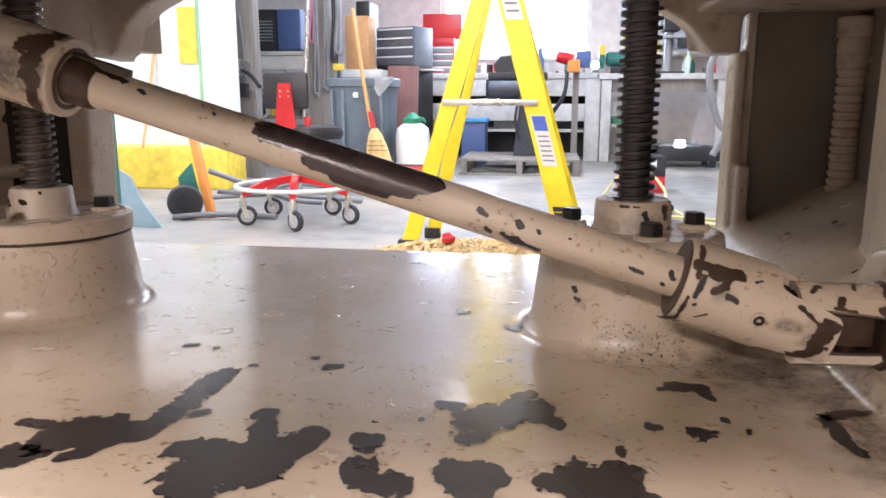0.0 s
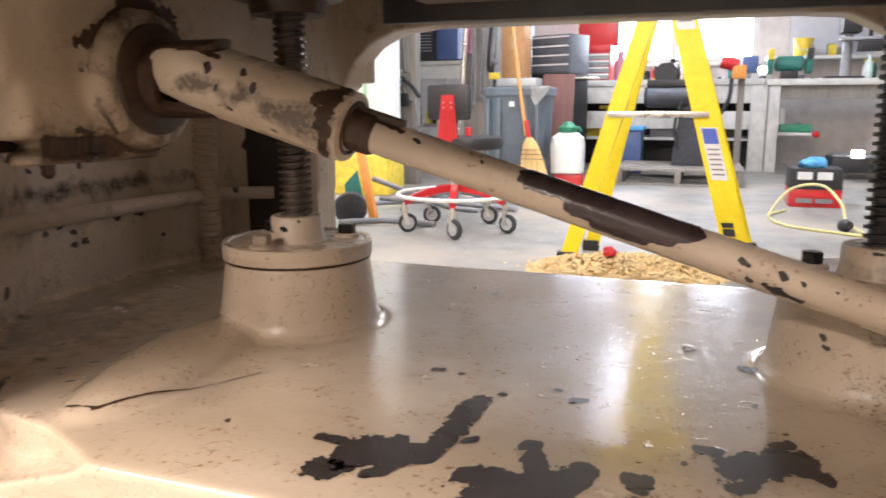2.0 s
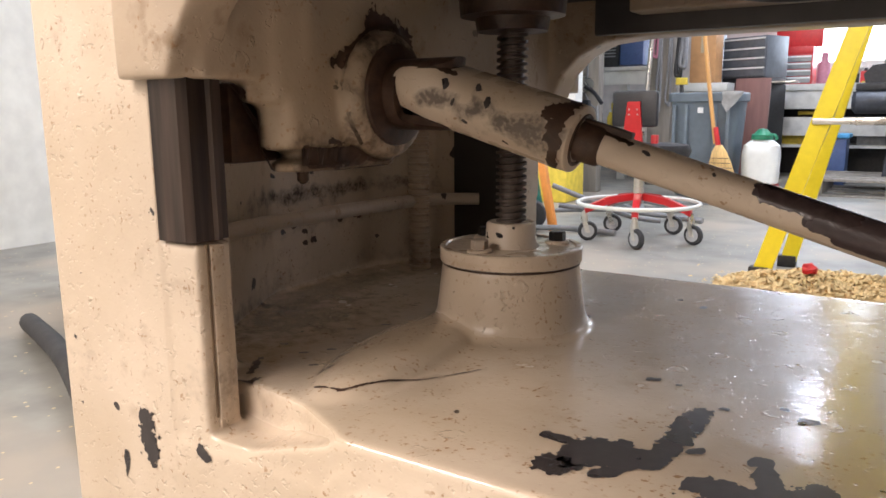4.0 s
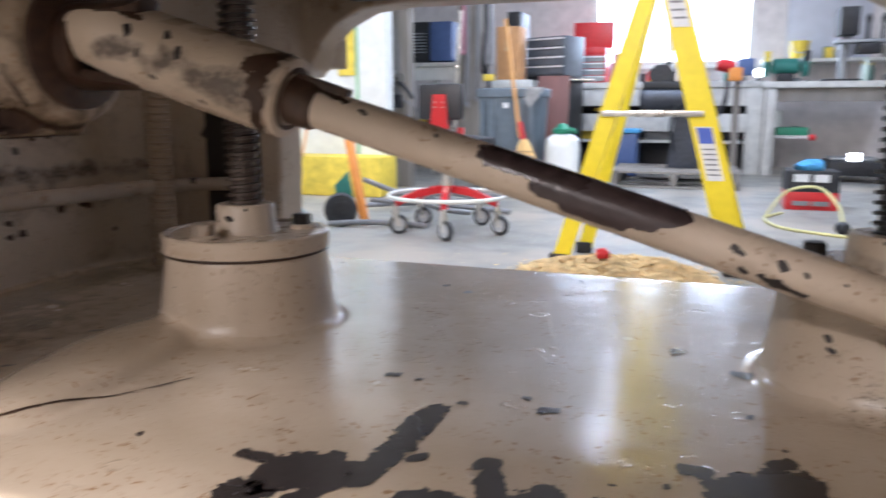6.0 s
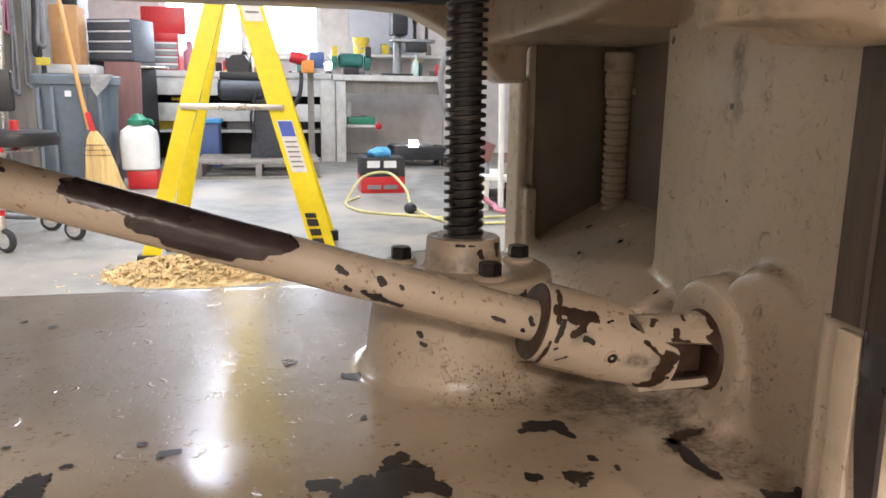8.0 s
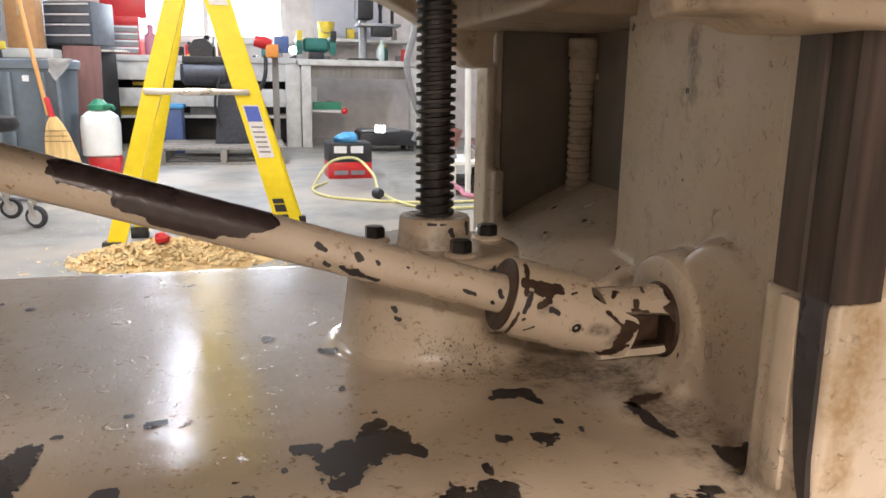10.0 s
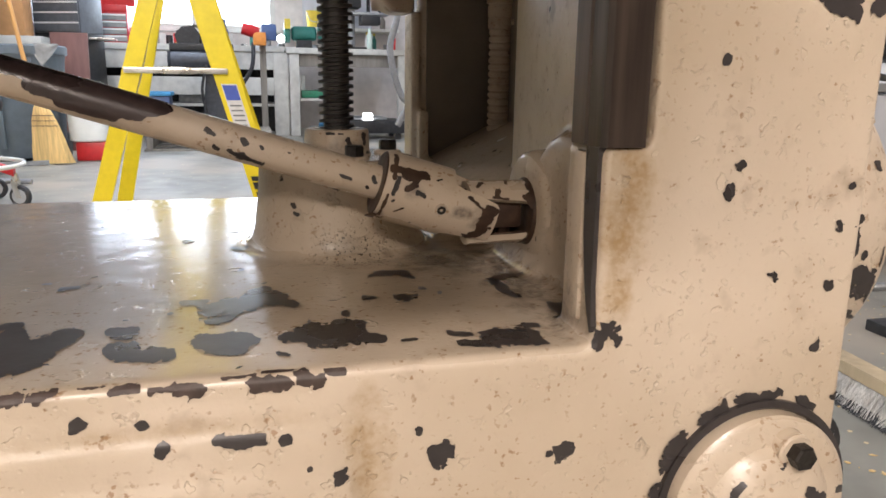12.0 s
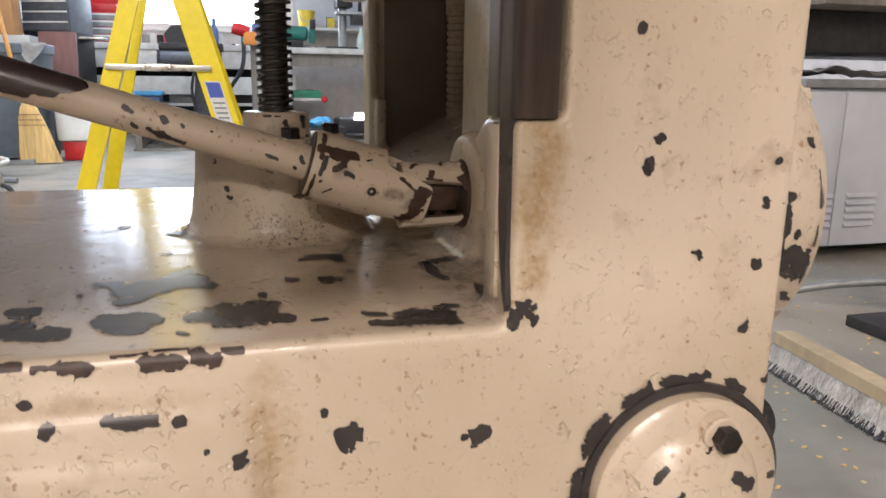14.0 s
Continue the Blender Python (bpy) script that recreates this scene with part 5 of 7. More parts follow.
# ---- pile of pine shavings ----
def shavings():
    rnd = random.Random(4)
    bm = bmesh.new()
    nx, ny = 60, 34
    vs = {}

    def hgt(x, y):
        e = ((x + 0.18) / 0.40) ** 2 + ((y - 2.76) / 0.25) ** 2
        return max(0, 1 - e) ** 0.75 * 0.075 * (0.8 + 0.5 * noise.noise((x * 7, y * 7, 2))) + 0.012 * noise.noise((x * 40, y * 40, 1)) * max(0, 1 - e) - 0.002
    for i in range(nx):
        for j in range(ny):
            x, y = -0.60 + 0.84 * i / (nx - 1), 2.49 + 0.54 * j / (ny - 1)
            vs[i, j] = bm.verts.new((x, y, hgt(x, y)))
    for i in range(nx - 1):
        for j in range(ny - 1):
            bm.faces.new((vs[i, j], vs[i + 1, j], vs[i + 1, j + 1], vs[i, j + 1]))
    for _ in range(4200):
        x, y = rnd.gauss(-0.18, 0.19), rnd.gauss(2.75, 0.115)
        h = hgt(x, y)
        if h < 0 and rnd.random() < 0.75:
            continue
        a, l, w = rnd.uniform(0, 6.28), rnd.uniform(0.006, 0.018), rnd.uniform(0.002, 0.005)
        p, up = Vector((x, y, max(h, 0) + 0.003)), rnd.uniform(-0.006, 0.010)
        d, s = Vector((math.cos(a), math.sin(a), 0)), Vector((-math.sin(a), math.cos(a), rnd.uniform(-0.6, 0.6)))
        q = [p - d * l - s * w, p - d * l + s * w, p + s * w + Vector((0, 0, up)), p - s * w + Vector((0, 0, up)), p + d * l + s * w, p + d * l - s * w]
        q = [bm.verts.new(c) for c in q]
        bm.faces.new((q[0], q[1], q[2], q[3])), bm.faces.new((q[3], q[2], q[4], q[5]))
    ob = part("wood_shavings", bm, M_SAWDUST)
    return tagged(ob, "heap of pale pine shavings swept up on the floor", "wood shavings", kind="stuff")


shavings()
scrap = thing("red_scrap", "crumpled bit of red plastic lying on the shavings", "scrap")
bm = bmesh.new()
bmesh.ops.create_icosphere(bm, subdivisions=2, radius=0.028, matrix=Matrix.Translation((-0.225, 2.70, 0.095)) @ Matrix.Diagonal((1.1, 0.8, 0.75, 1)))
for v in bm.verts:
    v.co += Vector((noise.noise(v.co * 60), noise.noise(v.co * 60 + Vector((5, 0, 0))), noise.noise(v.co * 50))) * 0.012
part("piece", bm, M_RED, scrap, smooth=False)

# ---- wheeled red stool ----
def stool(cx, cy):
    st = thing("mechanic_stool", "red steel mechanic's stool with black padded seat and foot ring", "stool", at=(cx, cy, 0))
    for k in range(5):
        a = radians(72 * k - 75)
        d = Vector((math.cos(a), math.sin(a), 0))
        bm = bmesh.new()
        s = Vector((-d.y, d.x, 0))
        rings = [[d * r + s * w + Vector((0, 0, z + h)) for w, h in ((-b, -0.018), (b, -0.018), (b, 0.018), (-b, 0.018))] for r, z, b in ((0.03, 0.235, 0.02), (0.16, 0.215, 0.018), (0.285, 0.165, 0.016))]
        grid_skin(bm, rings)
        bmesh.ops.recalc_face_normals(bm, faces=bm.faces)
        leg = part("leg", bm, M_RED, st, smooth=False)
        p = d * 0.285
        caster = part("caster", T([(0.100, 0.018), (0.112, 0.022), (0.16, 0.012)], p, seg=16), M_STEEL, st)
        t = radians(58 + 14 * k)
        ax = Vector((math.cos(t), math.sin(t), 0))
        q = p + Vector((ax.y, -ax.x, 0)) * 0.018 + Vector((0, 0, 0.052))
        part("tyre", T([(-0.014, 0.034), (-0.013, 0.047), (-0.006, 0.052), (0.006, 0.052), (0.013, 0.047), (0.014, 0.034)], q, ax, 28), M_RUBBER, caster)
        part("rim", T([(-0.016, 0.010), (-0.0155, 0.034), (0.0155, 0.034), (0.016, 0.010)], q, ax, 28), M_WHEEL, caster)
        part("axle", T([(-0.02, 0.006), (0.02, 0.006)], q, ax, 10), M_STEEL, caster)
        for sgn in (-1, 1):
            bm = bmesh.new()
            along = Vector((-ax.y, ax.x, 0)) * 0.013
            grid_skin(bm, [[e + ax * (0.018 * sgn + k) + along * m for k, m in ((-0.0015, -1), (0.0015, -1), (0.0015, 1), (-0.0015, 1))] for e in (q + Vector((0, 0, -0.008)), p + Vector((0, 0, 0.105)))])
            bmesh.ops.recalc_face_normals(bm, faces=bm.faces)
            part("fork_cheek", bm, M_STEEL, caster, smooth=False)
    ring = [(0.315 * math.cos(radians(10 * i)), 0.315 * math.sin(radians(10 * i)), 0.20) for i in range(37)]
    part("foot_ring", U(ring, 0.011), M_WHITE, st, "white tubular foot ring")
    part("column", T([(0.2, 0.028), (0.34, 0.026), (0.345, 0.018), (0.45, 0.018)], seg=20), M_STEEL, st)
    part("seat", T([(0.435, 0.10), (0.445, 0.165), (0.475, 0.175), (0.505, 0.165), (0.515, 0.10), (0.515, 0.0)], (0.07, 0.06, 0), seg=36), M_BLACK, st, "black padded vinyl seat")
    part("back_post", P([(-0.075, 0.42), (0.05, 0.42), (0.02, 0.73), (-0.045, 0.73)], "y", -0.10, -0.085), M_RED, st, "red steel back support", smooth=False)
    part("back_post_side", B(0.06, 0.09, -0.02, 0.02, 0.42, 0.56, 0.004), M_RED, st)
    part("backrest", B(-0.135, 0.105, -0.084, -0.035, 0.60, 0.785, 0.02), M_BLACK, st, "black padded backrest")
    for x, z in ((-0.035, 0.69), (0.008, 0.69), (-0.035, 0.665), (0.01, 0.665)):
        part("screw", T([(0, 0.005), (0.003, 0.003)], (x, -0.1005, z), (0, -1, 0), 10), M_STEEL, st)
    part("lever", U([(0.02, 0, 0.42), (0.12, -0.05, 0.425), (0.16, -0.06, 0.43)], 0.006), M_STEEL, st)
    return st


stool(-1.165, 3.56)

# ---- wheelie bin ----
gbin = thing("waste_bin", "tall dark grey plastic wheeled waste bin", "bin")
bm = bmesh.new()
rings = []
for z, w, d in ((0.03, 0.20, 0.20), (0.06, 0.215, 0.215), (0.70, 0.25, 0.25), (0.74, 0.255, 0.255), (0.745, 0.27, 0.27), (0.80, 0.272, 0.272), (0.81, 0.262, 0.262), (0.80, 0.245, 0.245), (0.1, 0.2, 0.2)):
    ring = []
    for k in range(32):
        a = 2 * math.pi * k / 32
        c, s = math.cos(a), math.sin(a)
        ring.append((-1.325 + w * math.copysign(abs(c) ** 0.45, c), 5.70 + d * math.copysign(abs(s) ** 0.45, s), z))
    rings.append(ring)
grid_skin(bm, rings)
bmesh.ops.recalc_face_normals(bm, faces=bm.faces)
part("body", bm, M_BIN, gbin)
for x in (-1.52, -1.43, -1.22, -1.13):
    part("rib", B(x - 0.012, x + 0.012, 5.435, 5.46, 0.10, 0.72, 0.005), M_BIN, gbin)
part("badge", B(-1.345, -1.305, 5.428, 5.433, 0.66, 0.70), M_LABEL, gbin, smooth=False)
for x in (-1.5, -1.15):
    part("wheel", T([(0, 0.03), (0.005, 0.09), (0.035, 0.09), (0.04, 0.03)], (x, 5.95, 0.09), (1, 0, 0), 24), M_RUBBER, gbin)
bag = thing("bin_liner", "grey plastic liner drooping over the bin rim", "bin liner")
bm = bmesh.new()
grid_skin(bm, [[(-1.18 + 0.05 * i + 0.01 * math.sin(i * 2 + k), 5.424 - 0.006 * (k % 2) - 0.004 * math.sin(i * 3), 0.815 - 0.05 * k * (1 - abs(i - 1) / 2.2)) for i in range(4)] for k in range(4)], close=False)
part("fold", bm, M_GREYMETAL, bag)

# ---- corn broom ----
def broom():
    br = thing("corn_broom", "upright corn broom with straw head and wooden handle", "broom")
    part("handle", U([(-1.19, 5.36, 0.44), (-1.255, 5.40, 0.80), (-1.345, 5.46, 1.32)], 0.0145), M_HANDLE, br)
    part("grip", T([(0, 0.02), (0.15, 0.018), (0.16, 0.015)], (-1.162, 5.352, 0.40), (-0.10, 0.01, 0.50), 16), M_RED, br, "red sleeve at the broom neck")
    bm = bmesh.new()
    rings = []
    for z, w, d, x in ((0.43, 0.022, 0.020, -1.16), (0.38, 0.05, 0.03, -1.155), (0.30, 0.075, 0.035, -1.145), (0.20, 0.095, 0.035, -1.13), (0.10, 0.112, 0.035, -1.12), (0.01, 0.13, 0.037, -1.105)):
        rings.append([(x + w * math.cos(2 * math.pi * k / 40) * (1 + 0.05 * (k % 2)), 5.35 + d * math.sin(2 * math.pi * k / 40) * (1 + 0.12 * (k % 2)), z) for k in range(40)])
    grid_skin(bm, rings)
    bmesh.ops.recalc_face_normals(bm, faces=bm.faces)
    part("straw_head", bm, M_STRAW, br)
    for z, w, x in ((0.335, 0.068, -1.15), (0.30, 0.079, -1.145), (0.265, 0.086, -1.14)):
        part("stitching", B(x - w, x + w, 5.310, 5.316, z, z + 0.004), M_BROWN, br, smooth=False)
    return br


broom()

# ---- white jug on a red can ----
def jug():
    j = thing("plastic_jug", "white plastic jug with a green screw cap", "jug")
    bm = bmesh.new()
    rings = []
    for z, w in ((0.14, 0.115), (0.15, 0.128), (0.36, 0.132), (0.42, 0.122), (0.455, 0.08), (0.47, 0.055)):
        rings.append([(-0.915 + w * math.copysign(abs(math.cos(a)) ** 0.6, math.cos(a)), 5.62 + w * 0.8 * math.copysign(abs(math.sin(a)) ** 0.6, math.sin(a)), z) for a in [2 * math.pi * k / 32 for k in range(32)]])
    grid_skin(bm, rings)
    bmesh.ops.recalc_face_normals(bm, faces=bm.faces)
    part("body", bm, M_JUG, j)
    part("cap", T([(0.465, 0.075), (0.50, 0.075), (0.51, 0.055), (0.54, 0.03), (0.545, 0.0)], (-0.915, 5.62, 0), seg=24), M_GREEN, j, "green plastic cap")
    part("handle", U([(-0.87, 5.55, 0.49), (-0.82, 5.53, 0.50), (-0.80, 5.54, 0.47)], 0.012), M_GREEN, j)
    c = thing("red_can", "low red metal fuel can under the jug", "can")
    part("body", B(-1.0, -0.79, 5.54, 5.72, 0.0, 0.138, 0.018), M_RED, c)


jug()

# ---- brown board leaning, timber post, silver pole ----
brd = thing("brown_board", "reddish brown board leaning against the bench", "board")
part("board", B(-1.30, -1.02, 0, 0.03, 0, 0.95, 0.003, m=pose(0, 6.35, 0, -8, 0, 0)), M_BROWN, brd)
post = thing("timber_post", "rough grey timber post from floor to ceiling", "post")
part("timber", B(-2.06, -1.85, 6.5, 6.68, 0, 2.998, 0.012), M_OLDWOOD, post)
for k, (x, z0, z1, r, mat) in enumerate(((-1.80, 0.98, 1.75, 0.018, M_BLACKSTEEL), (-1.765, 1.06, 1.75, 0.022, M_CABLE), (-1.885, 0.75, 1.75, 0.010, M_CABLE), (-1.975, 0.70, 1.75, 0.012, M_CABLE), (-2.01, 1.15, 1.75, 0.012, M_PINK))):
    strap = thing("hanging_strap", "old strap hanging from a nail on the timber post" if mat != M_PINK else "faded pink strap hanging from a nail on the timber post", "strap", "hanging straps")
    part("strap", U([(x, 6.484, z1), (x + 0.01, 6.48, (z0 + z1) / 2), (x - 0.012, 6.48, z0 + 0.05), (x + 0.006, 6.478, z0), (x + 0.028, 6.48, z0 + 0.06), (x + 0.022, 6.484, z1)], r), mat, strap)
    part("nail", T([(0, 0.006), (0.05, 0.006)], (x + 0.01, 6.502, z1), (0, -1, 0), 8), M_STEEL, strap)
pole = thing("silver_pole", "bright aluminium pole leaning by the timber post", "pole")
part("tube", U([(-2.03, 6.2, 0.0), (-1.96, 6.28, 1.5)], 0.02), M_STEEL, pole)
lev = thing("yellow_level", "short yellow bar tool on a dark stem beside the post", "tool")
part("bar", B(-1.80, -1.70, 6.44, 6.48, 0.90, 0.96, 0.004), M_YELLOWOLD, lev)
part("stem", B(-1.765, -1.735, 6.45, 6.48, 0.0, 0.898, 0.003), M_BLACKSTEEL, lev)
drum = thing("cardboard_box", "tall orange-brown cardboard drum on a stack", "box")
part("body", B(-1.83, -1.60, 7.0, 7.3, 0.93, 1.43, 0.012), M_CARD, drum)
part("tape", B(-1.735, -1.70, 6.994, 6.999, 1.20, 1.42), M_PLYWOOD, drum, smooth=False)
part("stack", B(-1.88, -1.45, 6.98, 7.32, 0.0, 0.85, 0.004), M_OLDWOOD, drum)
part("lid_rim", B(-1.87, -1.48, 6.99, 7.31, 0.852, 0.928, 0.004), M_WHITE, drum)

# ---- left bench with welder and clutter ----
lb = thing("small_bench", "battered off-white bench with a lower shelf", "bench")
part("top", B(-3.0, -2.10, 6.9, 7.5, 1.06, 1.10, 0.004), M_BENCH, lb)
part("apron", B(-2.95, -2.15, 6.92, 6.95, 0.93, 1.058, 0.003), M_WHITE, lb)
for x in (-2.93, -2.45, -2.18):
    part("leg", B(x - 0.04, x + 0.04, 6.95, 7.03, 0, 1.058, 0.004), M_BENCH, lb)
part("shelf", B(-2.95, -2.15, 6.96, 7.45, 0.45, 0.48, 0.003), M_OLDWOOD, lb)
wd = thing("welder", "black and blue welding machine on the bench", "welder")
part("case", B(-2.83, -2.52, 6.98, 7.3, 1.102, 1.50, 0.01), M_BLACKSTEEL, wd)
for i in range(7):
    part("louvre", B(-2.80, -2.55, 6.972, 6.979, 1.20 + 0.03 * i, 1.212 + 0.03 * i), M_GREYMETAL, wd, smooth=False)
part("blue_side", B(-2.515, -2.28, 7.0, 7.3, 1.12, 1.50, 0.008), M_BLUE, wd, "blue side box")
yb = thing("yellow_meter", "small yellow and black meter on the bench edge", "meter")
part("case", B(-2.99, -2.91, 6.90, 6.98, 1.13, 1.30, 0.006), M_YELLOWOLD, yb)
for i, pts in enumerate((
        [(-2.42, 5.6, 1.25), (-2.40, 5.6, 0.9), (-2.36, 5.6, 0.55), (-2.27, 5.6, 0.47), (-2.19, 5.6, 0.56), (-2.20, 5.6, 0.72)],
        [(-2.44, 5.62, 1.3), (-2.43, 5.62, 0.8), (-2.34, 5.62, 0.50), (-2.25, 5.62, 0.44), (-2.12, 5.62, 0.52)],
        [(-2.40, 5.66, 1.3), (-2.37, 5.66, 0.95), (-2.29, 5.66, 0.75), (-2.22, 5.66, 0.7)],
        [(-2.33, 5.66, 1.3), (-2.31, 5.66, 1.0), (-2.33, 5.66, 0.85)])):
    cb = thing("hanging_cable", "grey cable hanging in a loop beside the partition", "cable", "hanging cables")
    part("cable", U(pts, 0.012 if i < 2 else 0.008), M_CABLE, cb)
lmp = thing("work_lamp", "silver clamp work lamp hanging on its cable", "lamp")
part("shade", T([(0, 0.03), (0.03, 0.055), (0.09, 0.065)], (-2.36, 5.66, 0.93), (0.6, -0.5, -0.4), 24), M_STEEL, lmp)
part("handle", U([(-2.31, 5.62, 0.88), (-2.2, 5.55, 0.82), (-2.12, 5.5, 0.74)], 0.016), M_BLACK, lmp)
sw = thing("switch_box", "small black switch box on the post", "switch")
part("case", B(-2.33, -2.27, 5.6, 5.65, 0.66, 0.77, 0.006), M_BLACK, sw)
stud = thing("timber_stud", "grey timber stud by the partition edge", "post")
part("timber", B(-2.46, -2.22, 5.68, 5.80, 0, 2.998, 0.006), M_OLDWOOD, stud)

# ---- yellow kerb block, hand truck, hoses ----
blk = thing("yellow_block", "yellow painted concrete kerb block against the wall", "block")
part("block", B(-3.4, -2.13, 4.85, 5.19, 0, 0.30, 0.02), M_YELLOWOLD, blk)
ht = thing("hand_truck", "orange hand truck lying back with one fat wheel", "hand truck")
part("rail", B(-0.022, 0.022, -0.02, 0.02, 0, 0.75, 0.004, m=pose(-1.68, 3.62, 0.0, -18, -20, 0)), M_ORANGE, ht)
part("tyre", T([(-0.03, 0.05), (-0.03, 0.085), (-0.015, 0.095), (0.015, 0.095), (0.03, 0.085), (0.03, 0.05)], (-1.80, 3.55, 0.095), (0.45, -0.85, 0), 30), M_RUBBER, ht)
part("hub", T([(-0.034, 0.02), (-0.032, 0.052), (0.032, 0.052), (0.034, 0.02)], (-1.80, 3.55, 0.095), (0.45, -0.85, 0), 24), M_BLACKSTEEL, ht)
part("bracket", P([(-1.86, 0.05), (-1.76, 0.10), (-1.80, 0.30), (-1.88, 0.22)], "y", 3.64, 3.66), M_TEAL, ht, smooth=False)
for i, pts in enumerate((
        [(-1.75, 3.75, 0.25), (-1.55, 3.85, 0.16), (-1.35, 4.0, 0.06), (-1.2, 4.1, 0.03)],
        [(-1.85, 3.5, 0.02), (-1.65, 3.55, 0.03), (-1.5, 3.62, 0.02), (-1.3, 3.6, 0.02)],
        [(-1.75, 3.85, 0.12), (-1.55, 3.95, 0.10), (-1.4, 4.15, 0.14), (-1.2, 4.3, 0.10)],
        [(-2.0, 4.2, 0.03), (-1.6, 4.3, 0.05), (-1.3, 4.35, 0.03), (-1.0, 4.3, 0.02)])):
    hs = thing("floor_hose", "dark grey hose lying on the concrete floor", "hose", "floor hoses")
    part("hose", U(pts, 0.016), M_CABLE, hs)
ms = thing("metal_scrap", "heap of grey steel offcuts by the kerb", "scrap")
rnd = random.Random(9)
for i in range(9):
    x, y = rnd.uniform(-1.75, -1.1), rnd.uniform(4.4, 4.75)
    part("bar", B(-0.18, 0.18, -0.015, 0.015, 0, 0.03, 0.003, m=pose(x, y, 0.002 + 0.025 * i / 3, rnd.uniform(-8, 8), rnd.uniform(-10, 10), rnd.uniform(-70, 70))), M_GREYMETAL, ms)

# ---- long back bench ----
def bench(name, x0, x1, y0, y1, top, label):
    b = thing(name, label, "workbench")
    part("top", B(x0, x1, y0, y1, top - 0.06, top, 0.005), M_BENCH, b)
    return b


bb = bench("workbench", -1.9, 0.62, 7.85, 8.75, 0.92, "long off-white wooden workbench under the window")
part("drawer_front", B(-1.85, 0.55, 7.87, 7.89, 0.68, 0.858, 0.003), M_BENCH, bb)
part("drawer_front", B(-1.85, 0.55, 7.88, 7.90, 0.42, 0.60, 0.003), M_BENCH, bb)
part("back_panel", B(-1.85, 0.55, 8.5, 8.52, 0.0, 0.858), M_BLACKSTEEL, bb, smooth=False)
part("shelf", B(-1.85, 0.55, 7.95, 8.5, 0.30, 0.33, 0.003), M_BENCH, bb)
for x in (-1.85, 0.57):
    part("leg", B(x - 0.06, x + 0.09, 7.86, 7.98, 0, 0.858, 0.004), M_BENCH, bb)
b2 = bench("side_bench", 0.64, 1.95, 7.8, 8.6, 0.91, "off-white side bench with a grinder on it")
part("apron", B(0.68, 1.9, 7.86, 7.88, 0.72, 0.848, 0.003), M_OLDWOOD, b2)
for x in (0.72, 1.88):
    part("leg", B(x - 0.05, x + 0.05, 7.82, 7.92, 0, 0.848, 0.004), M_BENCH, b2)
part("shelf", B(0.70, 1.15, 7.95, 8.5, 0.36, 0.39, 0.003), M_BENCH, b2)
gr = thing("bench_grinder", "green bench grinder on the side bench", "grinder")
part("motor", T([(-0.13, 0.055), (-0.11, 0.075), (0.11, 0.075), (0.13, 0.055)], (0.84, 8.0, 1.06), (1, 0, 0), 28), M_TEAL, gr)
for s in (-1, 1):
    part("wheel_guard", T([(-0.03, 0.085), (-0.028, 0.10), (0.028, 0.10), (0.03, 0.085)], (0.84 + s * 0.175, 7.99, 1.06), (1, 0, 0), 26), M_TEAL, gr)
    part("eye_shield", B(0.84 + s * 0.175 - 0.03, 0.84 + s * 0.175 + 0.03, 7.86, 7.87, 1.10, 1.20, 0.003), M_YELLOWOLD if s < 0 else M_BLACKSTEEL, gr)
part("foot", B(0.76, 0.92, 7.92, 8.08, 0.912, 0.99, 0.008), M_BLACKSTEEL, gr)
yt = thing("yellow_tub", "yellow plastic tub on the wall ledge", "tub")
part("tub", T([(1.17, 0.085), (1.35, 0.10), (1.355, 0.10), (1.35, 0.09), (1.19, 0.08)], (1.03, 8.75, 0), seg=24), M_YELLOWOLD, yt)
part("handle", U([(0.935, 8.70, 1.34), (0.98, 8.65, 1.24), (1.08, 8.65, 1.24), (1.125, 8.70, 1.34)], 0.006), M_STEEL, yt)
ledge = thing("wall_ledge", "white painted ledge along the wall above the bench", "ledge")
part("board", B(0.68, 2.0, 8.6, 9.098, 1.135, 1.168, 0.003), M_WHITE, ledge)
lh = thing("bulb_lamp", "small bright bulb lamp on the bench", "lamp")
bm = bmesh.new()
bmesh.ops.create_uvsphere(bm, u_segments=20, v_segments=12, radius=0.045, matrix=Matrix.Translation((0.60, 7.95, 1.0)))
part("bulb", bm, M_LAMPGLOW, lh, "glowing bulb")
part("base", T([(0.921, 0.04), (0.93, 0.04), (0.96, 0.015)], (0.60, 7.95, 0), seg=16), M_BLACKSTEEL, lh)
dp = thing("drill_stand", "dark drill stand with grey column on the side bench", "drill stand")
part("base", B(1.18, 1.58, 7.95, 8.25, 0.912, 0.935, 0.004), M_BLACKSTEEL, dp)
part("column", T([(0.93, 0.045), (1.5, 0.045)], (1.36, 8.12, 0), seg=20), M_GREYMETAL, dp)
part("shelf", B(1.28, 1.75, 7.95, 8.2, 1.27, 1.30, 0.004), M_GREYMETAL, dp)
part("head", B(1.28, 1.45, 7.93, 8.2, 1.34, 1.60, 0.012), M_BLACKSTEEL, dp)
part("box", B(1.45, 1.66, 7.96, 8.15, 1.17, 1.265, 0.004), M_BLACKSTEEL, dp)
for x in (1.55, 1.68):
    part("tool", T([(1.30, 0.02), (1.45, 0.018), (1.5, 0.03), (1.55, 0.01)], (x, 8.1, 0), seg=12), M_BLACKSTEEL, dp)
gb = thing("glass_bottle", "pale green bottle on the side bench", "bottle")
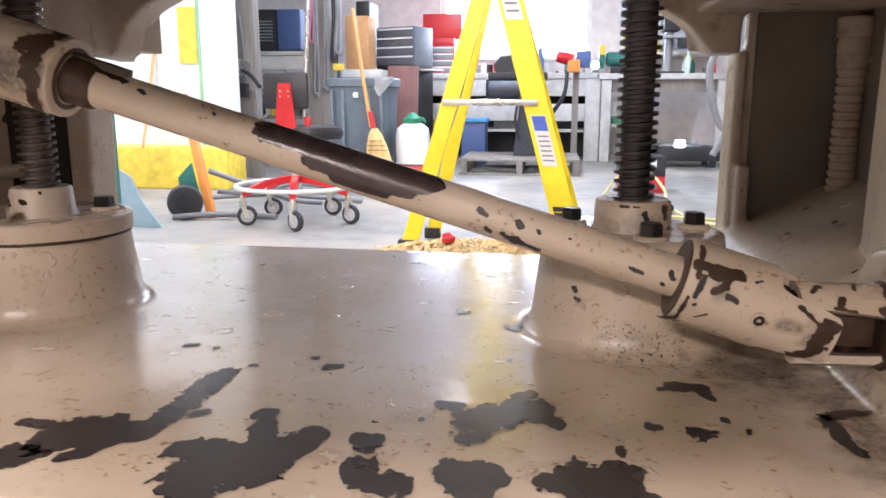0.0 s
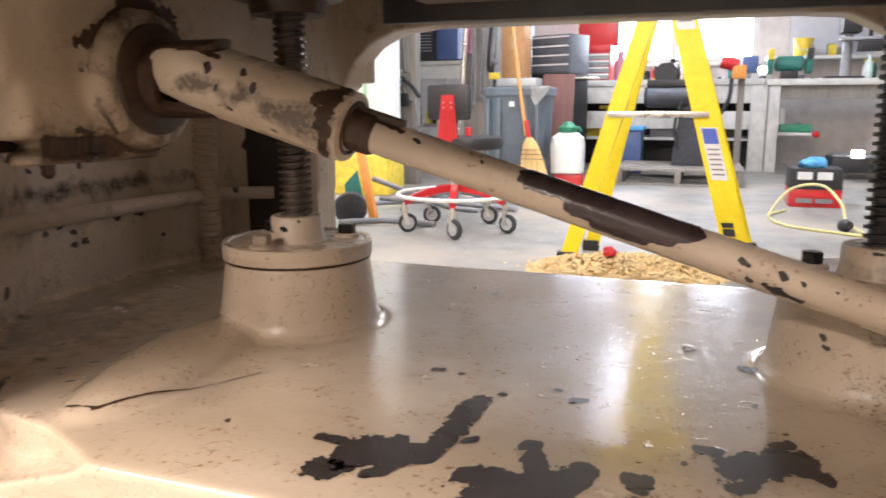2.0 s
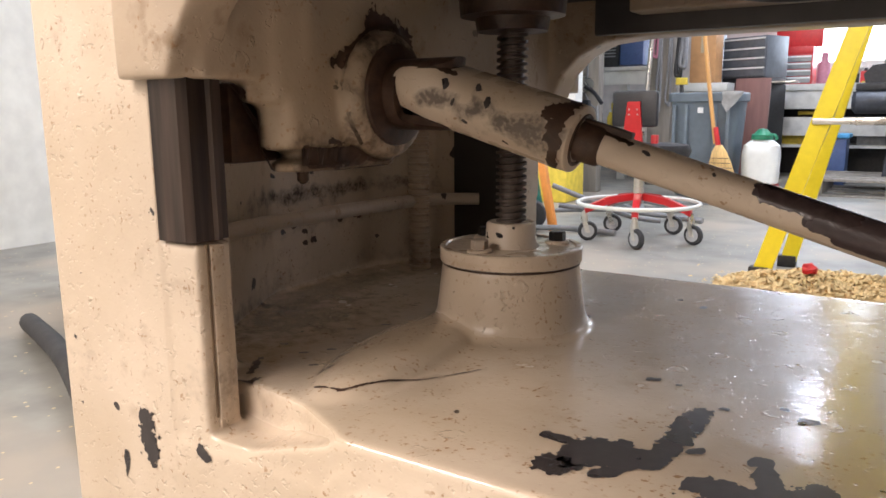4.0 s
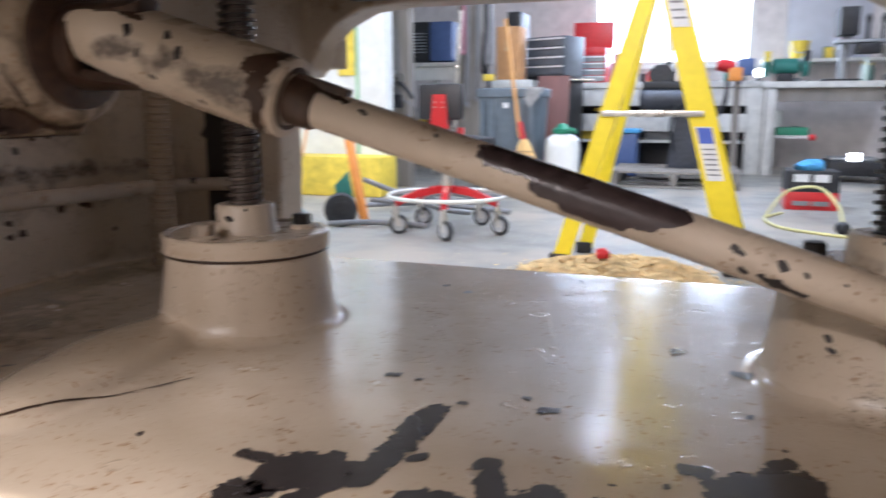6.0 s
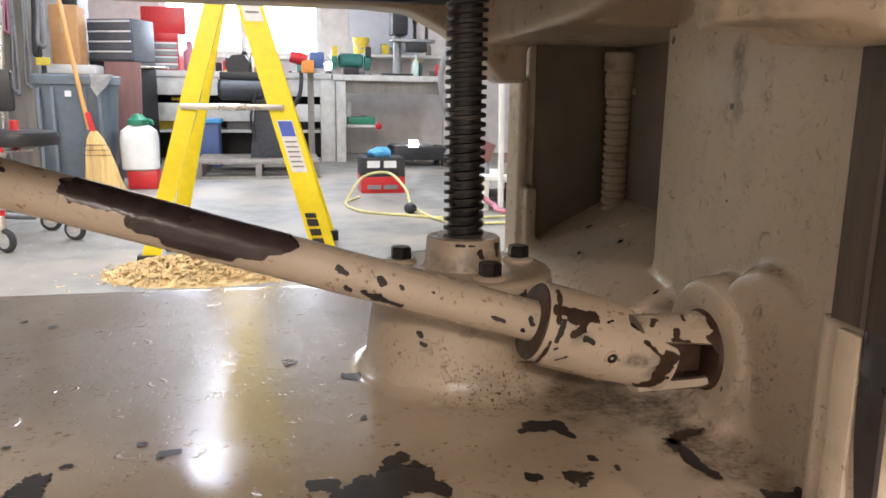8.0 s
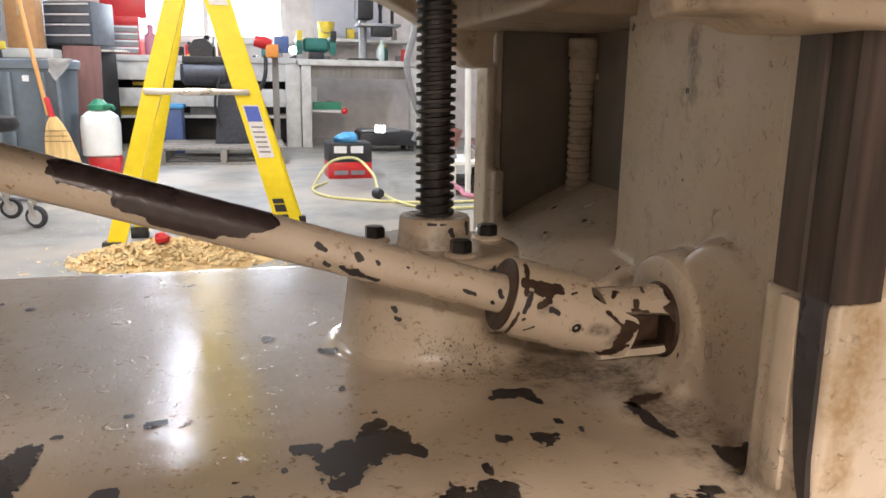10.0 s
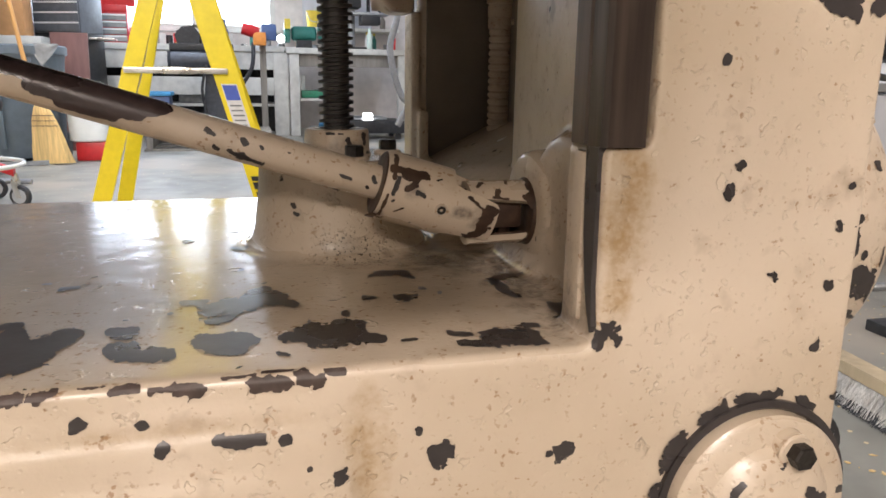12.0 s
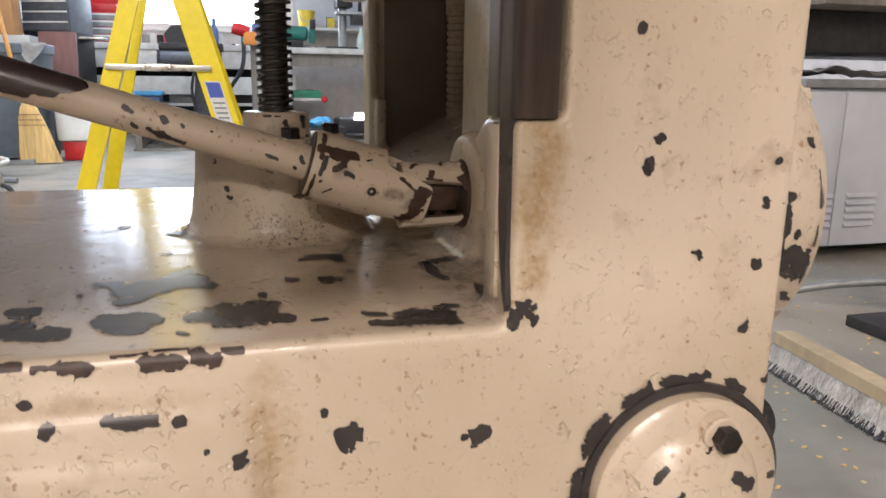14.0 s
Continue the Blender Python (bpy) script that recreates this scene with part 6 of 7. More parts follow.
part("body", T([(0.911, 0.03), (1.06, 0.03), (1.09, 0.014), (1.13, 0.014)], (1.53, 7.9, 0), seg=16), material("pale_green_glass", (0.50, 0.62, 0.56), 0.25), gb)
pp = thing("paper_roll", "white paper roll standing on the low shelf", "paper roll")
part("roll", T([(0.391, 0.05), (0.63, 0.05)], (0.80, 8.1, 0), seg=20), M_WHITE, pp)
gt = thing("green_tray", "green plastic tray on the low shelf", "tray")
part("tray", B(0.80, 1.10, 7.98, 8.2, 0.391, 0.47, 0.01), M_GREEN, gt)
part("knob", T([(0, 0.03), (0.03, 0.035), (0.05, 0.01)], (1.13, 7.96, 0.375), (0, -1, 0), 14), M_RED, b2, "red knob at the shelf end")

# tool chests
def chest(name, x0, x1, y0, y1, z0, z1, rows, mat, face, label):
    c = thing(name, label, "tool chest")
    part("body", B(x0, x1, y0, y1, z0, z1, 0.006), mat, c)
    h = (z1 - z0 - 0.02) / rows
    for k in range(rows):
        z = z0 + 0.01 + h * k
        dr = part("drawer", B(x0 + 0.012, x1 - 0.012, y0 - 0.012, y0 - 0.001, z + 0.004, z + h - 0.004, 0.003), face, c)
        part("pull", B(x0 + 0.012, x1 - 0.012, y0 - 0.022, y0 - 0.013, z + h - 0.022, z + h - 0.007), M_LABEL, dr, smooth=False)
    return c


red_chest = chest("red_tool_chest", -1.30, -0.90, 8.0, 8.35, 0.921, 1.215, 4, M_RED, M_GREYMETAL, "red tool chest with grey drawers on the bench")
part("top_tray", B(-1.30, -0.90, 8.0, 8.35, 1.216, 1.29, 0.004), M_RED, red_chest)
part("lid", B(-1.30, -0.86, 8.33, 8.36, 1.30, 1.58, 0.005), M_RED, red_chest, "raised red lid")
M_CHEST = material("dark_grey_chest", (0.15, 0.165, 0.19), 0.4, 0.2, 0.2, 20, 0.1)
gc = chest("grey_tool_chest", -1.64, -1.17, 7.5, 7.84, 0.98, 1.36, 4, M_CHEST, M_CHEST, "dark grey steel tool chest with bright drawer pulls")
part("stand", B(-1.64, -1.17, 7.5, 7.84, 0.0, 0.978, 0.004), M_BLACKSTEEL, gc)
gc.matrix_world = Matrix.Translation((-1.64, 7.5, 0)) @ Matrix.Rotation(radians(-24), 4, "Z") @ Matrix.Translation((1.64, -7.5, 0))
bx = thing("black_crate", "black crate and papers on top of the tool chest", "crate")
part("crate", B(-1.80, -1.66, 7.3, 7.7, 0.98, 1.60, 0.01), M_BLACKSTEEL, bx)
part("label", B(-1.75, -1.68, 7.292, 7.299, 1.33, 1.38), M_LABEL, bx, smooth=False)
cr = thing("grey_tray", "crumpled grey metal tray on the chest", "tray")
part("tray", B(-1.15, -0.95, 7.3, 7.6, 0.92, 0.94, 0.004, m=None), M_STEEL, cr)
pc = thing("pink_bottle", "pink plastic bottle beside the red chest", "bottle")
part("body", T([(0.921, 0.06), (1.10, 0.06), (1.15, 0.03), (1.22, 0.03)], (-0.80, 8.05, 0), seg=18), M_PINK, pc)

# dark pedestal machine in front of the bench
M_VISE = material("dark_blue_grey_iron", (0.045, 0.05, 0.062), 0.45, 0.2, 0.4, 30, 0.2)
dm = thing("pedestal_vise", "dark steel bench vise on a heavy pedestal", "vise")
part("pedestal", P([(-0.17, 0.145), (0.125, 0.145), (0.10, 0.82), (-0.10, 0.82)], "y", 6.6, 6.9), M_VISE, dm, smooth=False)
part("table", B(-0.40, 0.12, 6.5, 7.0, 0.82, 0.88, 0.01), M_BLACKSTEEL, dm)
part("body", P([(-0.42, 0.815), (0.08, 0.815), (0.06, 0.70), (-0.04, 0.63), (-0.30, 0.66), (-0.40, 0.72)], "y", 6.52, 6.95), M_VISE, dm, smooth=False)
part("drum", T([(0, 0.06), (0.03, 0.095), (0.36, 0.095), (0.40, 0.06), (0.46, 0.055), (0.47, 0.0)], (-0.42, 6.56, 0.735), (1, 0, 0), 24), M_VISE, dm)
part("jaw", P([(-0.34, 0.882), (-0.16, 0.882), (-0.15, 0.96), (-0.20, 1.03), (-0.30, 1.02), (-0.36, 0.95)], "y", 6.6, 6.8), M_BLACKSTEEL, dm, smooth=False)
part("handle", U([(-0.10, 6.48, 0.72), (-0.15, 6.46, 0.5), (-0.12, 6.46, 0.3)], 0.012), M_BLACKSTEEL, dm)
for i, (x, z, mat, kind, lab) in enumerate(((-0.05, 1.05, M_RED, "red_bottle", "red plastic bottle on the vise table"), (-0.12, 1.02, M_STEEL, "steel_can", "shiny steel can on the vise table"), (0.05, 1.0, M_BLUE, "blue_can", "blue spray can on the vise table"))):
    o = thing(kind, lab, "bottle")
    part("body", T([(0.882, 0.035), (z, 0.035), (z + 0.03, 0.018), (z + 0.10, 0.016)], (x, 6.62 + 0.05 * i, 0), seg=16), mat, o)
pw = thing("power_tools", "red and black power tool hanging on a stand by the bench", "power tool")
part("body", T([(0, 0.05), (0.10, 0.06), (0.16, 0.04)], (0.20, 7.2, 1.05), (1, 0, -0.2), 18), M_RED, pw)
part("battery", B(0.30, 0.42, 7.15, 7.28, 0.90, 1.02, 0.012), M_ORANGE, pw)
part("blue_pack", B(0.38, 0.52, 7.2, 7.34, 0.95, 1.10, 0.015), M_BLUE, pw)
part("post", B(0.36, 0.42, 7.3, 7.35, 0.0, 0.95, 0.004), M_OLDWOOD, pw)
part("cord", U([(0.30, 7.2, 0.92), (0.28, 7.15, 0.70), (0.16, 7.15, 0.50), (0.10, 7.15, 0.42)], 0.02), M_BLACK, pw)

# pallet with things
pal = thing("pallet", "weathered wooden pallet lying flat on the floor", "pallet")
for k in range(5):
    part("deck_board", B(-0.62, 0.42, 6.22 + 0.19 * k, 6.34 + 0.19 * k, 0.12, 0.142, 0.002), M_OLDWOOD, pal)
for x in (-0.60, -0.12, 0.36):
    part("stringer", B(x, x + 0.05, 6.22, 7.12, 0.018, 0.119, 0.002), M_OLDWOOD, pal)
for k in range(3):
    part("bottom_board", B(-0.62, 0.42, 6.22 + 0.39 * k, 6.34 + 0.39 * k, 0.0, 0.017, 0.002), M_OLDWOOD, pal)
tote = thing("blue_tote", "blue plastic tote box with a pale lid", "tote")
part("box", B(-0.72, -0.48, 7.2, 7.5, 0.0, 0.42, 0.012), M_BLUE, tote)
part("lid", B(-0.74, -0.46, 7.18, 7.52, 0.421, 0.46, 0.012), M_SKYBLUE, tote)
for i, (x, z0, z1, w, mat, kind, lab) in enumerate(((-1.05, 0.33, 0.42, 0.12, M_YELLOWOLD, "yellow_box", "small yellow box on the bench shelf"), (-0.85, 0.33, 0.40, 0.08, M_GREEN, "green_box", "small green box on the bench shelf"), (-0.30, 0.33, 0.46, 0.16, M_GREYMETAL, "grey_box", "grey metal box on the bench shelf"), (0.25, 0.33, 0.44, 0.14, M_BLACK, "black_box", "black box on the bench shelf"), (-0.9, 0.62, 0.66, 0.10, M_YELLOWOLD, "yellow_drill", "small yellow tool in the bench gap"))):
    o = thing(kind, lab, "box")
    part("body", B(x - w, x + w, 8.0, 8.2, z0 + 0.001, z1, 0.01), mat, o)

# red and black tool carton, with a blue rag
tb = thing("tool_carton", "red and black tool carton standing on the floor", "carton")
part("carton", B(0.66, 0.975, 5.15, 5.45, 0, 0.118, 0.003), M_RED, tb)
part("black_half", B(0.66, 0.975, 5.15, 5.45, 0.1185, 0.255, 0.003), M_RUBBER, tb, "black upper half of the carton")
for x in (0.70, 0.82):
    part("print_block", B(x, x + 0.09, 5.134, 5.139, 0.185, 0.235), M_LABEL, tb, smooth=False)
    part("print_bar", B(x, x + 0.10, 5.134, 5.139, 0.03, 0.06), M_CABLE, tb, smooth=False)
rg = thing("blue_rag", "crumpled light blue rag on the carton", "rag")
bm = bmesh.new()
bmesh.ops.create_icosphere(bm, subdivisions=3, radius=0.085, matrix=Matrix.Translation((0.80, 5.25, 0.285)) @ Matrix.Diagonal((1, 0.8, 0.4, 1)))
for v in bm.verts:
    v.co += Vector((noise.noise(v.co * 22), noise.noise(v.co * 22 + Vector((7, 0, 0))), noise.noise(v.co * 25))) * 0.03
part("cloth", bm, M_SKYBLUE, rg)

# yellow cord with plug
cd = thing("extension_cord", "yellow extension cord looped on the concrete floor", "cord")
part("cord", U([(0.62, 4.9, 0.008), (0.50, 4.6, 0.008), (0.56, 4.25, 0.008), (0.80, 4.05, 0.008), (1.0, 3.95, 0.008), (1.2, 3.9, 0.01), (1.5, 3.95, 0.01)], 0.0085), M_HOSE, cd)
part("cord_loop", U([(0.50, 4.62, 0.01), (0.62, 4.72, 0.16), (0.78, 4.62, 0.20), (0.86, 4.4, 0.12), (0.88, 4.2, 0.03), (1.02, 3.75, 0.012), (1.4, 3.7, 0.012)], 0.0085), M_HOSE, cd)
part("plug", T([(0, 0.03), (0.03, 0.035), (0.06, 0.022)], (0.84, 4.18, 0.03), (0.3, -0.6, 0.1), 18), M_BLACK, cd)
pin = thing("red_hose", "pinkish red hose lying on the floor", "hose")
part("hose", U([(1.30, 4.15, 0.09), (1.36, 4.12, 0.05), (1.42, 4.05, 0.02), (1.9, 3.95, 0.016)], 0.016), M_PINK, pin)

# cluttered machine table by the right wall
sh = thing("machine_stand", "dark machine stand with a pale top by the wall", "stand")
part("top", B(1.20, 1.78, 7.25, 7.75, 0.06, 0.19, 0.01), M_BLACKSTEEL, sh)
for x in (1.22, 1.70):
    for y in (7.28, 7.68):
        part("leg", B(x, x + 0.05, y, y + 0.05, 0, 0.059, 0.003), M_BLACKSTEEL, sh)
part("machine", B(1.22, 1.62, 7.35, 7.7, 0.192, 0.215, 0.006), M_GREYMETAL, sh)
wl = thing("white_light", "small glaring white lamp on the machine stand", "lamp")
part("lamp", B(1.36, 1.46, 7.30, 7.34, 0.1905, 0.262, 0.012), M_LAMPGLOW, wl)
ct = thing("tool_cart", "low pale steel cart with a dark shelf", "cart")
part("top", B(1.30, 2.1, 4.2, 4.7, 0.19, 0.215, 0.004), M_WHITE, ct)
part("shelf", B(1.32, 2.08, 4.22, 4.68, 0.06, 0.08, 0.004), M_BLACKSTEEL, ct)
for x in (1.32, 2.03):
    for y in (4.22, 4.63):
        part("leg", B(x, x + 0.035, y, y + 0.035, 0, 0.189, 0.003), M_WHITE, ct)
wp = thing("white_pipe", "white plastic pipe standing beside the cart", "pipe")
part("pipe", U([(1.415, 4.16, 0.0), (1.40, 4.17, 1.0)], 0.018), M_WHITE, wp)
for k, pts in enumerate(([(1.25, 4.7, 2.998), (1.22, 4.7, 1.8), (1.20, 4.7, 1.1), (1.14, 4.7, 0.8), (1.22, 4.7, 0.5), (1.32, 4.7, 0.46)], [(1.30, 4.75, 2.998), (1.32, 4.75, 1.8), (1.34, 4.75, 1.1), (1.38, 4.75, 0.75), (1.30, 4.75, 0.5), (1.2, 4.75, 0.3)])):
    o = thing("flexible_conduit", "grey flexible conduit hanging down", "conduit", "flexible conduits")
    part("conduit", U(pts, 0.022), M_CABLE, o)
lt = thing("leaning_boards", "red-brown board leaning by the cart", "board")
part("board", B(-0.05, 0.05, 0, 0.02, 0, 0.42, 0.003, m=pose(1.36, 4.75, 0.0, -8, 22, 0)), M_BROWN, lt)
col = thing("grey_upright", "grey painted steel upright near the bench", "post")
part("upright", B(1.86, 1.98, 7.2, 7.32, 0, 2.998, 0.006), M_GREYMETAL, col)

# ---- beside the machine, on the right: cabinet, shelf, push broom, stand ----
cab = thing("steel_cabinet", "light grey steel cabinet with louvred doors", "cabinet")
part("body", B(2.06, 3.1, 1.80, 2.4, 0.045, 0.60, 0.008), M_CABINET, cab)
for x0, x1 in ((2.065, 2.225), (2.23, 3.08)):
    dr = part("door", B(x0, x1, 1.785, 1.799, 0.050, 0.59, 0.004), M_CABINET, cab)
    for k in range(5):
        a = x1 - 0.10 if x0 < 2.1 else x0 + 0.045
        part("louvre", P([(1.784, 0.118 + 0.026 * k), (1.772, 0.122 + 0.026 * k), (1.784, 0.136 + 0.026 * k)], "x", a, a + (0.09 if x0 < 2.1 else 0.125)), M_CABINET, dr, smooth=False)
# black set-back base stands in for the shadow beneath the cabinet
part("shadow_plinth", B(2.08, 3.08, 1.95, 2.38, 0.0, 0.044), M_BLACKSTEEL, cab, smooth=False)
part("top_edge", B(2.04, 3.12, 1.77, 2.42, 0.601, 0.63, 0.006), M_GREYMETAL, cab)
rag = thing("grey_rag", "crumpled grey rag and foil on the cabinet", "rag")
bm = bmesh.new()
bmesh.ops.create_grid(bm, x_segments=30, y_segments=14, size=1, matrix=Matrix.Translation((2.5, 1.95, 0.65)) @ Matrix.Diagonal((0.5, 0.16, 1, 1)))
for v in bm.verts:
    v.co.z += 0.03 * noise.noise(v.co * 9) + 0.02 * noise.noise(v.co * 25) + 0.005
part("cloth", bm, M_CLOTHGREY, rag)
mc = thing("machine_bed", "dark machine hanging over the cabinet, wooden board on top", "machine")
part("body", B(2.08, 3.2, 1.86, 2.5, 0.72, 0.86, 0.01), M_BLACKSTEEL, mc)
part("board", B(2.02, 3.2, 1.70, 2.5, 0.861, 0.95, 0.008), M_OLDWOOD, mc)
for x in (2.12, 3.08):
    part("bracket", B(x, x + 0.05, 2.42, 2.48, 0.631, 0.719), M_BLACKSTEEL, mc, smooth=False)
pb = thing("push_broom", "wide push broom with pale bristles lying against the machine", "push broom")
a, c = Vector((1.362, 0.954, 0.0665)), Vector((1.332, 0.587, 0.0665))
d = (c - a).normalized()
s = Vector((-d.y, d.x, 0))
bm = bmesh.new()
grid_skin(bm, [[p + s * w + Vector((0, 0, h)) for w, h in ((-0.022, -0.014), (0.022, -0.014), (0.022, 0.012), (-0.022, 0.012))] for p in (a, c)])
bmesh.ops.recalc_face_normals(bm, faces=bm.faces)
part("block", bm, M_PLYWOOD, pb, smooth=False)
bm = bmesh.new()
rnd = random.Random(2)
for k in range(5200):
    p = a + d * rnd.uniform(0, (c - a).length) + s * rnd.uniform(-0.020, 0.020) + Vector((0, 0, -0.014))
    q = p + Vector((rnd.uniform(-0.012, 0.012), rnd.uniform(-0.012, 0.012), -0.048)) - s * 0.022
    w = d * 0.0007
    bm.faces.new([bm.verts.new(v) for v in (p - w, p + w, q + w, q - w)])
part("bristles", bm, M_BRISTLE, pb, "pale worn bristles")
# black lower row: dark bristle ends and the broom's own shadow in one colour
bm = bmesh.new()
for k in range(2600):
    p = a + d * rnd.uniform(0, (c - a).length) - s * rnd.uniform(0.010, 0.040) + Vector((0, 0, -0.050))
    q = p + Vector((rnd.uniform(-0.010, 0.010), rnd.uniform(-0.010, 0.010), -0.0155)) - s * 0.010
    w = d * 0.0009
    bm.faces.new([bm.verts.new(v) for v in (p - w, p + w, q + w, q - w)])
part("under_bristles", bm, M_RUBBER, pb, "dark bristle ends together with the shadow under the broom")
part("handle", U([(1.334, 0.61, 0.072), (1.75, 0.42, 0.45), (2.05, 0.30, 0.80)], 0.013), M_HANDLE, pb)
sd = thing("pipe_stand", "grey roller stand with a rusty pipe upright", "stand")
part("foot", B(1.72, 2.0, 1.00, 1.15, 0.0, 0.03, 0.004), M_BLACKSTEEL, sd)
part("socket", T([(0.03, 0.035), (0.14, 0.032)], (1.90, 1.07, 0), seg=20), M_GREYMETAL, sd)
part("upright", T([(0.14, 0.026), (0.7, 0.026)], (1.90, 1.07, 0), seg=20), M_BROWN, sd)
part("brace", U([(1.52, 1.35, 0.014), (1.72, 1.25, 0.08), (1.90, 1.09, 0.13)], 0.012), M_GREYMETAL, sd)

rnd = random.Random(31)
bm = bmesh.new()
for _ in range(420):
    x, y, r = rnd.uniform(0.75, 2.0), rnd.uniform(-0.2, 1.7), rnd.uniform(0.001, 0.004) * rnd.uniform(0.5, 1.3)
    a, h = rnd.uniform(0, 6.28), rnd.uniform(0.001, 0.004)
    ring = [(x + r * math.cos(a + k * 1.57) * (1.8 if k % 2 else 0.8), y + r * math.sin(a + k * 1.57) * (1.8 if k % 2 else 0.8)) for k in range(4)]
    lo, hi = [bm.verts.new((*p, 0.0005)) for p in ring], [bm.verts.new((*p, h)) for p in ring]
    bm.faces.new(hi)
    for k in range(4):
        bm.faces.new((lo[k], lo[(k + 1) % 4], hi[(k + 1) % 4], hi[k]))
tagged(part("floor_crumbs", bm, M_SAWDUST, smooth=False), "scattered pale wood crumbs on the concrete floor", "wood crumbs", kind="stuff")

# ---- beside the machine, on the left: hoses and boards ----
for i, pts in enumerate(([(-2.4, 1.1, 0.10), (-1.8, 0.95, 0.12), (-1.2, 0.9, 0.10)], [(-2.3, 0.9, 0.03), (-1.8, 0.72, 0.05), (-1.3, 0.5, 0.03)], [(-2.4, 1.3, 0.2), (-1.9, 1.2, 0.22), (-1.3, 1.1, 0.2)])):
    o = thing("thick_hose", "thick black hose on the floor beside the machine", "hose", "thick hoses")
    part("hose", U(pts, 0.03), M_RUBBER, o)
lo = thing("low_shelf", "low cluttered shelf with pale wooden boards", "shelf")
part("board", B(-2.6, -1.45, 1.25, 1.75, 0.26, 0.30, 0.004), M_PLYWOOD, lo)
for x in (-2.55, -1.55):
    part("leg", B(x, x + 0.06, 1.3, 1.7, 0, 0.259, 0.003), M_OLDWOOD, lo)
wb = thing("white_bucket", "white plastic bucket on the low shelf", "bucket")
part("body", T([(0.301, 0.12), (0.58, 0.14), (0.59, 0.145), (0.60, 0.14)], (-1.72, 1.5, 0), seg=28), M_JUG, wb)
tl = thing("teal_box", "teal box with a yellow lid on the shelf", "box")
part("box", B(-1.75, -1.40, 2.0, 2.3, 0.0, 0.72, 0.01), M_TEAL, tl)
part("lid", B(-1.76, -1.39, 1.99, 2.31, 0.721, 0.77, 0.01), M_YELLOWOLD, tl)

# ---- the clutter on benches and shelves ----
def bottle(x, y, z, r, h, mat, cap):
    o = thing("bottle", "small workshop bottle standing among the clutter", "bottle", "bench bottles")
    part("body", T([(0.0, r * 0.95), (0.004, r), (h * 0.62, r), (h * 0.78, r * 0.45), (h * 0.86, r * 0.42)], (x, y, z + 0.001), seg=16), mat, o)
    part("cap", T([(h * 0.86, r * 0.5), (h, r * 0.48), (h * 1.005, r * 0.2)], (x, y, z + 0.001), seg=14), cap, o)


def can(x, y, z, r, h, mat):
    o = thing("tin_can", "dented paint tin on the bench clutter", "can", "bench tins")
    part("body", T([(0, r), (0.004, r * 1.03), (0.008, r), (h - 0.008, r), (h - 0.004, r * 1.03), (h, r), (h, r * 0.9), (h - 0.006, r * 0.88), (h - 0.006, 0)], (x, y, z + 0.001), seg=18), mat, o)


def carton(x, y, z, w, d, h, mat, turn_by):
    o = thing("small_box", "small worn box on the bench clutter", "box", "bench boxes")
    m = pose(x, y, z + 0.001, 0, 0, turn_by)
    part("body", B(-w / 2, w / 2, -d / 2, d / 2, 0, h, 0.004, m=m), mat, o)
    part("flap", B(-w / 2 - 0.002, w / 2 + 0.002, -d / 2 - 0.002, 0, h + 0.0005, h + 0.004, m=m), mat, o, smooth=False)


def hand_tool(x, y, z, l, mat, turn_by):
    o = thing("hand_tool", "hand tool lying on the bench", "tool", "bench tools")
    m = pose(x, y, z + 0.012, 0, 0, turn_by)
    part("grip", T([(0, 0.006), (0.01, 0.012), (l * 0.4, 0.011), (l * 0.45, 0.006)], m @ Vector((0, 0, 0)), m.to_3x3() @ Vector((1, 0, 0)), 10), mat, o)
    part("shank", T([(l * 0.44, 0.004), (l, 0.004), (l, 0.0)], m @ Vector((0, 0, 0)), m.to_3x3() @ Vector((1, 0, 0)), 8), M_STEEL, o)


rnd = random.Random(21)
paints = (M_BLACKSTEEL, M_GREYMETAL, M_RED, M_BLUE, M_JUG, M_YELLOWOLD, M_CARD, M_BENCH, M_TEAL, M_OLDWOOD, M_BLACK, M_CABLE)
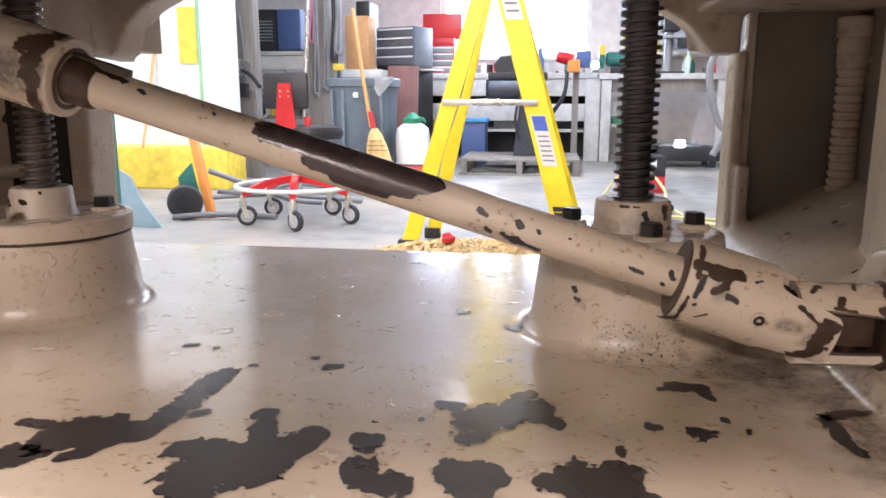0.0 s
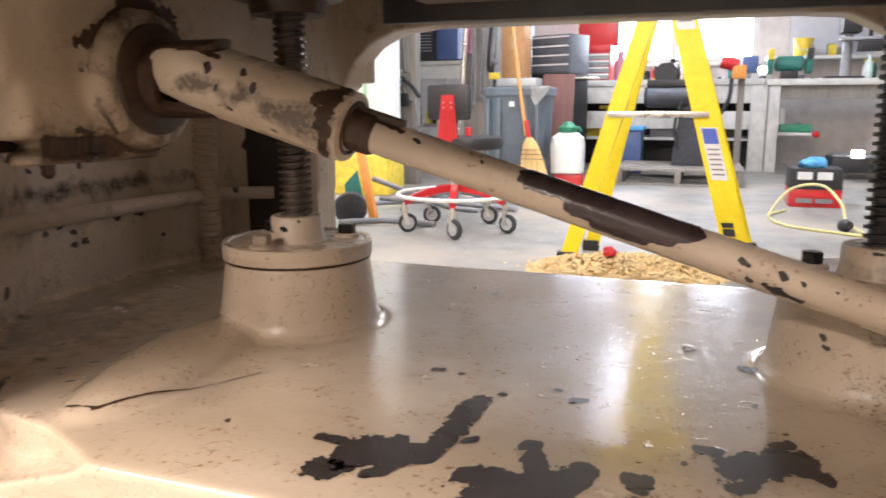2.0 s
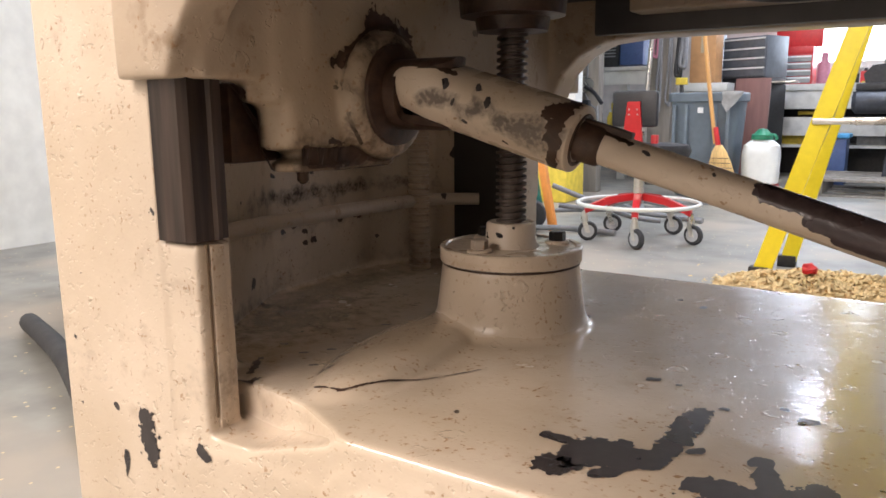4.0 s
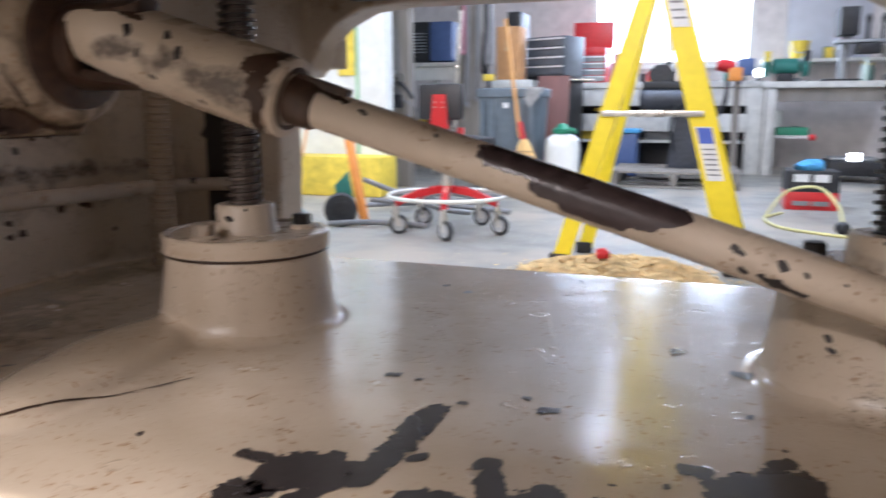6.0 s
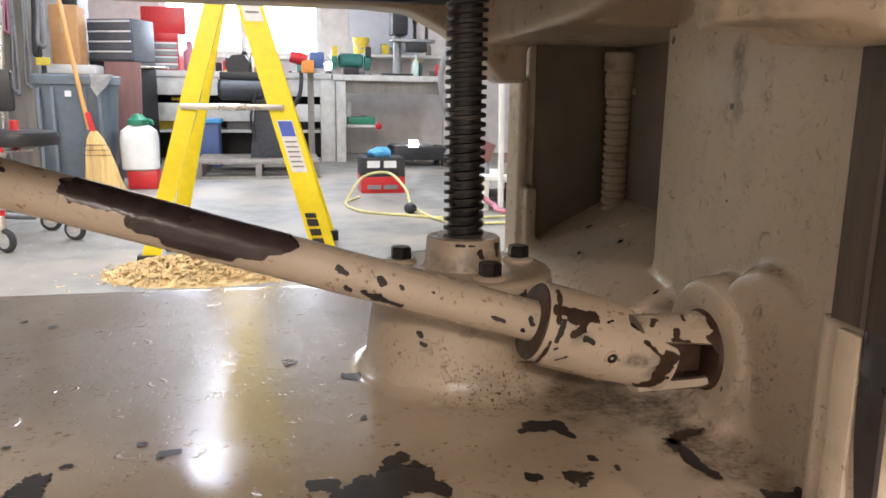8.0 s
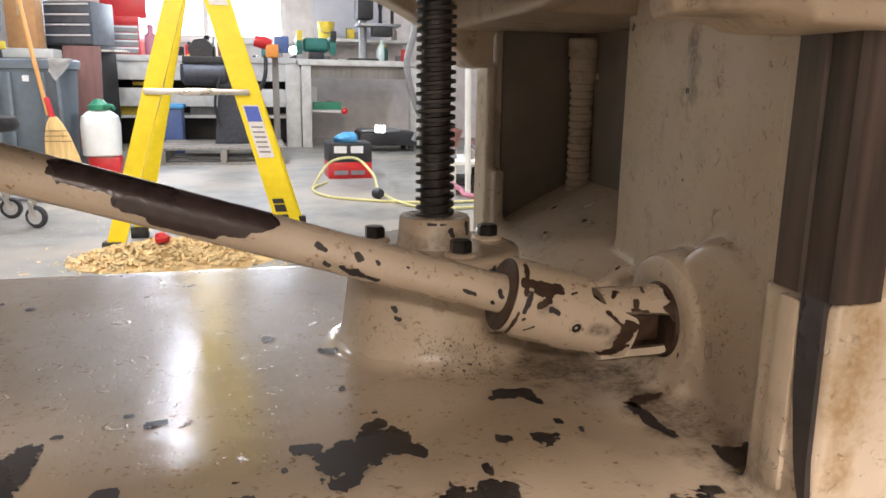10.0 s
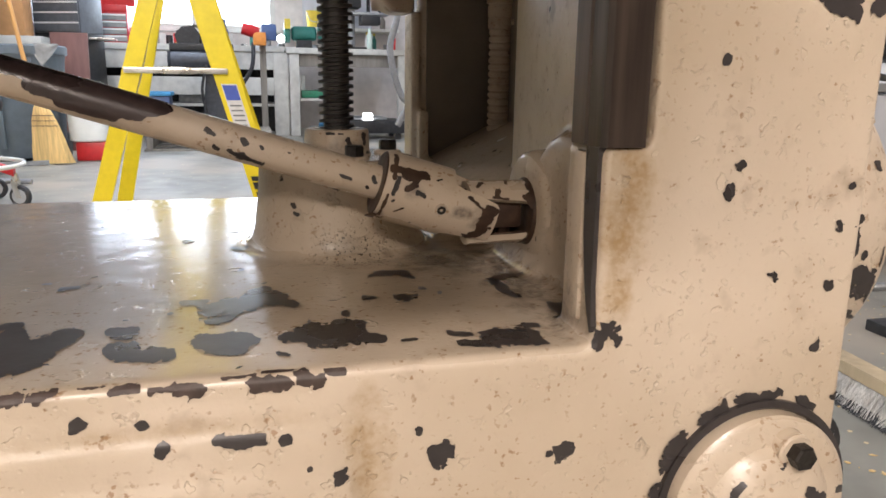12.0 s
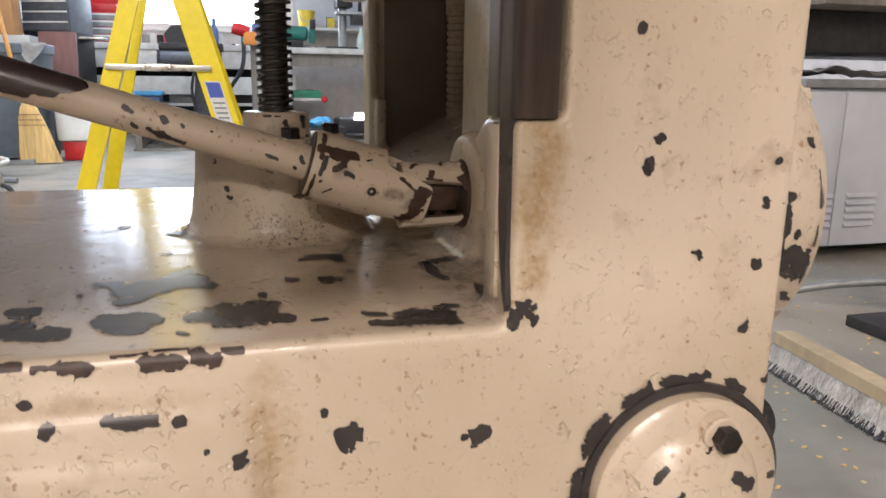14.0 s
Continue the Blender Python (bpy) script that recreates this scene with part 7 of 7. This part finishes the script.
# (x from, x to, y from, y to, support height, how many, tallest)
for x0, x1, y0, y1, z, count, tall in (
        (-0.66, 0.55, 8.05, 8.6, 0.921, 17, 0.20), (-1.7, -1.36, 8.0, 8.5, 0.921, 4, 0.2), (-1.75, -1.15, 8.0, 8.4, 0.331, 5, 0.2), (-0.2, 0.5, 8.22, 8.42, 0.331, 6, 0.2),
        (0.75, 1.12, 8.2, 8.5, 0.911, 4, 0.12), (1.5, 1.9, 8.2, 8.5, 0.911, 4, 0.2), (1.2, 1.9, 8.7, 9.0, 1.169, 6, 0.22), (0.72, 1.1, 8.25, 8.45, 0.391, 3, 0.2),
        (-0.36, 0.08, 6.78, 6.95, 0.881, 5, 0.14), (-2.9, -2.2, 7.0, 7.4, 0.481, 9, 0.30), (1.36, 2.0, 4.3, 4.6, 0.216, 4, 0.15), (1.36, 1.95, 4.3, 4.6, 0.081, 3, 0.08)):
    spots = []
    for k in range(count):
        for _ in range(30):
            x, y = rnd.uniform(x0, x1), rnd.uniform(y0, y1)
            if all((x - a) ** 2 + (y - b) ** 2 > 0.0115 for a, b in spots):
                break
        else:
            continue
        spots.append((x, y))
        mat, kind, h = rnd.choice(paints), rnd.random(), rnd.uniform(0.5, 1) * tall
        if kind < 0.3:
            bottle(x, y, z, rnd.uniform(0.024, 0.036), h, mat, rnd.choice((M_RED, M_BLACK, M_YELLOWOLD, M_WHITE)))
        elif kind < 0.5:
            can(x, y, z, rnd.uniform(0.03, 0.044), h * 0.7, mat)
        elif kind < 0.8:
            carton(x, y, z, rnd.uniform(0.06, 0.088), rnd.uniform(0.05, 0.066), h * 0.7, mat, rnd.uniform(-20, 20))
        else:
            hand_tool(x - 0.03, y, z, 0.075, rnd.choice((M_RED, M_BLACK, M_YELLOWOLD, M_ORANGE)), rnd.uniform(-40, 40))
# grey panel on the wall over the side bench
gp = thing("wall_panel", "pale grey painted panel fixed to the wall", "panel")
part("panel", B(0.92, 1.75, 9.06, 9.098, 1.17, 2.2, 0.004), M_CABINET, gp)
# blue dustpan-like sheet and thin pole by the white partition
bs = thing("blue_sheet", "pale blue plastic sheet propped against the kerb block", "sheet")
part("sheet", P([(-2.02, 0.0), (-1.80, 0.0), (-1.90, 0.14), (-1.95, 0.26), (-2.02, 0.30)], "y", 3.28, 3.29), material("pale_blue_plastic", (0.30, 0.44, 0.52), 0.5), bs, smooth=False)
tp = thing("thin_pole", "thin wooden pole leaning on the partition", "pole")
part("pole", U([(-2.77, 4.84, 0.301), (-2.79, 5.0, 0.6), (-2.82, 5.182, 1.0)], 0.011), M_HANDLE, tp)
